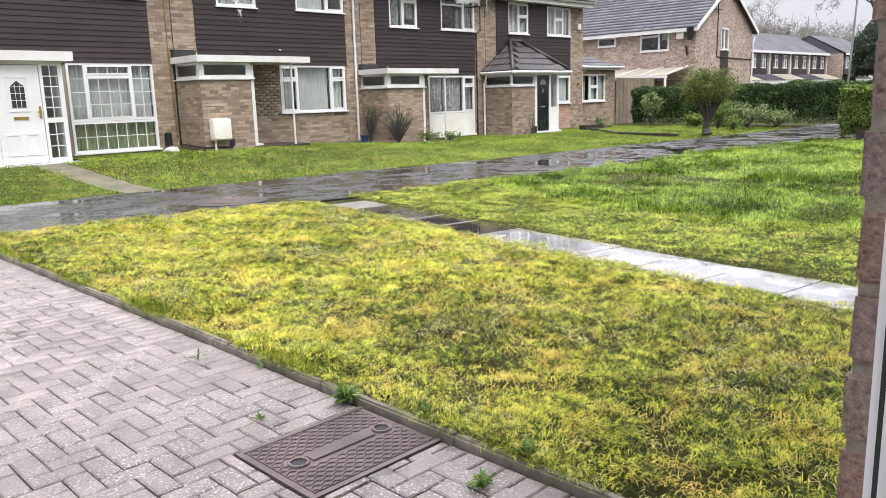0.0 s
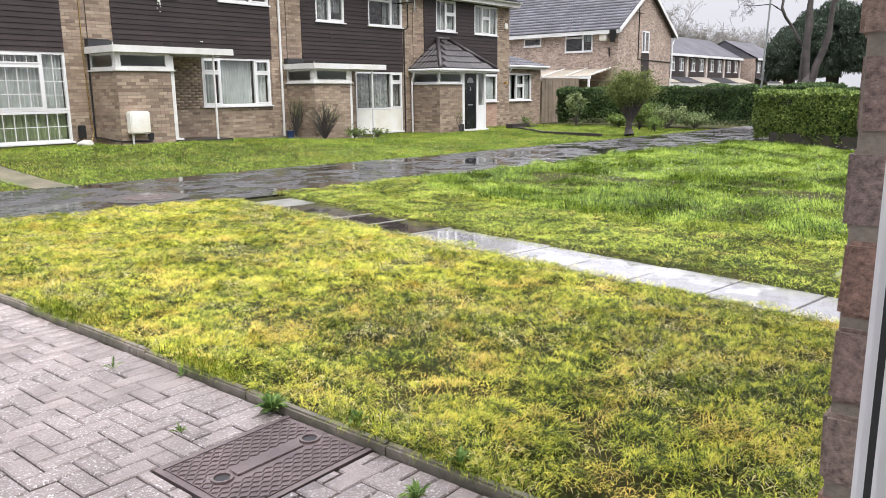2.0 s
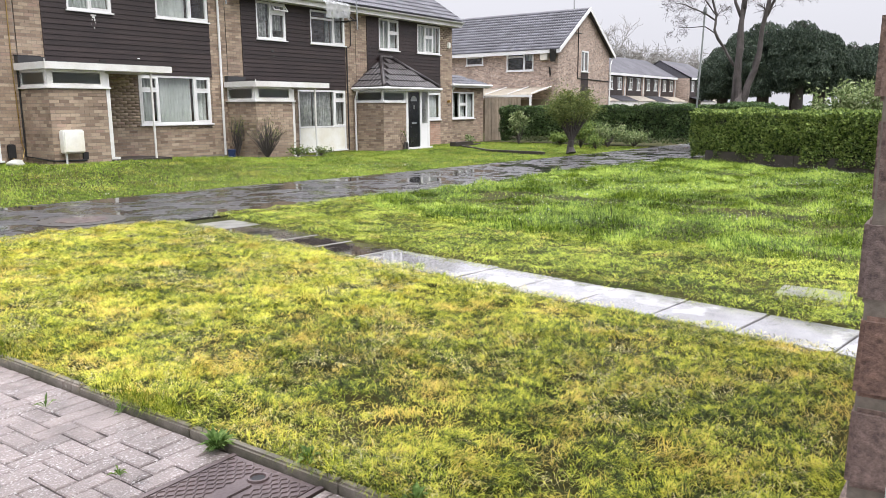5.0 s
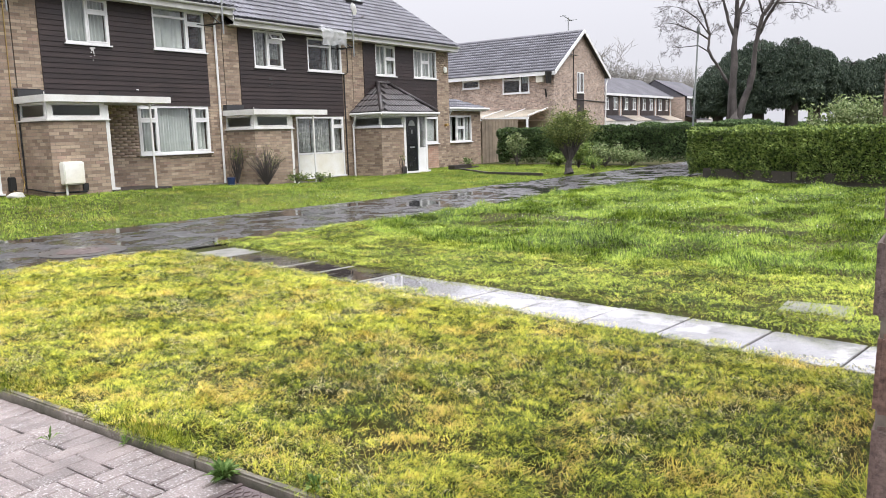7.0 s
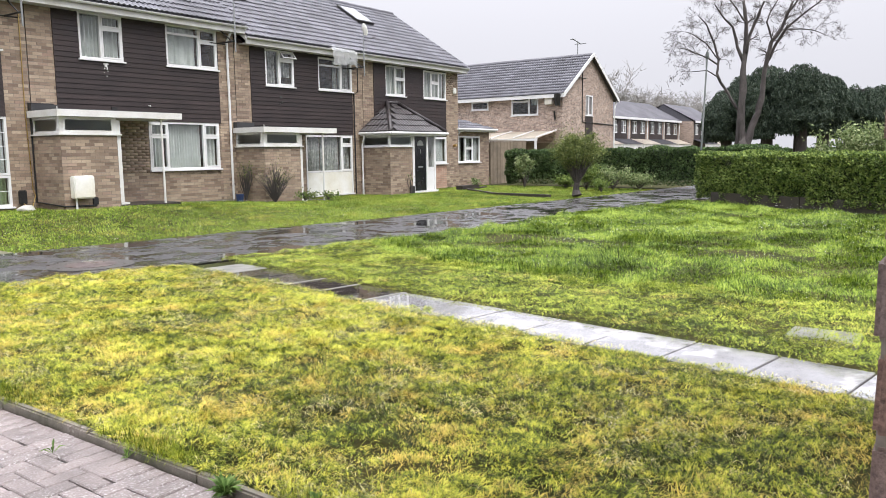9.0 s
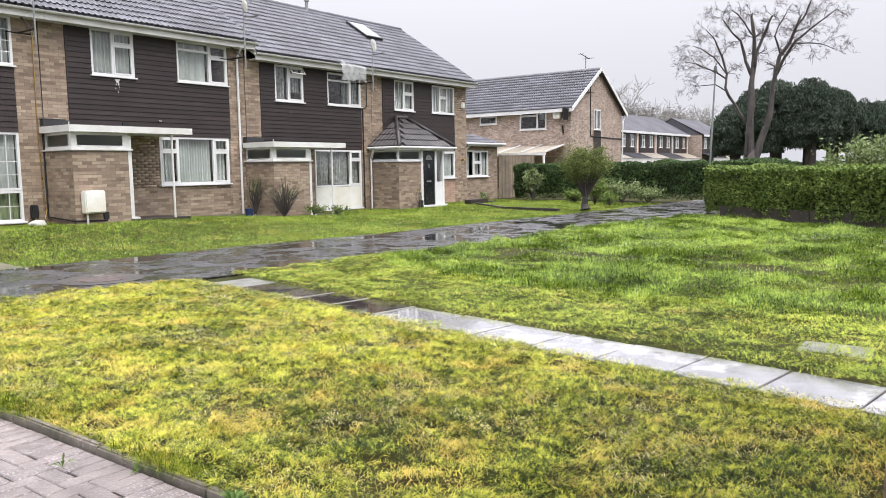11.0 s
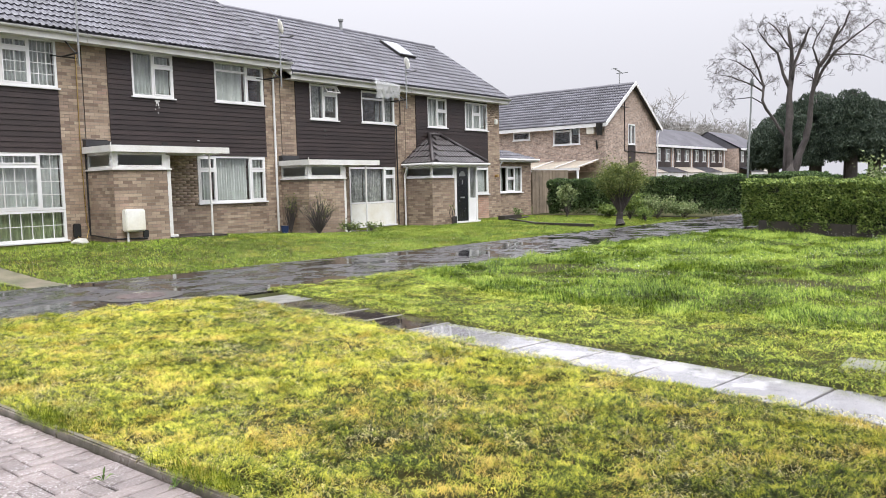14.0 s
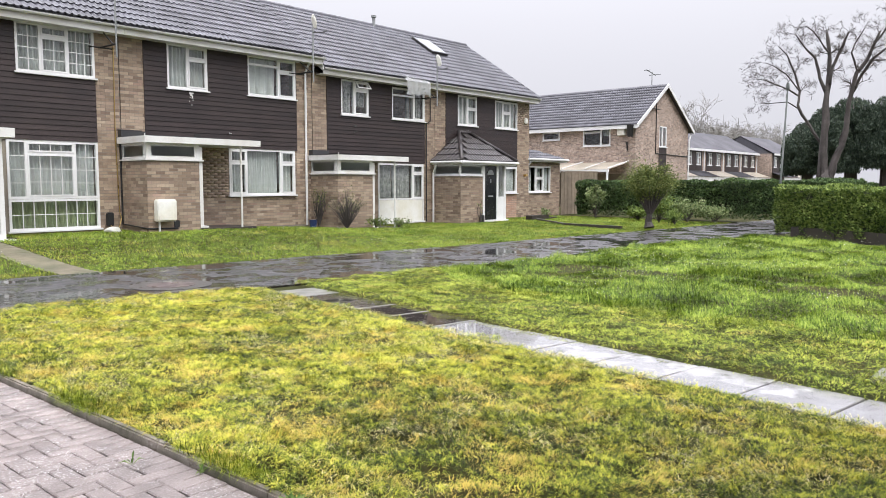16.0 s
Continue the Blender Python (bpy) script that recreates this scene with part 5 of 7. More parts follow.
roof_tiles(hbr, -(by1 + 0.25), -(by0 - 0.25), -0.37, be - 0.1, mid - bx0, brz, M_TILE, 0, M=MB, width=0.33)
for sx, lbl in ((-1, "white"), (1, "white")):
    bm = bmesh.new()
    xa = bx0 - 0.35 if sx < 0 else bx1 + 0.35
    q = [bm.verts.new((x, y, z + dz)) for y in (by0 - 0.30, by0 - 0.26) for x, z in ((xa, be - 0.1), (mid, brz)) for dz in (-0.2, 0.04)]
    for s in ((0, 1, 3, 2), (4, 6, 7, 5), (0, 4, 5, 1), (2, 3, 7, 6), (0, 2, 6, 4), (1, 5, 7, 3)):
        bm.faces.new([q[i] for i in s])
    part("barge_board", bm, M_UPVC, hb, "white board along the gable verge")
part("fascia", boxes((bx0 - 0.36, bx0 - 0.33, by0 - 0.25, by1, be - 0.32, be - 0.1), (bx0 - 0.33, bx0 - 0.003, by0 - 0.25, by1, be - 0.24, be - 0.21)), M_UPVC, hb)
part("downpipe", tubes(([(bx1 + 0.3, by0 - 0.1, be - 0.2), (bx1 - 0.05, by0 - 0.12, be - 0.7), (bx1 - 0.05, by0 - 0.08, 0)], 0.05)), M_UPVC, hb)
part("aerial", tubes(([(mid + 0.3, by0 + 1.0, brz - 0.1), (mid + 0.3, by0 + 1.0, brz + 0.9)], 0.03), ([(mid - 0.5, by0 + 1.0, brz + 0.95), (mid + 0.8, by0 + 1.0, brz + 0.75)], 0.03), ([(mid - 0.4, by0 + 0.8, brz + 0.93), (mid - 0.4, by0 + 1.2, brz + 0.93)], 0.02), ([(mid + 0.7, by0 + 0.6, brz + 0.77), (mid + 0.7, by0 + 1.4, brz + 0.77)], 0.025)), M_GREYMETAL, hb)
part("wall_box", boxes((bx0 - 0.25, bx0 - 0.004, 23.9, 24.4, 4.3, 4.75), bevel=0.03), M_PANEL, hb)
part("wall_dish", tubes(([(bx0 - 0.3, 23.5, 4.2), (bx0 - 0.36, 23.45, 4.9)], [0.16, 0.22]), ([(bx0, 23.8, 3.4), (bx0 - 0.12, 23.8, 3.9)], 0.05)), M_DARKMETAL, hb)
part("cable", tubes(([(44.8, by0 - 0.03, 6.4), (44.8, by0 - 0.03, 3.3), (bx1, by0 - 0.03, 3.2)], 0.03), ([(44.2, by0 - 0.08, 6.0), (45.2, by0 - 0.08, 6.0)], 0.03)), M_DARKMETAL, hb)
carport = thing("carport", (40.8, 27.5, 0), "lean-to carport with a pale cream sheet roof", "carport")
bm = bmesh.new()
q = [bm.verts.new(c) for c in ((39.6, 23.6, 2.25), (39.6, 31.5, 2.25), (42.1, 31.5, 2.72), (42.1, 23.6, 2.72))]
bm.faces.new(q)
bmesh.ops.solidify(bm, geom=bm.faces[:], thickness=0.03)
part("roof_sheet", bm, M_CLEARROOF, carport)
for k in range(6):
    y = 23.7 + k * 1.55
    part("roof_bar", tubes(([(39.6, y, 2.3), (42.1, y, 2.77)], 0.035)), M_UPVC, carport)
part("beam", boxes((39.5, 39.6, 23.6, 31.5, 2.1, 2.24)), M_UPVC, carport)
for y in (23.7, 27.5, 31.4):
    part("post", boxes((39.5, 39.6, y - 0.05, y + 0.05, 0, 2.1)), M_UPVC, carport)
part("gate", boxes((41.9, 42.0, 23.6, 31, 0, 2.0)), M_WOOD, carport)


def far_house(x0, x1, y, eave, ridge, n):
    """One house of the far terrace: boarded storey between brick piers, glazed lean-to front below."""
    h = thing("far_house", ((x0 + x1) / 2, y, 0), "far brick house with dark boards and a white ground floor", "house", "far terrace")
    W = [(x0 + 0.7, x0 + 2.0, 3.35, 4.65), (x0 + 3.0, x0 + 4.3, 3.35, 4.65)]
    part("wall", boxes(*[(a, b, y, y + 0.3, c, d) for a, b, c, d in cells(x0, x1, -0.2, eave, W)], (x0, x1, y + 7.5, y + 7.8, -0.2, eave), (x0, x0 + 0.2, y + 0.3, y + 7.5, -0.2, eave), (x1 - 0.2, x1, y + 0.3, y + 7.5, -0.2, eave)), M_FAR_BRICK, h)
    part("cladding", boxes(*[(a, b, y - 0.06, y - 0.004, c, d) for a, b, c, d in cells(x0 + 0.35, x1 - 0.75, 2.5, eave, W)]), M_CLAD, h)
    for a, b, c, d in W:
        window(h, a, b, c, d, y, [(0, 0.65, [], False), (0.65, 1.3, [0.8], True)], (M_NET, [(0.05, 0.4, 0.05, 2), (0.9, 1.25, 0.05, 2)]))
    bm = bmesh.new()
    for ya, yb in ((y - 0.3, y + 3.8), (y + 8.1, y + 3.8)):
        q = [bm.verts.new(c) for c in ((x0, ya, eave), (x1, ya, eave), (x1, yb, ridge), (x0, yb, ridge))]
        bm.faces.new(q if ya < yb else q[::-1])
    for x in (x0 + 0.1, x1 - 0.1):
        bm.faces.new([bm.verts.new(c) for c in ((x, y, eave - 0.05), (x, y + 7.8, eave - 0.05), (x, y + 3.8, ridge - 0.05))])
    part("roof", bm, M_TILE_FAR, h, "dark grey tiled roof")
    part("fascia", boxes((x0, x1, y - 0.33, y - 0.30, eave - 0.22, eave + 0.02)), M_UPVC, h)
    bm = bmesh.new()
    q = [bm.verts.new(c) for c in ((x0 + 0.1, y - 1.7, 2.15), (x1 - 0.1, y - 1.7, 2.15), (x1 - 0.1, y - 0.07, 2.75), (x0 + 0.1, y - 0.07, 2.75))]
    bm.faces.new(q)
    bmesh.ops.solidify(bm, geom=bm.faces[:], thickness=0.08)
    part("lean_to_roof", bm, M_TILE_FAR if n % 2 else M_CLEARROOF, h)
    part("front", boxes((x0 + 0.1, x1 - 0.1, y - 1.6, y - 1.5, 1.85, 2.12), (x0 + 0.1, x0 + 0.5, y - 1.6, y - 1.5, 0, 1.85), (x0 + 1.6, x0 + 3.9, y - 1.6, y - 1.5, 0, 1.85), (x1 - 0.4, x1 - 0.1, y - 1.6, y - 1.5, 0, 1.85)), M_PAINT, h, "white ground floor front")
    part("entrance", boxes((x0 + 0.5, x0 + 1.6, y - 1.4, y - 1.35, 0, 1.85), (x0 + 3.9, x1 - 0.4, y - 1.4, y - 1.35, 0, 1.85)), M_DARKGLASS, h)
    part("garage_door_panel", boxes(*[(x0 + 1.75 + k * 0.5, x0 + 2.15 + k * 0.5, y - 1.63, y - 1.605, 0.2, 1.75) for k in range(4)]), M_UPVC, h)
    part("downpipe", tubes(([(x1 - 0.3, y - 0.1, eave - 0.1), (x1 - 0.3, y - 0.1, 0)], 0.06)), M_UPVC, h)


for k in range(5):
    far_house(68.6 + 5.3 * k, 68.6 + 5.3 * (k + 1) - 0.02, 34.2, 5.0, 7.25, k)
for k in range(2):
    far_house(95.4 + 5.4 * k, 95.4 + 5.4 * (k + 1) - 0.02, 32.6, 5.0, 7.25, k + 1)


def car(at, turn, paint, label):
    c = thing("car", at, label, "car", "parked cars")
    M = Matrix.Translation(at) @ Matrix.Rotation(radians(turn), 4, "Z")

    def hull(prof, w0, w1):
        bm = bmesh.new()
        top = max(z for _, z in prof)
        bot = min(z for _, z in prof)
        sides = []
        for s in (-1, 1):
            sides.append([bm.verts.new((x, s * (w0 + (w1 - w0) * (z - bot) / (top - bot)), z)) for x, z in prof])
        bm.faces.new(sides[0][::-1])
        bm.faces.new(sides[1])
        for i in range(len(prof)):
            j = (i + 1) % len(prof)
            bm.faces.new((sides[0][i], sides[0][j], sides[1][j], sides[1][i]))
        bmesh.ops.bevel(bm, geom=bm.edges[:], offset=0.05, segments=2, affect="EDGES")
        bm.transform(M)
        return bm

    part("body", hull([(-2.0, 0.3), (2.0, 0.3), (2.05, 0.7), (1.0, 0.9), (-1.95, 0.95)], 0.85, 0.82), paint, c, smooth=True)
    part("cabin", hull([(-1.7, 0.92), (1.0, 0.92), (0.35, 1.40), (-1.25, 1.43)], 0.78, 0.58), M_DARKGLASS, c, smooth=True)
    part("roof", hull([(-1.25, 1.40), (0.36, 1.38), (0.2, 1.46), (-1.1, 1.48)], 0.60, 0.55), paint, c, smooth=True)
    for x in (-1.3, 1.3):
        for y in (-0.75, 0.75):
            bm = tubes(([(x, y - 0.1, 0.31), (x, y + 0.1, 0.31)], 0.31), sides=16)
            bm.transform(M)
            wheel = part("wheel", bm, M_RUBBER, c)
            bm = tubes(([(x, y - 0.11, 0.31), (x, y + 0.11, 0.31)], 0.19), sides=12)
            bm.transform(M)
            part("rim", bm, M_GREYMETAL, wheel)


car((58.5, 25.9, 0), 20, M_CAR_SILVER, "silver hatchback car parked behind the hedge")
car((64.0, 27.6, 0), 15, M_CAR_WHITE, "white car parked behind the hedge")
car((70.0, 28.0, 0), 5, M_CAR_DARK, "dark car parked before the far terrace")
car((79.0, 27.0, 0), 0, M_CAR_SILVER, "grey car parked before the far terrace")

lamp = thing("street_lamp", (23.6, 9.2, 0), "slim grey metal street lamp column", "street lamp")
part("column", tubes(([(23.6, 9.2, -0.05), (23.6, 9.2, 1.1), (23.6, 9.19, 1.15), (23.6, 9.08, 4.15)], [0.06, 0.055, 0.03, 0.024]), sides=10), M_COLUMN, lamp, smooth=True)
part("lantern", tubes(([(23.6, 9.08, 4.12), (23.6, 9.08, 4.2), (23.6, 9.08, 4.34)], [0.03, 0.055, 0.035]), sides=10), M_COLUMN, lamp)
part("base_box", boxes((23.53, 23.67, 9.12, 9.26, -0.05, 0.42), bevel=0.015), M_DARKMETAL, lamp, "dark base of the column")


# ---- trees, hedges and shrubs ----
def hedge(name, a, b, width, height, material, label, density, leaf=0.055, overhang=0.0):
    """A clipped hedge from a to b: a core coloured near black as inner shade, wrapped in small leaves with an uneven
    surface.
    """
    a, b = Vector((*a, 0)), Vector((*b, 0))
    d = (b - a).normalized()
    n = Vector((-d.y, d.x, 0))
    ln = (b - a).length
    h = thing(name, ((a + b) / 2), label, "hedge")
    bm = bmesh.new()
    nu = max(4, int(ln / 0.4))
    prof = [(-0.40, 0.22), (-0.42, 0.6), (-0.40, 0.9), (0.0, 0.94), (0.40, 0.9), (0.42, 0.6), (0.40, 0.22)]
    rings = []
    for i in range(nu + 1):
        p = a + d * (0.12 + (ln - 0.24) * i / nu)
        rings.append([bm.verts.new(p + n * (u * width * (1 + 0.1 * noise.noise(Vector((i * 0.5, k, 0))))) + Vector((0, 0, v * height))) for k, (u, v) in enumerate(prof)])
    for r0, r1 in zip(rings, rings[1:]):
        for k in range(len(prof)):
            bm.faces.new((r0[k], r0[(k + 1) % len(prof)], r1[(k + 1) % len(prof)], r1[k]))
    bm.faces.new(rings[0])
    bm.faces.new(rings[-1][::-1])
    core = part("shade_core", bm, M_HEDGE_CORE, h)
    faces = [(ln * height * density, "side0"), (ln * height * density * 0.6, "side1"), (ln * width * density, "top"), (width * height * density, "end0"), (width * height * density, "end1")]
    pts, nrm = [], []
    for cnt, kind in faces:
        c = int(cnt)
        u, v = RNG.uniform(0, 1, c), RNG.uniform(0, 1, c)
        if kind.startswith("side"):
            s = -0.5 if kind == "side0" else 0.5
            p = np.stack([u * ln, np.full(c, s * width), 0.12 + v ** 0.8 * (height - 0.12)], 1)
            q = np.tile([0, np.sign(s), 0.3], (c, 1))
        elif kind == "top":
            p = np.stack([u * ln, (v - 0.5) * width, np.full(c, height)], 1)
            q = np.tile([0, 0, 1.0], (c, 1))
        else:
            p = np.stack([np.full(c, 0.0 if kind == "end0" else ln), (u - 0.5) * width, 0.12 + v * (height - 0.12)], 1)
            q = np.tile([-1.0 if kind == "end0" else 1.0, 0, 0.2], (c, 1))
        depth = np.abs(RNG.normal(0, 0.05, c)) - 0.03
        lump = np.array([noise.noise(Vector((t[0] * 1.3, t[1] * 1.5 + 7, t[2] * 1.8))) + 0.7 * noise.noise(Vector((t[0] * 3.7, t[1] * 3.1, t[2] * 4.1 + 3))) for t in p]) * 0.11
        p = p - q * (depth - lump)[:, None]
        pts.append(p)
        nrm.append(q)
    p, q = np.concatenate(pts), np.concatenate(nrm)
    B = np.array([[d.x, d.y, 0], [n.x, n.y, 0], [0, 0, 1]])
    leaves("foliage", p @ B + np.array(a), leaf, material, h, normals=q @ B)
    return h


def polar(deg, dist):
    return (0.08 + dist * math.cos(radians(deg)), 1.87 + dist * math.sin(radians(deg)), 0.0)


hedge("clipped_hedge", (22.05, 8.45), (15.9, -1.2), 0.95, 1.31, M_HEDGE, "clipped green hedge with a bare woody foot", 2600, 0.036)
hedge("boundary_hedge", (28.75, 18.9), (28.9, 8.2), 0.9, 1.50, M_HEDGE_DARK, "tall dark evergreen boundary hedge", 1700, 0.045)
hedge("boundary_hedge", (29.6, 8.4), (46.0, 3.0), 0.9, 1.15, M_HEDGE_DARK, "dark evergreen hedge beyond the footpath", 250, 0.09)
hedge("far_hedge", polar(20, 76)[:2], polar(2, 76)[:2], 1.2, 1.35, M_HEDGE_DARK, "far dark hedge behind the conifers", 70, 0.2)
# low board behind the foot of the clipped hedge
kb = thing("gravel_board", (19.8, 5.6, 0), "weathered timber board at the foot of the hedge", "board")
dv = Vector((-5.95, -9.6, 0)).normalized()
for k in range(4):
    p = Vector((21.3, 8.15, 0)) + dv * (1.5 * k)
    bm = boxes((0, 1.48, -0.03, 0.03, 0.0, 0.30), bevel=0.006)
    bm.transform(Matrix.Translation(p) @ Matrix.Rotation(math.atan2(dv.y, dv.x), 4, "Z"))
    part("plank", bm, M_SLEEPER, kb)


def branch(out, p, d, length, r, depth, rng, bend=0.25, up=0.1, kids=(2, 4), spread=0.7, shrink=0.68, min_r=0.006):
    n = 5
    pts, rad = [p.copy()], [r]
    for i in range(n):
        d = (d + Vector((rng.gauss(0, bend), rng.gauss(0, bend), rng.gauss(0, bend) + up)) * 0.5).normalized()
        p = p + d * length / n
        pts.append(p.copy())
        rad.append(r * (1 - 0.45 * (i + 1) / n))
    out.append((depth, pts, rad))
    if depth <= 0:
        return
    for k in range(rng.randint(*kids)):
        i = rng.randint(2, n)
        side = d.orthogonal()
        side.rotate(Matrix.Rotation(rng.uniform(0, math.tau), 3, d))
        branch(out, pts[i], (d + side * spread * rng.uniform(0.6, 1.3)).normalized(), length * shrink * rng.uniform(0.7, 1.2), max(rad[i] * 0.62, min_r), depth - 1, rng, bend, up, kids, spread, shrink, min_r)


def bare_tree(name, at, starts, label, mat_trunk, mat_twig, seed, depth=4, kids=(3, 4), min_r=0.006, bend=0.25, spread=0.75):
    """starts: trunk and main stems as (points, radii, length of the boughs that they carry, point of the first bough)."""
    rng = random.Random(seed)
    t = thing(name, at, label, "tree")
    base = Vector(at)
    trunk = bmesh.new()
    segs = []
    for pts, rad, bough, first in starts:
        P = [base + Vector(q) for q in pts]
        tube(trunk, P, rad, 9)
        if bough:
            for i in range(first, len(P)):
                for _ in range(4):
                    d = (P[i] - P[i - 1]).normalized()
                    side = d.orthogonal()
                    side.rotate(Matrix.Rotation(rng.uniform(0, math.tau), 3, d))
                    branch(segs, P[i], (d * 0.7 + side * rng.uniform(0.5, 1.1)).normalized(), bough * rng.uniform(0.6, 1.05), rad[i] * 0.26, depth - 1, rng, bend, -0.02, kids, spread, 0.66, min_r)
    bmesh.ops.subdivide_edges(trunk, edges=trunk.edges[:], cuts=2)
    for v in trunk.verts:
        v.co += Vector((noise.noise(v.co * 2.1), noise.noise(v.co * 2.1 + Vector((9, 0, 0))), 0)) * 0.07 + Vector((noise.noise(v.co * 9), noise.noise(v.co * 9 + Vector((4, 0, 0))), 0)) * 0.02
    part("trunk", trunk, mat_trunk, t, smooth=True)
    limbs, twigs = bmesh.new(), bmesh.new()
    for dep, pts, rad in segs:
        if dep >= depth - 2:
            tube(limbs, pts, rad, 5)
        else:
            tube(twigs, pts[::2] + [pts[-1]], [rad[0], rad[2], rad[4], rad[5]][: len(pts[::2]) + 1], 3)
    tagged(part("branchwork", limbs, mat_trunk, t), kind="stuff")
    tagged(part("twig_crown", twigs, mat_twig, t), kind="stuff")
    return t


# pollarded bare tree behind the clipped hedge; stems lean along (s, toward the terrace)
U = Vector((0.25, -0.97, 0))


def st(*q):
    return [tuple(U * a + Vector((0, 0, z)) + Vector((b, 0, 0))) for a, z, b in q]


bare_tree("bare_tree", (33.0, 10.4, 0), [
    (st((-0.0, -0.11, 0), (-0.02, 0.99, -0.0), (-0.03, 1.63, -0.01), (-0.03, 2.13, -0.01)), [0.391, 0.34, 0.281, 0.06], 0, 1),
    (st((-0.15, 1.44, 0), (-0.1, 2.71, -0.06), (-0.05, 3.74, -0.14), (-0.07, 4.89, -0.05), (-0.05, 5.8, 0.21), (-0.09, 6.49, 0.15), (-0.17, 7.32, 0.13)), [0.202, 0.151, 0.13, 0.112, 0.097, 0.079, 0.058], 0.52, 4),
    (st((0.11, 1.44, 0), (0.27, 2.27, -0.03), (0.51, 2.91, 0.01), (0.67, 3.62, -0.07), (0.74, 4.54, -0.15), (0.86, 5.11, -0.2), (0.98, 5.69, -0.14), (1.21, 6.15, 0.21), (1.39, 6.61, 0.16), (1.57, 7.22, 0.15)), [0.187, 0.13, 0.115, 0.101, 0.09, 0.086, 0.079, 0.065, 0.058, 0.036], 0.57, 5),
    (st((0.83, 5.0, 0), (1.09, 5.62, 0.15), (1.48, 6.22, -0.15), (1.98, 6.61, -0.1), (2.48, 7.04, 0.06), (2.84, 7.36, 0.12)), [0.065, 0.058, 0.047, 0.036, 0.029, 0.018], 0.57, 2),
    (st((-0.18, 3.0, 0), (-0.59, 3.56, 0.11), (-0.81, 3.92, 0.14), (-1.05, 4.54, -0.19), (-1.04, 5.11, 0.05), (-1.28, 5.8, 0.09), (-1.57, 6.54, 0.0), (-1.8, 6.9, -0.16)), [0.058, 0.054, 0.05, 0.047, 0.043, 0.036, 0.029, 0.014], 0.47, 4),
    (st((-1.03, 4.89, 0), (-1.4, 5.16, -0.01), (-1.89, 5.39, -0.21), (-2.36, 5.62, 0.22), (-2.74, 5.71, 0.18)), [0.036, 0.032, 0.025, 0.018, 0.011], 0.57, 1),
    (st((-0.92, 4.29, 0), (-1.48, 4.7, 0.02), (-2.11, 4.66, -0.09), (-2.57, 4.72, 0.19)), [0.025, 0.022, 0.014, 0.009], 0.38, 2),
    (st((0.02, 5.3, 0), (0.09, 5.92, 0.04), (0.27, 6.49, 0.19), (0.45, 7.0, 0.17), (0.59, 7.27, 0.0)), [0.072, 0.065, 0.058, 0.05, 0.04], 0.33, 2),
    (st((-0.06, 4.84, 0), (-0.31, 5.57, -0.04), (-0.56, 6.38, 0.05), (-0.96, 6.86, -0.03), (-1.23, 7.29, -0.17)), [0.065, 0.058, 0.047, 0.036, 0.022], 0.47, 2),
    (st((-0.09, 6.54, 0), (-0.34, 7.0, -0.1), (-0.65, 7.36, 0.16), (-0.83, 7.59, -0.23)), [0.036, 0.029, 0.022, 0.014], 0.38, 1),
    (st((0.98, 5.69, 0), (0.75, 6.44, -0.23), (0.91, 7.0, 0.06), (1.15, 7.36, -0.11)), [0.036, 0.029, 0.022, 0.014], 0.47, 1),
    (st((1.21, 6.15, 0), (1.96, 6.12, 0.02), (2.47, 6.03, -0.01), (2.86, 5.8, -0.08)), [0.032, 0.025, 0.018, 0.011], 0.57, 1),
    (st((1.39, 6.61, 0), (1.74, 7.27, 0.25), (2.01, 7.73, -0.15)), [0.036, 0.029, 0.018], 0.47, 1),
    (st((-1.04, 5.11, 0), (-1.54, 5.8, -0.04), (-2.01, 6.15, -0.15), (-2.4, 6.31, 0.07)), [0.032, 0.025, 0.018, 0.011], 0.47, 1),
], "bare pollarded tree with a thick grey forked trunk", M_BARK, M_TWIG, 5, depth=4, kids=(3, 4), min_r=0.004, spread=0.85, bend=0.17)


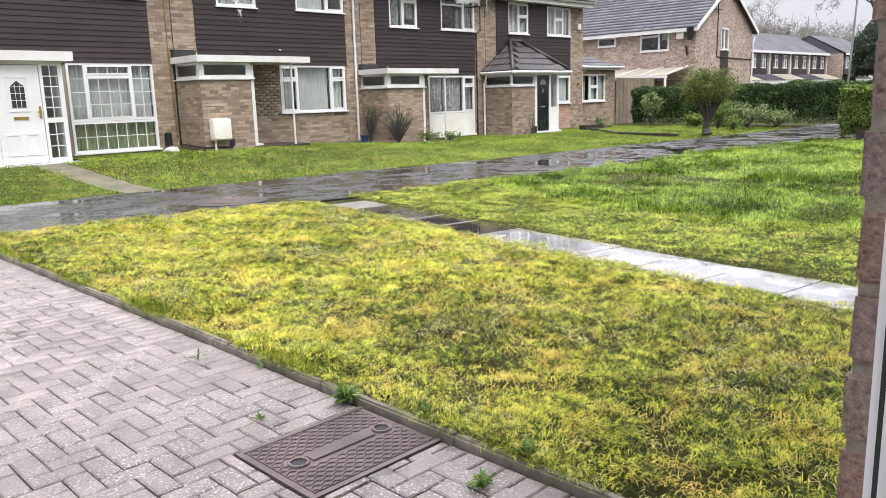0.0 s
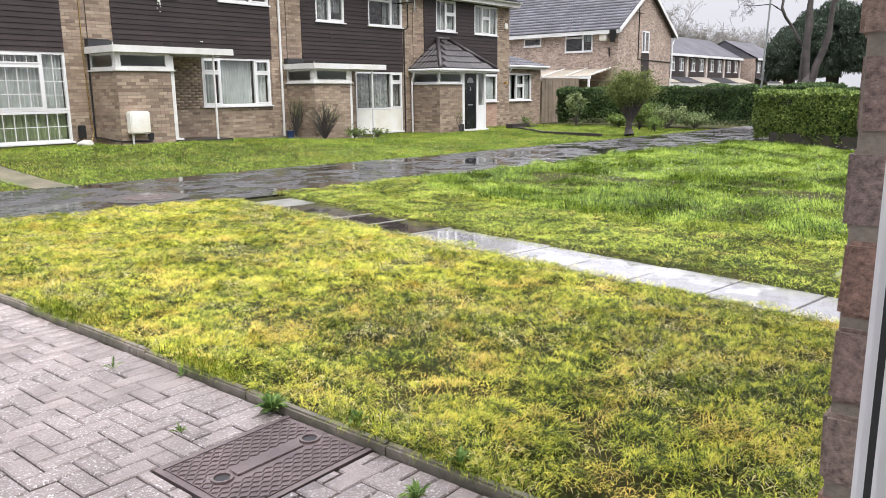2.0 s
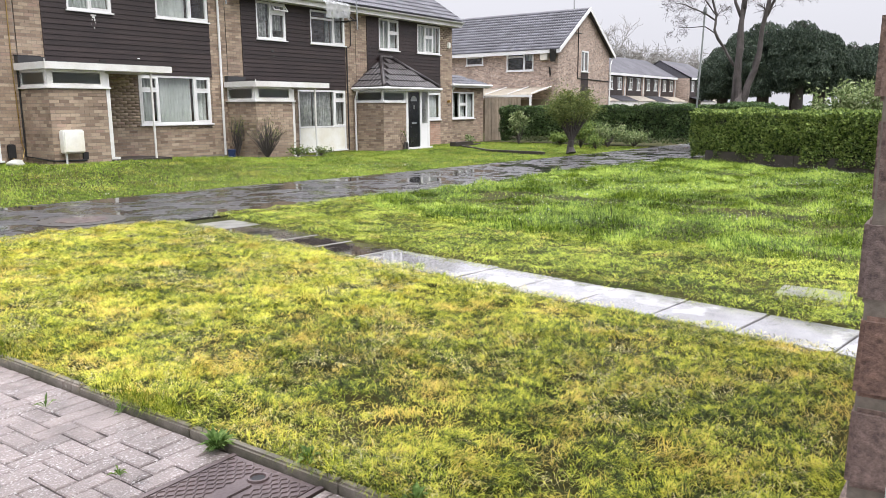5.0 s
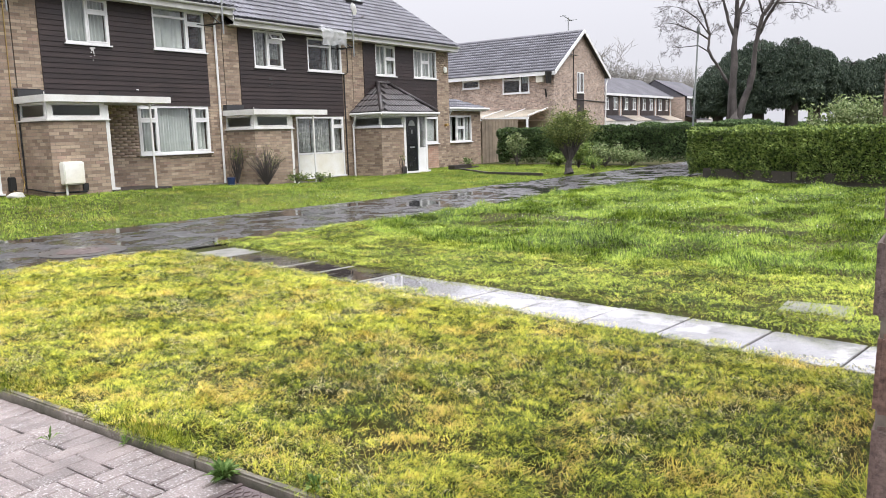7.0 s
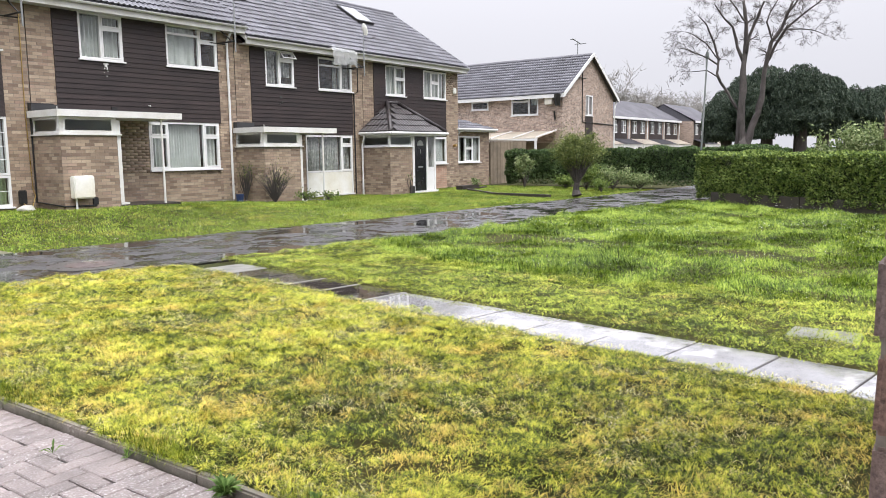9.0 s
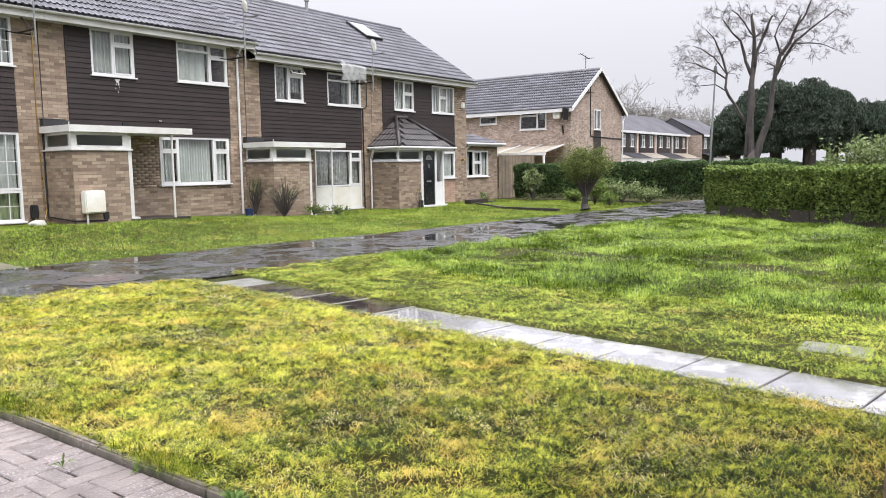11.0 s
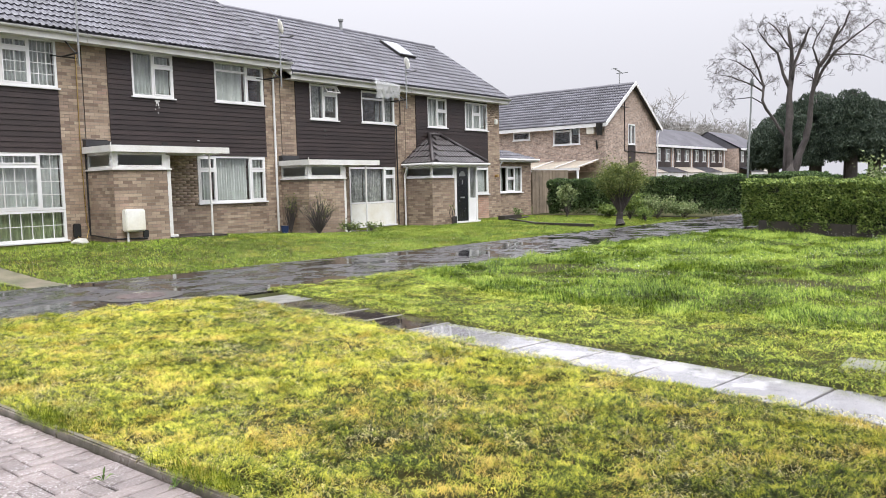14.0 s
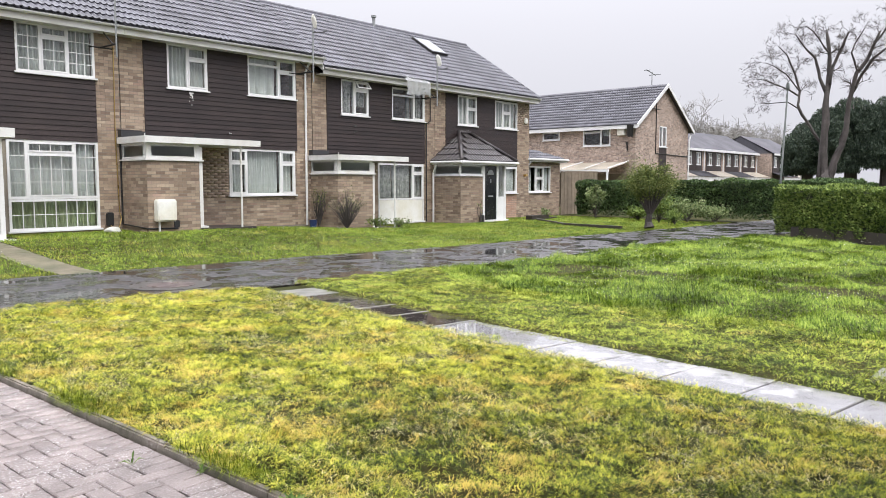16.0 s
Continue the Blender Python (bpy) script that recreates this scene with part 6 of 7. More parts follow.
def conifer(at, height, radius, clear, seed):
    """An evergreen with a clear trunk: overlapping billows of fine hanging sprays round a core coloured dark as inner
    shade.
    """
    rng = np.random.default_rng(seed)
    t = thing("conifer", at, "dark evergreen conifer with drooping sprays and a bare trunk", "tree", "row of conifers")
    x, y, z = at
    part("trunk", tubes(([(x, y, -0.1), (x + 0.1, y, height * 0.5), (x, y, height * 0.9)], [0.30, 0.22, 0.05]), ([(x + 0.7, y + 0.4, -0.1), (x + 0.5, y + 0.3, clear + 1.5)], [0.13, 0.10])), M_BARK, t, smooth=True)
    pts, limb = [], bmesh.new()
    for k in range(int(88 * radius)):
        v = rng.uniform(0, 1)
        zz = clear + 0.35 + (height - clear - 0.55) * v
        prof = radius * (0.80 + 0.22 * math.sin(v * 2.6)) * math.sqrt(max(0.06, 1 - max(0, (v - 0.35) / 0.65) ** 2.4))
        ang, rr = rng.uniform(0, math.tau), prof * rng.uniform(0.72, 1.0)
        c = np.array([x + rr * math.cos(ang), y + rr * math.sin(ang), zz])
        tube(limb, [(x, y, zz + 0.1), tuple((c + np.array([x, y, zz])) / 2 + np.array([0, 0, 0.25])), tuple(c)], [0.05, 0.03, 0.012], 4)
        size = rng.uniform(0.30, 0.55)
        m = int(1300 * size)
        u = rng.normal(0, 1, (m, 3))
        u /= np.linalg.norm(u, axis=1)[:, None]
        u *= (rng.uniform(0.55, 1.0, m) ** 0.5)[:, None] * np.array([size, size, size * 0.8])
        fall = np.hypot(u[:, 0], u[:, 1]) / size
        u[:, 2] -= 0.9 * size * fall ** 2
        pts.append(c + u)
    tagged(part("branchwork", limb, M_BARK, t), kind="stuff")
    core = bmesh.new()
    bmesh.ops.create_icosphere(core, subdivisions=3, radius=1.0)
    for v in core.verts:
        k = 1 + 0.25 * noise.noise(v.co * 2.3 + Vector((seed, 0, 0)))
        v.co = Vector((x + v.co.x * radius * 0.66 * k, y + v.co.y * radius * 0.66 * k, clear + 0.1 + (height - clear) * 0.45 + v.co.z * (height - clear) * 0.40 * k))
    part("inner_shade", core, M_CONIFER_CORE, t)
    leaves("foliage", np.concatenate(pts), 0.04, M_CONIFER, t, droop=1.6, longer=3.4)


for i, (deg, dist, hh, rad, clear) in enumerate([(15.6, 43, 4.5, 1.0, 2.0), (14.5, 44, 5.3, 1.25, 2.1), (13.0, 42, 5.5, 1.3, 2.1), (10.9, 41, 5.4, 1.0, 2.2), (9.5, 43, 5.0, 1.0, 2.1), (7.6, 45, 4.5, 1.1, 2.0), (5.9, 46, 4.6, 1.25, 2.0), (4.0, 48, 4.6, 1.4, 2.0)]):
    conifer(polar(deg, dist), hh, rad, clear, 20 + i)


def shrub(name, at, height, radius, stems, material, leaf, count, label, trunk=False, seed=1, flat=1.0):
    """Stems that spread from one foot, with leaves clustered round their ends."""
    rng = np.random.default_rng(seed)
    s = thing(name, at, label, "shrub")
    base = np.array(at)
    bm = bmesh.new()
    pts = []
    foot = 0.16 * height if trunk else 0.0
    if trunk:
        tube(bm, [tuple(base), tuple(base + [0.03, 0.05, foot * 0.6]), tuple(base + [0, 0, foot + 0.1])], [0.17, 0.11, 0.09], 8)
    for k in range(stems):
        a, e = rng.uniform(0, math.tau), rng.uniform(0, 1)
        long_ = rng.uniform(0.72, 1.12)
        tip = base + np.array([radius * math.cos(a) * math.sqrt(e) * long_, radius * math.sin(a) * math.sqrt(e) * long_, foot + (height - foot) * (0.45 + 0.55 * rng.uniform(0.3, 1) * math.sqrt(1 - 0.6 * e)) * flat * (0.35 + 0.65 * long_)])
        st_ = base + np.array([0, 0, foot])
        mid = (st_ + tip) / 2 + rng.normal(0, 0.05, 3) + np.array([0, 0, 0.08])
        tube(bm, [tuple(st_), tuple(mid), tuple(tip)], [0.025 if trunk else 0.012, 0.014 if trunk else 0.008, 0.004], 4)
        m = count // stems
        c = tip + rng.normal(0, 1, (m, 3)) * radius * np.array([0.20, 0.20, 0.16]) * rng.uniform(0.3, 1.6)
        q = rng.uniform(0.1, 1, m // 2)[:, None]
        pts += [c, mid + (tip - mid) * q + rng.normal(0, 0.07, (m // 2, 3))]
    tagged(part("stem_frame", bm, M_BARK, s), kind="stuff")
    leaves("foliage", np.concatenate(pts), leaf, material, s)
    return s


shrub("round_shrub", (22.42, 12.72, 0.05), 1.98, 0.70, 75, M_OLIVE, 0.03, 12000, "feathery olive-green shrub on a short forked trunk", True, 3)
shrub("pale_shrub", polar(8.4, 26), 2.15, 0.75, 30, M_SHRUB_PALE, 0.06, 1700, "loose pale green shrub behind the hedge", False, 4)
shrub("pale_shrub", polar(6.3, 26.5), 2.2, 0.8, 30, M_SHRUB_PALE, 0.06, 1700, "loose pale green shrub behind the hedge", False, 5)
shrub("garden_shrub", (26.9, 17.2, 0.05), 1.35, 0.32, 16, M_SHRUB_PALE, 0.055, 900, "slender pale shrub before the dark hedge", False, 6)
shrub("garden_shrub", (25.6, 13.9, 0.05), 1.0, 0.5, 20, M_SHRUB, 0.045, 1300, "bushy green border plant", False, 7)
shrub("garden_shrub", (26.4, 13.2, 0.05), 0.85, 0.55, 16, M_SHRUB_PALE, 0.045, 900, "bushy pale border plant", False, 8)
shrub("garden_shrub", (26.6, 15.2, 0.05), 0.5, 0.45, 16, M_SHRUB, 0.05, 1200, "low green border plant", False, 9)
shrub("garden_shrub", (27.2, 12.5, 0.05), 0.55, 0.5, 16, M_SHRUB_PALE, 0.045, 1200, "low pale border plant", False, 10)
shrub("garden_shrub", (24.9, 13.0, 0.05), 0.35, 0.3, 12, M_SHRUB, 0.045, 600, "small green border plant", False, 11)
shrub("garden_shrub", (27.6, 14.4, 0.05), 0.45, 0.4, 12, M_SHRUB, 0.045, 700, "small green border plant", False, 12)
shrub("bare_shrub", (14.95, 18.5, 0.12), 1.15, 0.55, 90, M_OLIVE, 0.02, 420, "twiggy half-bare shrub beside the porch", False, 13)
shrub("bare_shrub", (14.62, 19.35, 0.15), 1.25, 0.26, 40, M_OLIVE, 0.024, 170, "thin dark climber in the corner by the porch", False, 17)
shrub("weed_clump", (16.1, 18.5, 0.1), 0.25, 0.35, 14, M_SHRUB, 0.035, 260, "low green weeds at the porch wall", False, 14)
shrub("weed_clump", (17.0, 18.4, 0.1), 0.18, 0.35, 12, M_SHRUB, 0.035, 200, "low green weeds at the porch wall", False, 15)
shrub("weed_clump", (21.35, 18.6, 0.05), 0.95, 0.14, 6, M_SHRUB, 0.03, 24, "thin dead climber on the porch wall", False, 16)
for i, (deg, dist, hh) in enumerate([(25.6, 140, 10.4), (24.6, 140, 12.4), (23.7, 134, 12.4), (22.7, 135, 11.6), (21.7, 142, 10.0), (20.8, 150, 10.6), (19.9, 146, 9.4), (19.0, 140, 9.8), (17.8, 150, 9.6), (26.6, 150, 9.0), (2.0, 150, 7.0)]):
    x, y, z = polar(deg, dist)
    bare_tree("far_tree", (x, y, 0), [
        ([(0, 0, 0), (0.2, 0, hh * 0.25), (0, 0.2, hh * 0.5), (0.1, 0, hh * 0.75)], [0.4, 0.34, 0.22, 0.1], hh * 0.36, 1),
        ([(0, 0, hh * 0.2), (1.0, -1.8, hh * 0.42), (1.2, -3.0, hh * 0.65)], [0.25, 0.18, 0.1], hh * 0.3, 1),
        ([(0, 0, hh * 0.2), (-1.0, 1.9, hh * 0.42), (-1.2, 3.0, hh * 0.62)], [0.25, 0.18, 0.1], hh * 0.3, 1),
    ], "bare tree beyond the houses, coloured pale for haze", M_FAR_TWIG, M_FAR_TWIG, 40 + i, depth=4, kids=(4, 5), min_r=0.032)


# ---- low timber edging by the end house ----
edge = thing("timber_edging", (22.5, 15.2, 0), "low dark wet timber edging of a small lawn", "edging")
for k, (a, b) in enumerate([((24.3, 18.2), (22.1, 15.6)), ((22.1, 15.6), (21.7, 13.3)), ((24.3, 18.2), (26.2, 18.6))]):
    va, vb = Vector((*a, 0)), Vector((*b, 0))
    bm = boxes((0, (vb - va).length, -0.06, 0.06, -0.1, 0.11), bevel=0.012)
    bm.transform(Matrix.Translation(va) @ Matrix.Rotation(math.atan2(vb.y - va.y, vb.x - va.x), 4, "Z"))
    part("sleeper", bm, M_SLEEPER, edge)
planter = thing("trough_planter", (24.6, 18.5, 0.05), "dark low planter with a small yellow-green plant", "planter")
part("trough", boxes((24.1, 25.3, 18.3, 18.6, 0.0, 0.22), bevel=0.015), M_SLEEPER, planter)
leaves("foliage", np.array([25.2, 18.45, 0.32]) + RNG.normal(0, 0.08, (150, 3)), 0.06, M_SHRUB_PALE, planter)


# ---- the house with the window that the camera looks out of ----
WY, JX = 1.937, 0.744
own = tagged(part("wall_front", boxes(*[(a, b, 1.70, WY - 0.004, c, d) for a, b, c, d in cells(-3.0, 5.0, -0.2, 5.0, [(-1.3, JX + 0.003, 0.85, 2.2)])]), M_MORTAR), "brick front wall of the house around the window", "wall", kind="structure")
zj = 1.217 + 0.005
for k in range(-16, 20):
    z = zj + 0.075 * k
    short = k % 2 == 0
    x = JX + random.uniform(-0.003, 0.004)
    if not 0.86 < z < 2.14:
        continue
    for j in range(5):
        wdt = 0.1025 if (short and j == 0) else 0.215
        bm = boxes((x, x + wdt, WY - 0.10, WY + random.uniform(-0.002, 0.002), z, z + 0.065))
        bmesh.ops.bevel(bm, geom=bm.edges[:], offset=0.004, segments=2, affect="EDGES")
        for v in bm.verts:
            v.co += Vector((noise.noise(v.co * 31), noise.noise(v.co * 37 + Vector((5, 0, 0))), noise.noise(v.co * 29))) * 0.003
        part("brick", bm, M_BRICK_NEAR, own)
        x += wdt + 0.010
tagged(part("wall_room", boxes((-3.0, -2.8, -3.0, 1.70, 0, 2.5), (2.8, 3.0, -3.0, 1.70, 0, 2.5), (-3.0, 3.0, -3.2, -3.0, 0, 2.5)), M_ROOM), "plain plastered room walls", "wall", kind="structure")
tagged(part("ceiling", boxes((-3.0, 3.0, -3.2, 1.70, 2.5, 2.6)), M_ROOM), "plain white ceiling", "ceiling", kind="structure")
tagged(part("floor", boxes((-2.8, 2.8, -3.0, 1.70, 0.0, 0.12)), M_WOOD), "plain wooden floor", "floor", kind="structure")
win = tagged(part("window_1", boxes((0.699, JX + 0.003, 1.80, 1.904, 0.856, 2.19), (-1.295, -1.24, 1.80, 1.904, 0.856, 2.19), (-1.24, 0.699, 1.80, 1.904, 0.856, 0.91), (-1.24, 0.699, 1.80, 1.904, 2.13, 2.19), bevel=0.004), M_UPVC), "white plastic frame of an open window in the brick opening", "window", kind="structure")
part("gasket", boxes((0.684, 0.6985, 1.8865, 1.8925, 0.912, 2.128)), M_RUBBER, win, "black rubber glazing gasket")
part("glazing_bead", boxes((0.672, 0.6985, 1.815, 1.886, 0.912, 2.128), bevel=0.003), M_UPVC, win)


# ---- driveway, edging and cover ----
drive = tagged(part("driveway", boxes((-5.0, 2.078, 1.95, 11.6, -0.12, -0.014)), M_JOINT), "block-paved driveway of wet grey-pink blocks", "driveway", kind="structure")
pv = boxes((-0.0970, 0.0970, -0.0470, 0.0470, -0.05, 0.0))
bmesh.ops.bevel(pv, geom=[e for e in pv.edges if all(v.co.z > -0.001 for v in e.verts)], offset=0.006, segments=1, affect="EDGES")
paver_me = bpy.data.meshes.new("paving_block")
pv.to_mesh(paver_me)
pv.free()
paver_me.materials.append(M_PAVER)
CX0, CX1, CY0, CY1 = 1.45, 2.07, 3.87, 4.355
spots = []
# border of two rows along the edging, then herringbone at 90 degrees
for i in range(96):
    y = 1.99 + i * 0.1
    spots.append((1.974, y + 0.05, 0))
for i in range(-46, 19):
    for j in range(20, 115):
        k = (i - j) % 4
        if k == 0 and i < 18:
            spots.append((0.1 * i + 0.165, 0.1 * j + 0.05, 0))
        elif k == 3:
            spots.append((0.1 * i + 0.115, 0.1 * j + 0.1, 90))
spots = sorted({(round(x, 3), round(y, 3), t) for x, y, t in spots}, key=lambda s: (s[0] - 1.4) ** 2 + (s[1] - 4.4) ** 2)
GAP = 0.034


def trimmed(x, y, t):
    """The block as centre and half sizes, cut back where it would meet the inspection cover."""
    hx_, hy_ = (0.0975, 0.0475) if t == 0 else (0.0475, 0.0975)
    a, b, c, d = x - hx_, x + hx_, y - hy_, y + hy_
    if b < CX0 - GAP or a > CX1 + GAP or d < CY0 - GAP or c > CY1 + GAP:
        return (a, b, c, d)
    best = max([(a, min(b, CX0 - GAP), c, d), (max(a, CX1 + GAP), b, c, d), (a, b, c, min(d, CY0 - GAP)), (a, b, max(c, CY1 + GAP), d)], key=lambda r: min(r[1] - r[0], r[3] - r[2]))
    return best if min(best[1] - best[0], best[3] - best[2]) > 0.02 else None


mats = []
for x, y, t in spots:
    r = trimmed(x, y, t)
    if r is None:
        continue
    w_, d_ = (r[1] - r[0]) / 0.195, (r[3] - r[2]) / 0.095
    if t == 90:
        w_, d_ = (r[3] - r[2]) / 0.195, (r[1] - r[0]) / 0.095
    mats.append(pose((r[0] + r[1]) / 2, (r[2] + r[3]) / 2, random.uniform(-0.003, 0.003), random.uniform(-0.7, 0.7), random.uniform(-0.7, 0.7), t + random.uniform(-0.6, 0.6)) @ Matrix.Diagonal((w_, d_, 1, 1)))
for m_ in mats[:300]:
    o = adopt(new("paving_block", paver_me), drive)
    o.matrix_basis = m_
pvv = np.array([v.co for v in paver_me.vertices])
pff = [tuple(p.vertices) for p in paver_me.polygons]
quads = [f for f in pff if len(f) == 4]
rest_v = np.stack([pvv @ np.array(m_.to_3x3()).T + np.array(m_.translation) for m_ in mats[300:]])
tagged(raw_mesh("paving_blocks", rest_v, quads, 4, M_PAVER, drive), kind="stuff")

kerb = thing("lawn_edging", (2.1, 6.0, 0), "mossy concrete edging strip between driveway and lawn", "edging")
for i in range(10):
    y = 1.96 + i * 0.915
    bm = boxes((2.084, 2.130, y, y + 0.908, -0.15, 0.038))
    bmesh.ops.bevel(bm, geom=[e for e in bm.edges if all(v.co.z > 0.037 for v in e.verts)], offset=0.010, segments=2, affect="EDGES")
    bm.transform(Matrix.Translation((random.uniform(-0.006, 0.006), 0, random.uniform(-0.006, 0.006))))
    part("edging_stone", bm, M_KERB, kerb)

cover = thing("inspection_cover", ((CX0 + CX1) / 2, (CY0 + CY1) / 2, 0), "wet brown iron inspection cover with a raised lattice", "manhole cover")
part("surround", boxes((CX0 - 0.025, CX1 + 0.003, CY0 - 0.025, CY0, -0.05, 0.004), (CX0 - 0.025, CX1 + 0.003, CY1, CY1 + 0.025, -0.05, 0.004), (CX0 - 0.025, CX0, CY0, CY1, -0.05, 0.004)), M_IRON, cover)
part("plate", boxes((CX0 + 0.004, CX1 - 0.004, CY0 + 0.004, CY1 - 0.004, -0.03, 0.004), bevel=0.004), M_IRON, cover)
part("centre_bar", boxes((1.60, 1.92, 4.082, 4.142, 0.0, 0.0105), bevel=0.003), M_IRON, cover)
for kx in (1.55, 1.975):
    bm = bmesh.new()
    r0 = [bm.verts.new((kx + 0.045 * math.cos(a), 4.112 + 0.045 * math.sin(a), 0.004)) for a in np.linspace(0, math.tau, 21)[:-1]]
    r1 = [bm.verts.new((kx + 0.042 * math.cos(a), 4.112 + 0.042 * math.sin(a), 0.013)) for a in np.linspace(0, math.tau, 21)[:-1]]
    r2 = [bm.verts.new((kx + 0.032 * math.cos(a), 4.112 + 0.032 * math.sin(a), 0.013)) for a in np.linspace(0, math.tau, 21)[:-1]]
    r3 = [bm.verts.new((kx + 0.030 * math.cos(a), 4.112 + 0.030 * math.sin(a), 0.005)) for a in np.linspace(0, math.tau, 21)[:-1]]
    for a, b in ((r0, r1), (r1, r2), (r2, r3)):
        for k in range(20):
            bm.faces.new((a[k], a[(k + 1) % 20], b[(k + 1) % 20], b[k]))
    bm.faces.new(r3)
    ring_ = part("key_hole", bm, M_IRON, cover)
    # black disc laid in as the shade down the hole
    part("key_hole_shade", tubes(([(kx, 4.112, 0.0035), (kx, 4.112, 0.0062)], 0.0285), sides=18), M_RUBBER, ring_)
lat = bmesh.new()
for gi in range(24):
    for gj in range(18):
        x, y = CX0 + 0.022 + gi * 0.0242, CY0 + 0.018 + gj * 0.0262
        if 1.585 < x < 1.935 and 4.067 < y < 4.157 or min(math.hypot(x - 1.55, y - 4.112), math.hypot(x - 1.975, y - 4.112)) < 0.055:
            continue
        tn = Matrix.Translation((x, y, 0)) @ Matrix.Rotation(radians(35 if (gi + gj) % 2 else -35), 4, "Z")
        q = [lat.verts.new(tn @ Vector(c)) for c in ((-0.014, -0.0035, 0.004), (0.014, -0.0035, 0.004), (0.014, 0.0035, 0.004), (-0.014, 0.0035, 0.004), (-0.010, -0.0015, 0.0088), (0.010, -0.0015, 0.0088), (0.010, 0.0015, 0.0088), (-0.010, 0.0015, 0.0088))]
        for s in ((4, 5, 6, 7), (0, 1, 5, 4), (1, 2, 6, 5), (2, 3, 7, 6), (3, 0, 4, 7)):
            lat.faces.new([q[i] for i in s])
part("lattice", lat, M_IRON, cover)

ironlid = thing("path_cover", (5.6, 11.75, 0), "round worn concrete and iron cover sunk in the footpath", "manhole cover")
part("ring", tubes(([(5.6, 11.75, -0.02), (5.6, 11.75, 0.016)], 0.55), sides=28), wet_mat("worn_cover", (0.085, 0.08, 0.075), (0.055, 0.05, 0.048), 2.0, 0.75, 0.35), ironlid)
part("lid", tubes(([(5.6, 11.75, 0.0), (5.6, 11.75, 0.02)], 0.33), sides=24), M_IRON, ironlid)
gully = thing("sunken_slab", (6.45, 3.05, 0), "small sunken concrete slab in the grass", "paving slab")
part("slab", boxes((6.22, 6.62, 2.62, 3.12, -0.05, 0.03), bevel=0.01), M_DRYSLAB, gully)


# ---- grass ----
def scatter(n, x0, x1, y0, y1, keep):
    p = np.stack([RNG.uniform(x0, x1, n), RNG.uniform(y0, y1, n)], 1)
    return p[keep(p[:, 0], p[:, 1])]


def lump(p, f, s):
    return np.array([noise.noise(Vector((x * f, y * f, s))) for x, y in p])


THIN_PATCHES = [(10.9, 4.5, 0.5, 0.75), (11.4, 8.0, 0.4, 1.4)]


def long_from(y):
    return np.interp(y, [-4, 2.8, 4.2, 5.4, 7.0, 8.8, 10.5], [7.1, 7.4, 7.8, 7.6, 7.8, 8.4, 9.7])


def sway(p, f, s):
    """The way the blades lie, drifting over the ground."""
    return 2.6 * math.pi * lump(p, f, s)


def slab_fray(y, s):
    """How far the turf creeps over the edge of the slabs at y."""
    return np.array([max(0.0, noise.noise(Vector((v * 1.7, s, 0))) + 0.5 * noise.noise(Vector((v * 6.0, s, 4)))) for v in y]) * 0.22


lawn_a = lambda x, y: (x > 2.12) & (x < slab_x(y) + 0.02) & (y < near_edge(x) + 0.04)
p = scatter(720000, 2.1, 6.6, 1.97, 11.3, lawn_a)
thin = lump(p, 8.0, 6.5) + 0.6 * lump(p, 2.2, 6.0)
p = p[thin + RNG.uniform(-0.5, 0.5, len(p)) > -0.31]
hump = lump(p, 8.5, 2.5)
hgt = 0.050 * (1 + 0.4 * lump(p, 1.6, 2.0) + 0.8 * hump)
blades("mown_lawn", p, -0.012 + 0.016 * hump + 0.045 * np.clip((slab_x(p[:, 1]) - p[:, 0]) / 0.4, 0.0, 1), np.clip(hgt, 0.012, 0.11), 0.0021, 1.7, M_GRASS_CUT, "freshly mown patchy lawn, green and straw yellow", least=0.45, toward=sway(p, 1.8, 21.0), stray=1.3)
p = scatter(60000, 2.1, 6.6, 1.97, 11.3, lawn_a)
p = p[lump(p, 0.9, 8.0) + 0.5 * lump(p, 3.1, 4.0) > 0.16]
blades("grass_clippings", p, np.full(len(p), 0.035), np.full(len(p), 0.06), 0.0028, 1.57, M_CLIPPING, "dark matted grass cuttings lying on the lawn", "grass cuttings", least=0.75)
p = scatter(60000, 2.12, 6.6, 2.3, 11.3, lawn_a)
p = p[lump(p, 1.2, 18.0) + 0.6 * lump(p, 5.0, 14.0) + RNG.uniform(-0.3, 0.3, len(p)) > 0.0]
blades("straw_clippings", p, 0.026 + RNG.uniform(0, 0.02, len(p)), np.full(len(p), 0.065), 0.0016, 1.75, M_STRAW, "pale straw cuttings strewn over the lawn", "grass cuttings", least=0.75)
# tufts hanging over the edging
p = scatter(22000, 2.09, 2.22, 2.3, 10.6, lambda x, y: (x > 2.09))
p = p[lump(p, 1.3, 3.0) + RNG.uniform(-0.25, 0.25, len(p)) > 0.10]
blades("edge_tufts", p, np.full(len(p), 0.03), 0.058 * (1 + 0.6 * lump(p, 2.5, 7.0)), 0.0019, 1.75, M_GRASS_MID, "uncut grass tufts along the edging", toward=np.full(len(p), 3.9), stray=1.0)
lawn_b = lambda x, y: (x > slab_x(y) + 0.56) & (y < near_edge(x) + 0.04)
p = scatter(330000, 5.4, 11.0, -0.5, 10.7, lambda x, y: lawn_b(x, y) & (x < long_from(y) + 0.3))
inset = p[:, 0] - slab_x(p[:, 1]) - 0.60 + slab_fray(p[:, 1], 2.0)
on_slab = (p[:, 0] > 6.24) & (p[:, 0] < 6.60) & (p[:, 1] > 2.64) & (p[:, 1] < 3.10) & (RNG.uniform(0, 1, len(p)) < 0.62)
p, inset = p[(inset > 0) & ~on_slab], inset[(inset > 0) & ~on_slab]
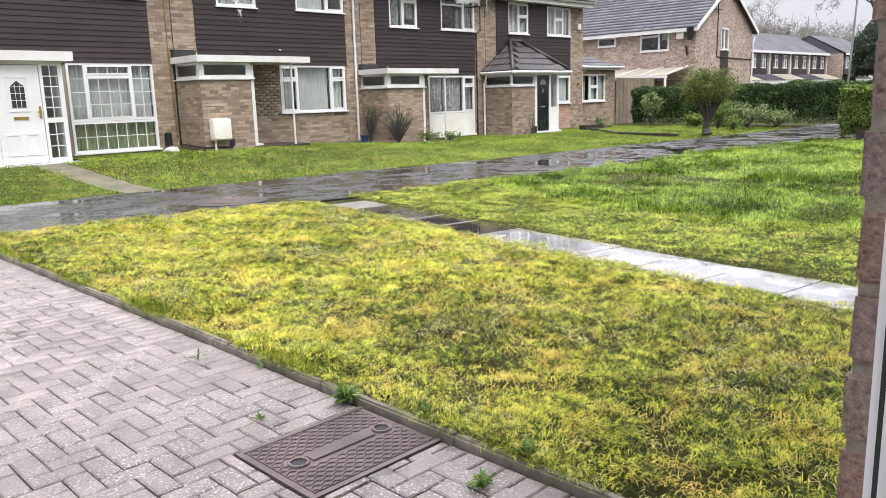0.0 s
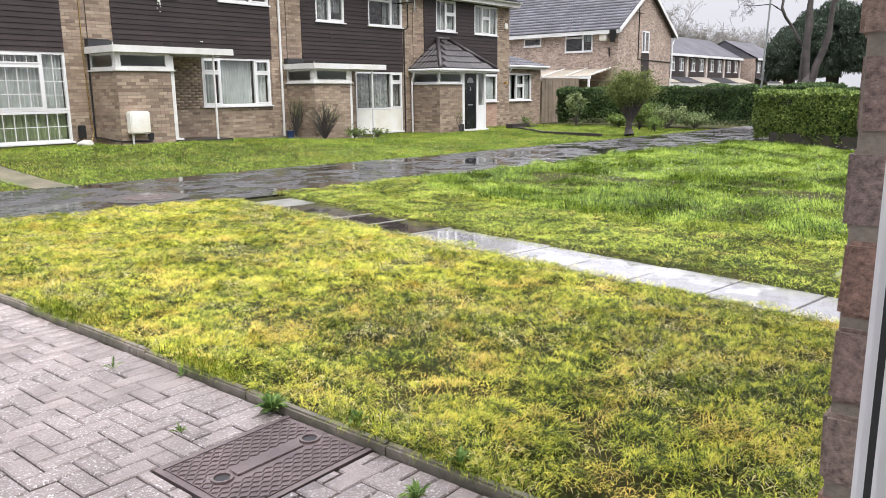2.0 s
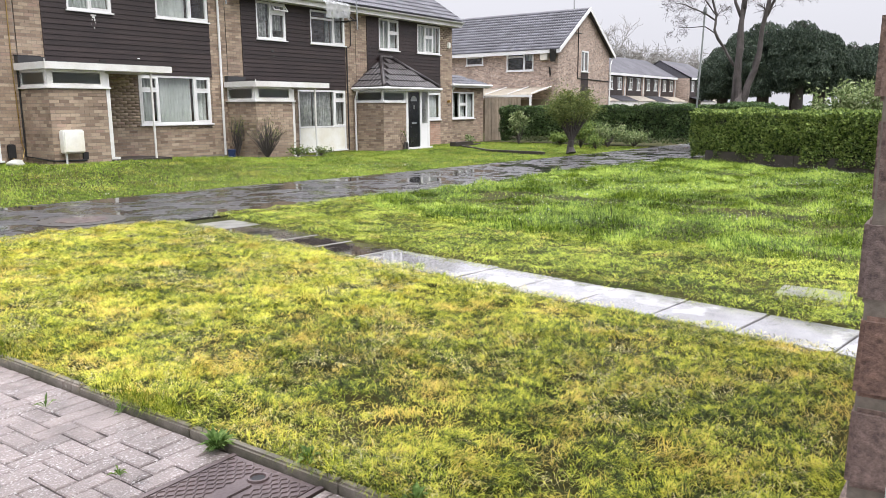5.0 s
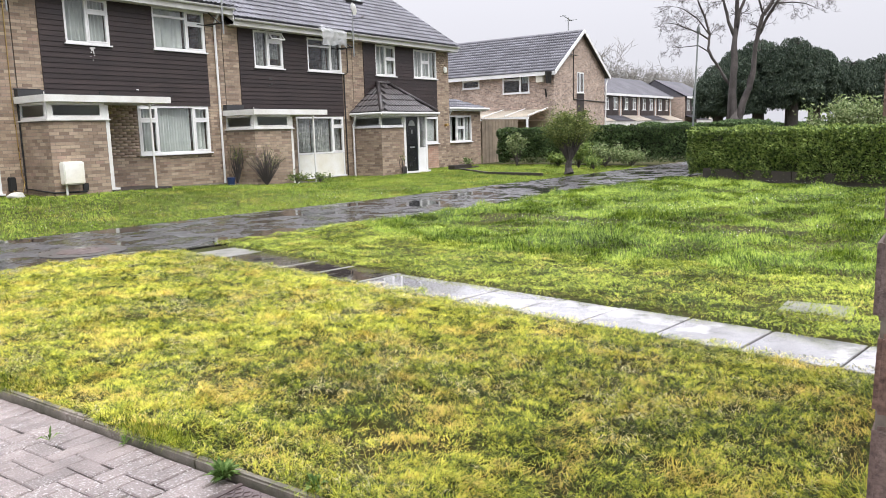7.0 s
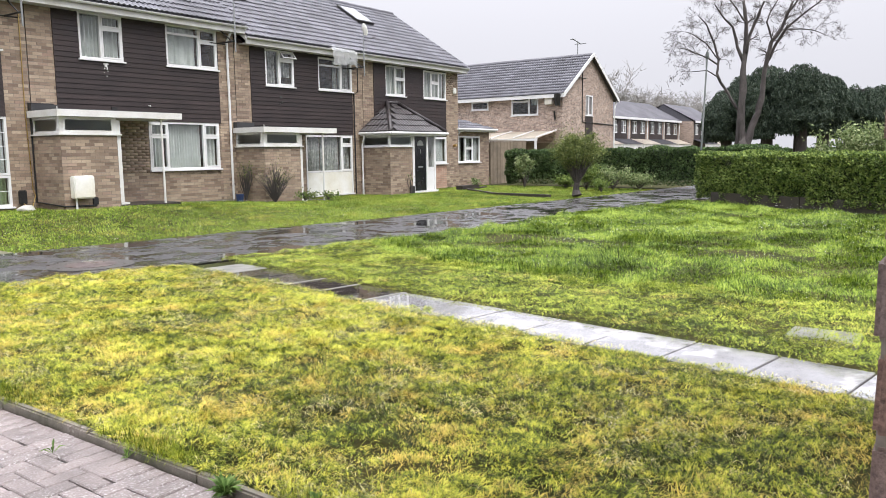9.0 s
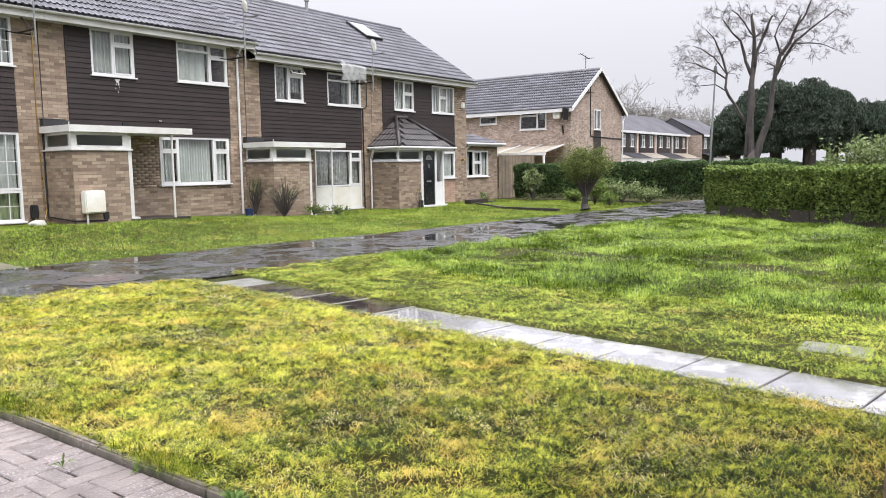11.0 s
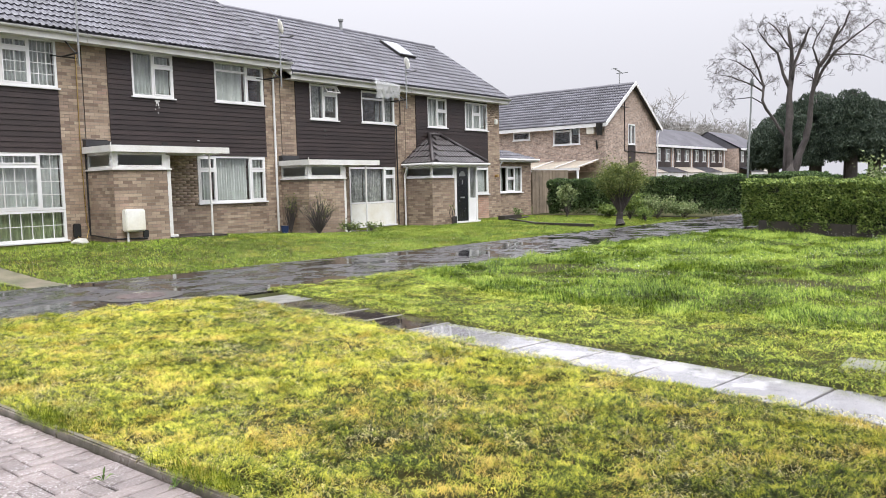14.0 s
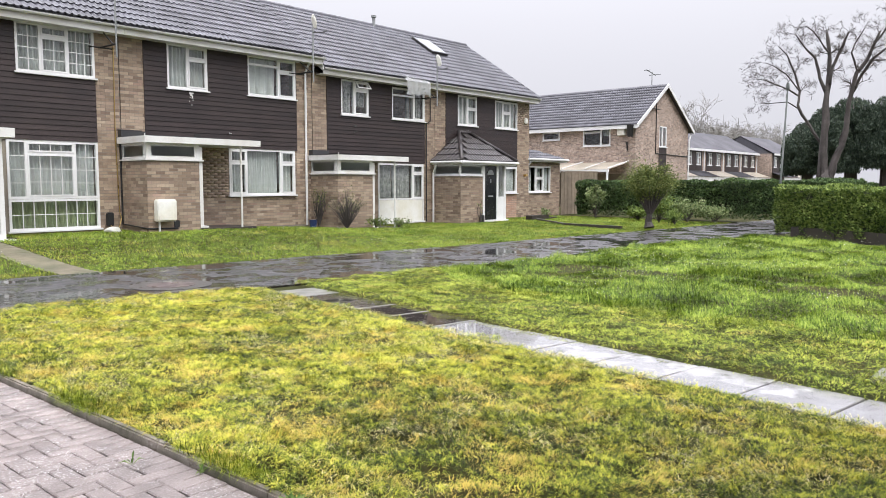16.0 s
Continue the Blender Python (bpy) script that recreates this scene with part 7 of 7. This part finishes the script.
hump = lump(p, 6.0, 3.5)
blades("strimmed_lawn", p, 0.012 * hump + 0.035 * np.clip(inset / 0.06, 0.0, 1), 0.042 * (1 + 0.5 * lump(p, 1.4, 5.0) + 0.6 * hump), 0.0031, 1.65, M_GRASS_MID, "short strimmed strip of lawn beside the slabs", least=0.45, toward=sway(p, 1.2, 23.0), stray=1.2)
# turf that creeps over the lawn side of the slabs
p = scatter(60000, 5.0, 6.7, -0.5, 10.0, lambda x, y: (x > slab_x(y) - 0.04) & (x < slab_x(y) + 0.20))
p = p[p[:, 0] < slab_x(p[:, 1]) + slab_fray(p[:, 1], 9.0)]
blades("slab_tufts", p, np.full(len(p), 0.008), np.full(len(p), 0.045), 0.0026, 1.6, M_GRASS_MID, "turf creeping over the edge of the slabs", least=0.4)
hx = lambda x, y: x < 22.3 - 0.62 * (9.0 - y) - 0.3
p = scatter(400000, 7.2, 22, -1.0, 10.6, lambda x, y: lawn_b(x, y) & (x > long_from(y)) & hx(x, y))
# soil shows in a flattened patch, and in a strip bared as a tussock's shade
for hx0, hy0, rx_, ry_ in THIN_PATCHES:
    d2 = ((p[:, 0] - hx0) / rx_) ** 2 + ((p[:, 1] - hy0) / ry_) ** 2
    p = p[(d2 > 1 + 0.8 * lump(p, 2.0, 31.0)) | (RNG.uniform(0, 1, len(p)) < 0.12)]
hummock, tuss = lump(p, 0.55, 1.0), lump(p, 1.6, 9.0)
edge_h = np.clip(1.2 - (p[:, 0] - long_from(p[:, 1])) / 1.3, 0.0, 1.0)
tall = 0.060 * (1 + 0.8 * hummock + 0.9 * tuss) + 0.045 * edge_h * (lump(p, 0.8, 6.0) > -0.1) + 0.05 * np.clip(tuss * 3 - 0.4, 0, 1)
blades("long_lawn", p, 0.03 * tuss - 0.01, np.clip(tall, 0.02, 0.24), 0.0042, 1.6, M_GRASS_LONG, "long lush green grass", toward=sway(p, 0.8, 27.0), stray=0.7)
porches = [(4.2, 6.2, 18.7), (8.95, 12.1, 18.7), (14.8, 17.7, 18.7), (20.3, 23.1, 18.68)]


def lawn_c(x, y):
    ok = (y > far_edge(x) - 0.03) & (y < 19.97) & (x < 27.9)
    for a, b, c in porches:
        ok &= ~((x > a) & (x < b) & (y > c))
    return ok & ~((x > 5.16) & (x < 5.70) & (y < 18.7))


p = scatter(290000, -2.0, 28, 12.2, 20, lawn_c)
blades("front_lawn", p, ground_z(p[:, 0], p[:, 1]) - 0.01, 0.046 * (1 + 0.4 * lump(p, 0.7, 3.0)), 0.0052, 1.35, M_GRASS_FRONT, "bright green front lawns before the terrace", toward=sway(p, 0.9, 29.0), stray=1.6)


def daisies(name, p, z, size, label):
    n = len(p)
    a = np.linspace(0, math.tau, 7)[:-1]
    ring6 = np.stack([np.cos(a), np.sin(a), np.zeros(6)], 1)
    c = np.stack([p[:, 0], p[:, 1], z], 1)
    tilt = RNG.normal(0, 0.4, (n, 2))
    v = c[:, None, :] + ring6[None] * (size * RNG.uniform(0.7, 1.3, n))[:, None, None]
    v[:, :, 2] += (ring6[None, :, :2] * tilt[:, None, :]).sum(2) * size
    tagged(raw_mesh(name, v, [(0, 1, 2), (0, 2, 3), (0, 3, 4), (0, 4, 5)], 3, M_PETAL), label, "daisies", kind="stuff")


p = scatter(9000, 7.4, 22, -1.0, 10.4, lambda x, y: lawn_b(x, y) & (x > long_from(y)) & hx(x, y))
p = p[lump(p, 0.5, 11.0) + 0.4 * lump(p, 2.0, 12.0) > 0.12]
daisies("daisies", p, RNG.uniform(0.07, 0.15, len(p)), 0.005, "scattered small white daisies in the long grass")
p = scatter(3200, -2.0, 16, 13.5, 19.9, lawn_c)
p = p[lump(p, 0.6, 15.0) > -0.05]
daisies("daisies", p, ground_z(p[:, 0], p[:, 1]) + RNG.uniform(0.03, 0.07, len(p)), 0.005, "small white daisies in the front lawns")


def weed(at, n, size, seed, label, wide=0.07):
    rng = np.random.default_rng(seed)
    w = thing("weed", at, label, "weed")
    bm = bmesh.new()
    for k in range(n):
        a, t = rng.uniform(0, math.tau), rng.uniform(0.4, 1.2)
        d = Vector((math.cos(a) * math.sin(t), math.sin(a) * math.sin(t), math.cos(t)))
        s = d.cross(Vector((0, 0, 1))).normalized()
        ln = size * rng.uniform(0.6, 1.3)
        p0 = Vector(at)
        mid = p0 + d * ln * 0.55 + Vector((0, 0, 0.01))
        tip = p0 + d * ln - Vector((0, 0, 0.25 * ln * math.sin(t)))
        q = [bm.verts.new(c) for c in (p0, mid - s * ln * wide, mid + Vector((0, 0, -0.006)), mid + s * ln * wide, tip)]
        for f in ((0, 1, 2), (0, 2, 3), (1, 4, 2), (2, 4, 3)):
            bm.faces.new([q[i] for i in f])
    part("leaves", bm, M_WEED, w)


weed((2.06, 4.47, 0.0), 90, 0.10, 1, "leafy green weed growing at the concrete edging")
weed((2.17, 4.02, 0.03), 12, 0.075, 2, "broad-leaved dock weed in the lawn edge", 0.16)
weed((2.14, 3.45, 0.03), 10, 0.075, 3, "broad-leaved dock weed in the lawn edge", 0.16)
weed((1.90, 3.45, 0.0), 40, 0.07, 4, "small grassy weed between paving blocks")
weed((1.68, 4.6, 0.0), 16, 0.05, 5, "tiny weed between paving blocks")
weed((1.88, 5.56, 0.005), 6, 0.07, 6, "yellow-green leaf sprig on the driveway")
weed((2.06, 5.2, 0.0), 14, 0.05, 7, "tiny weed between paving blocks")
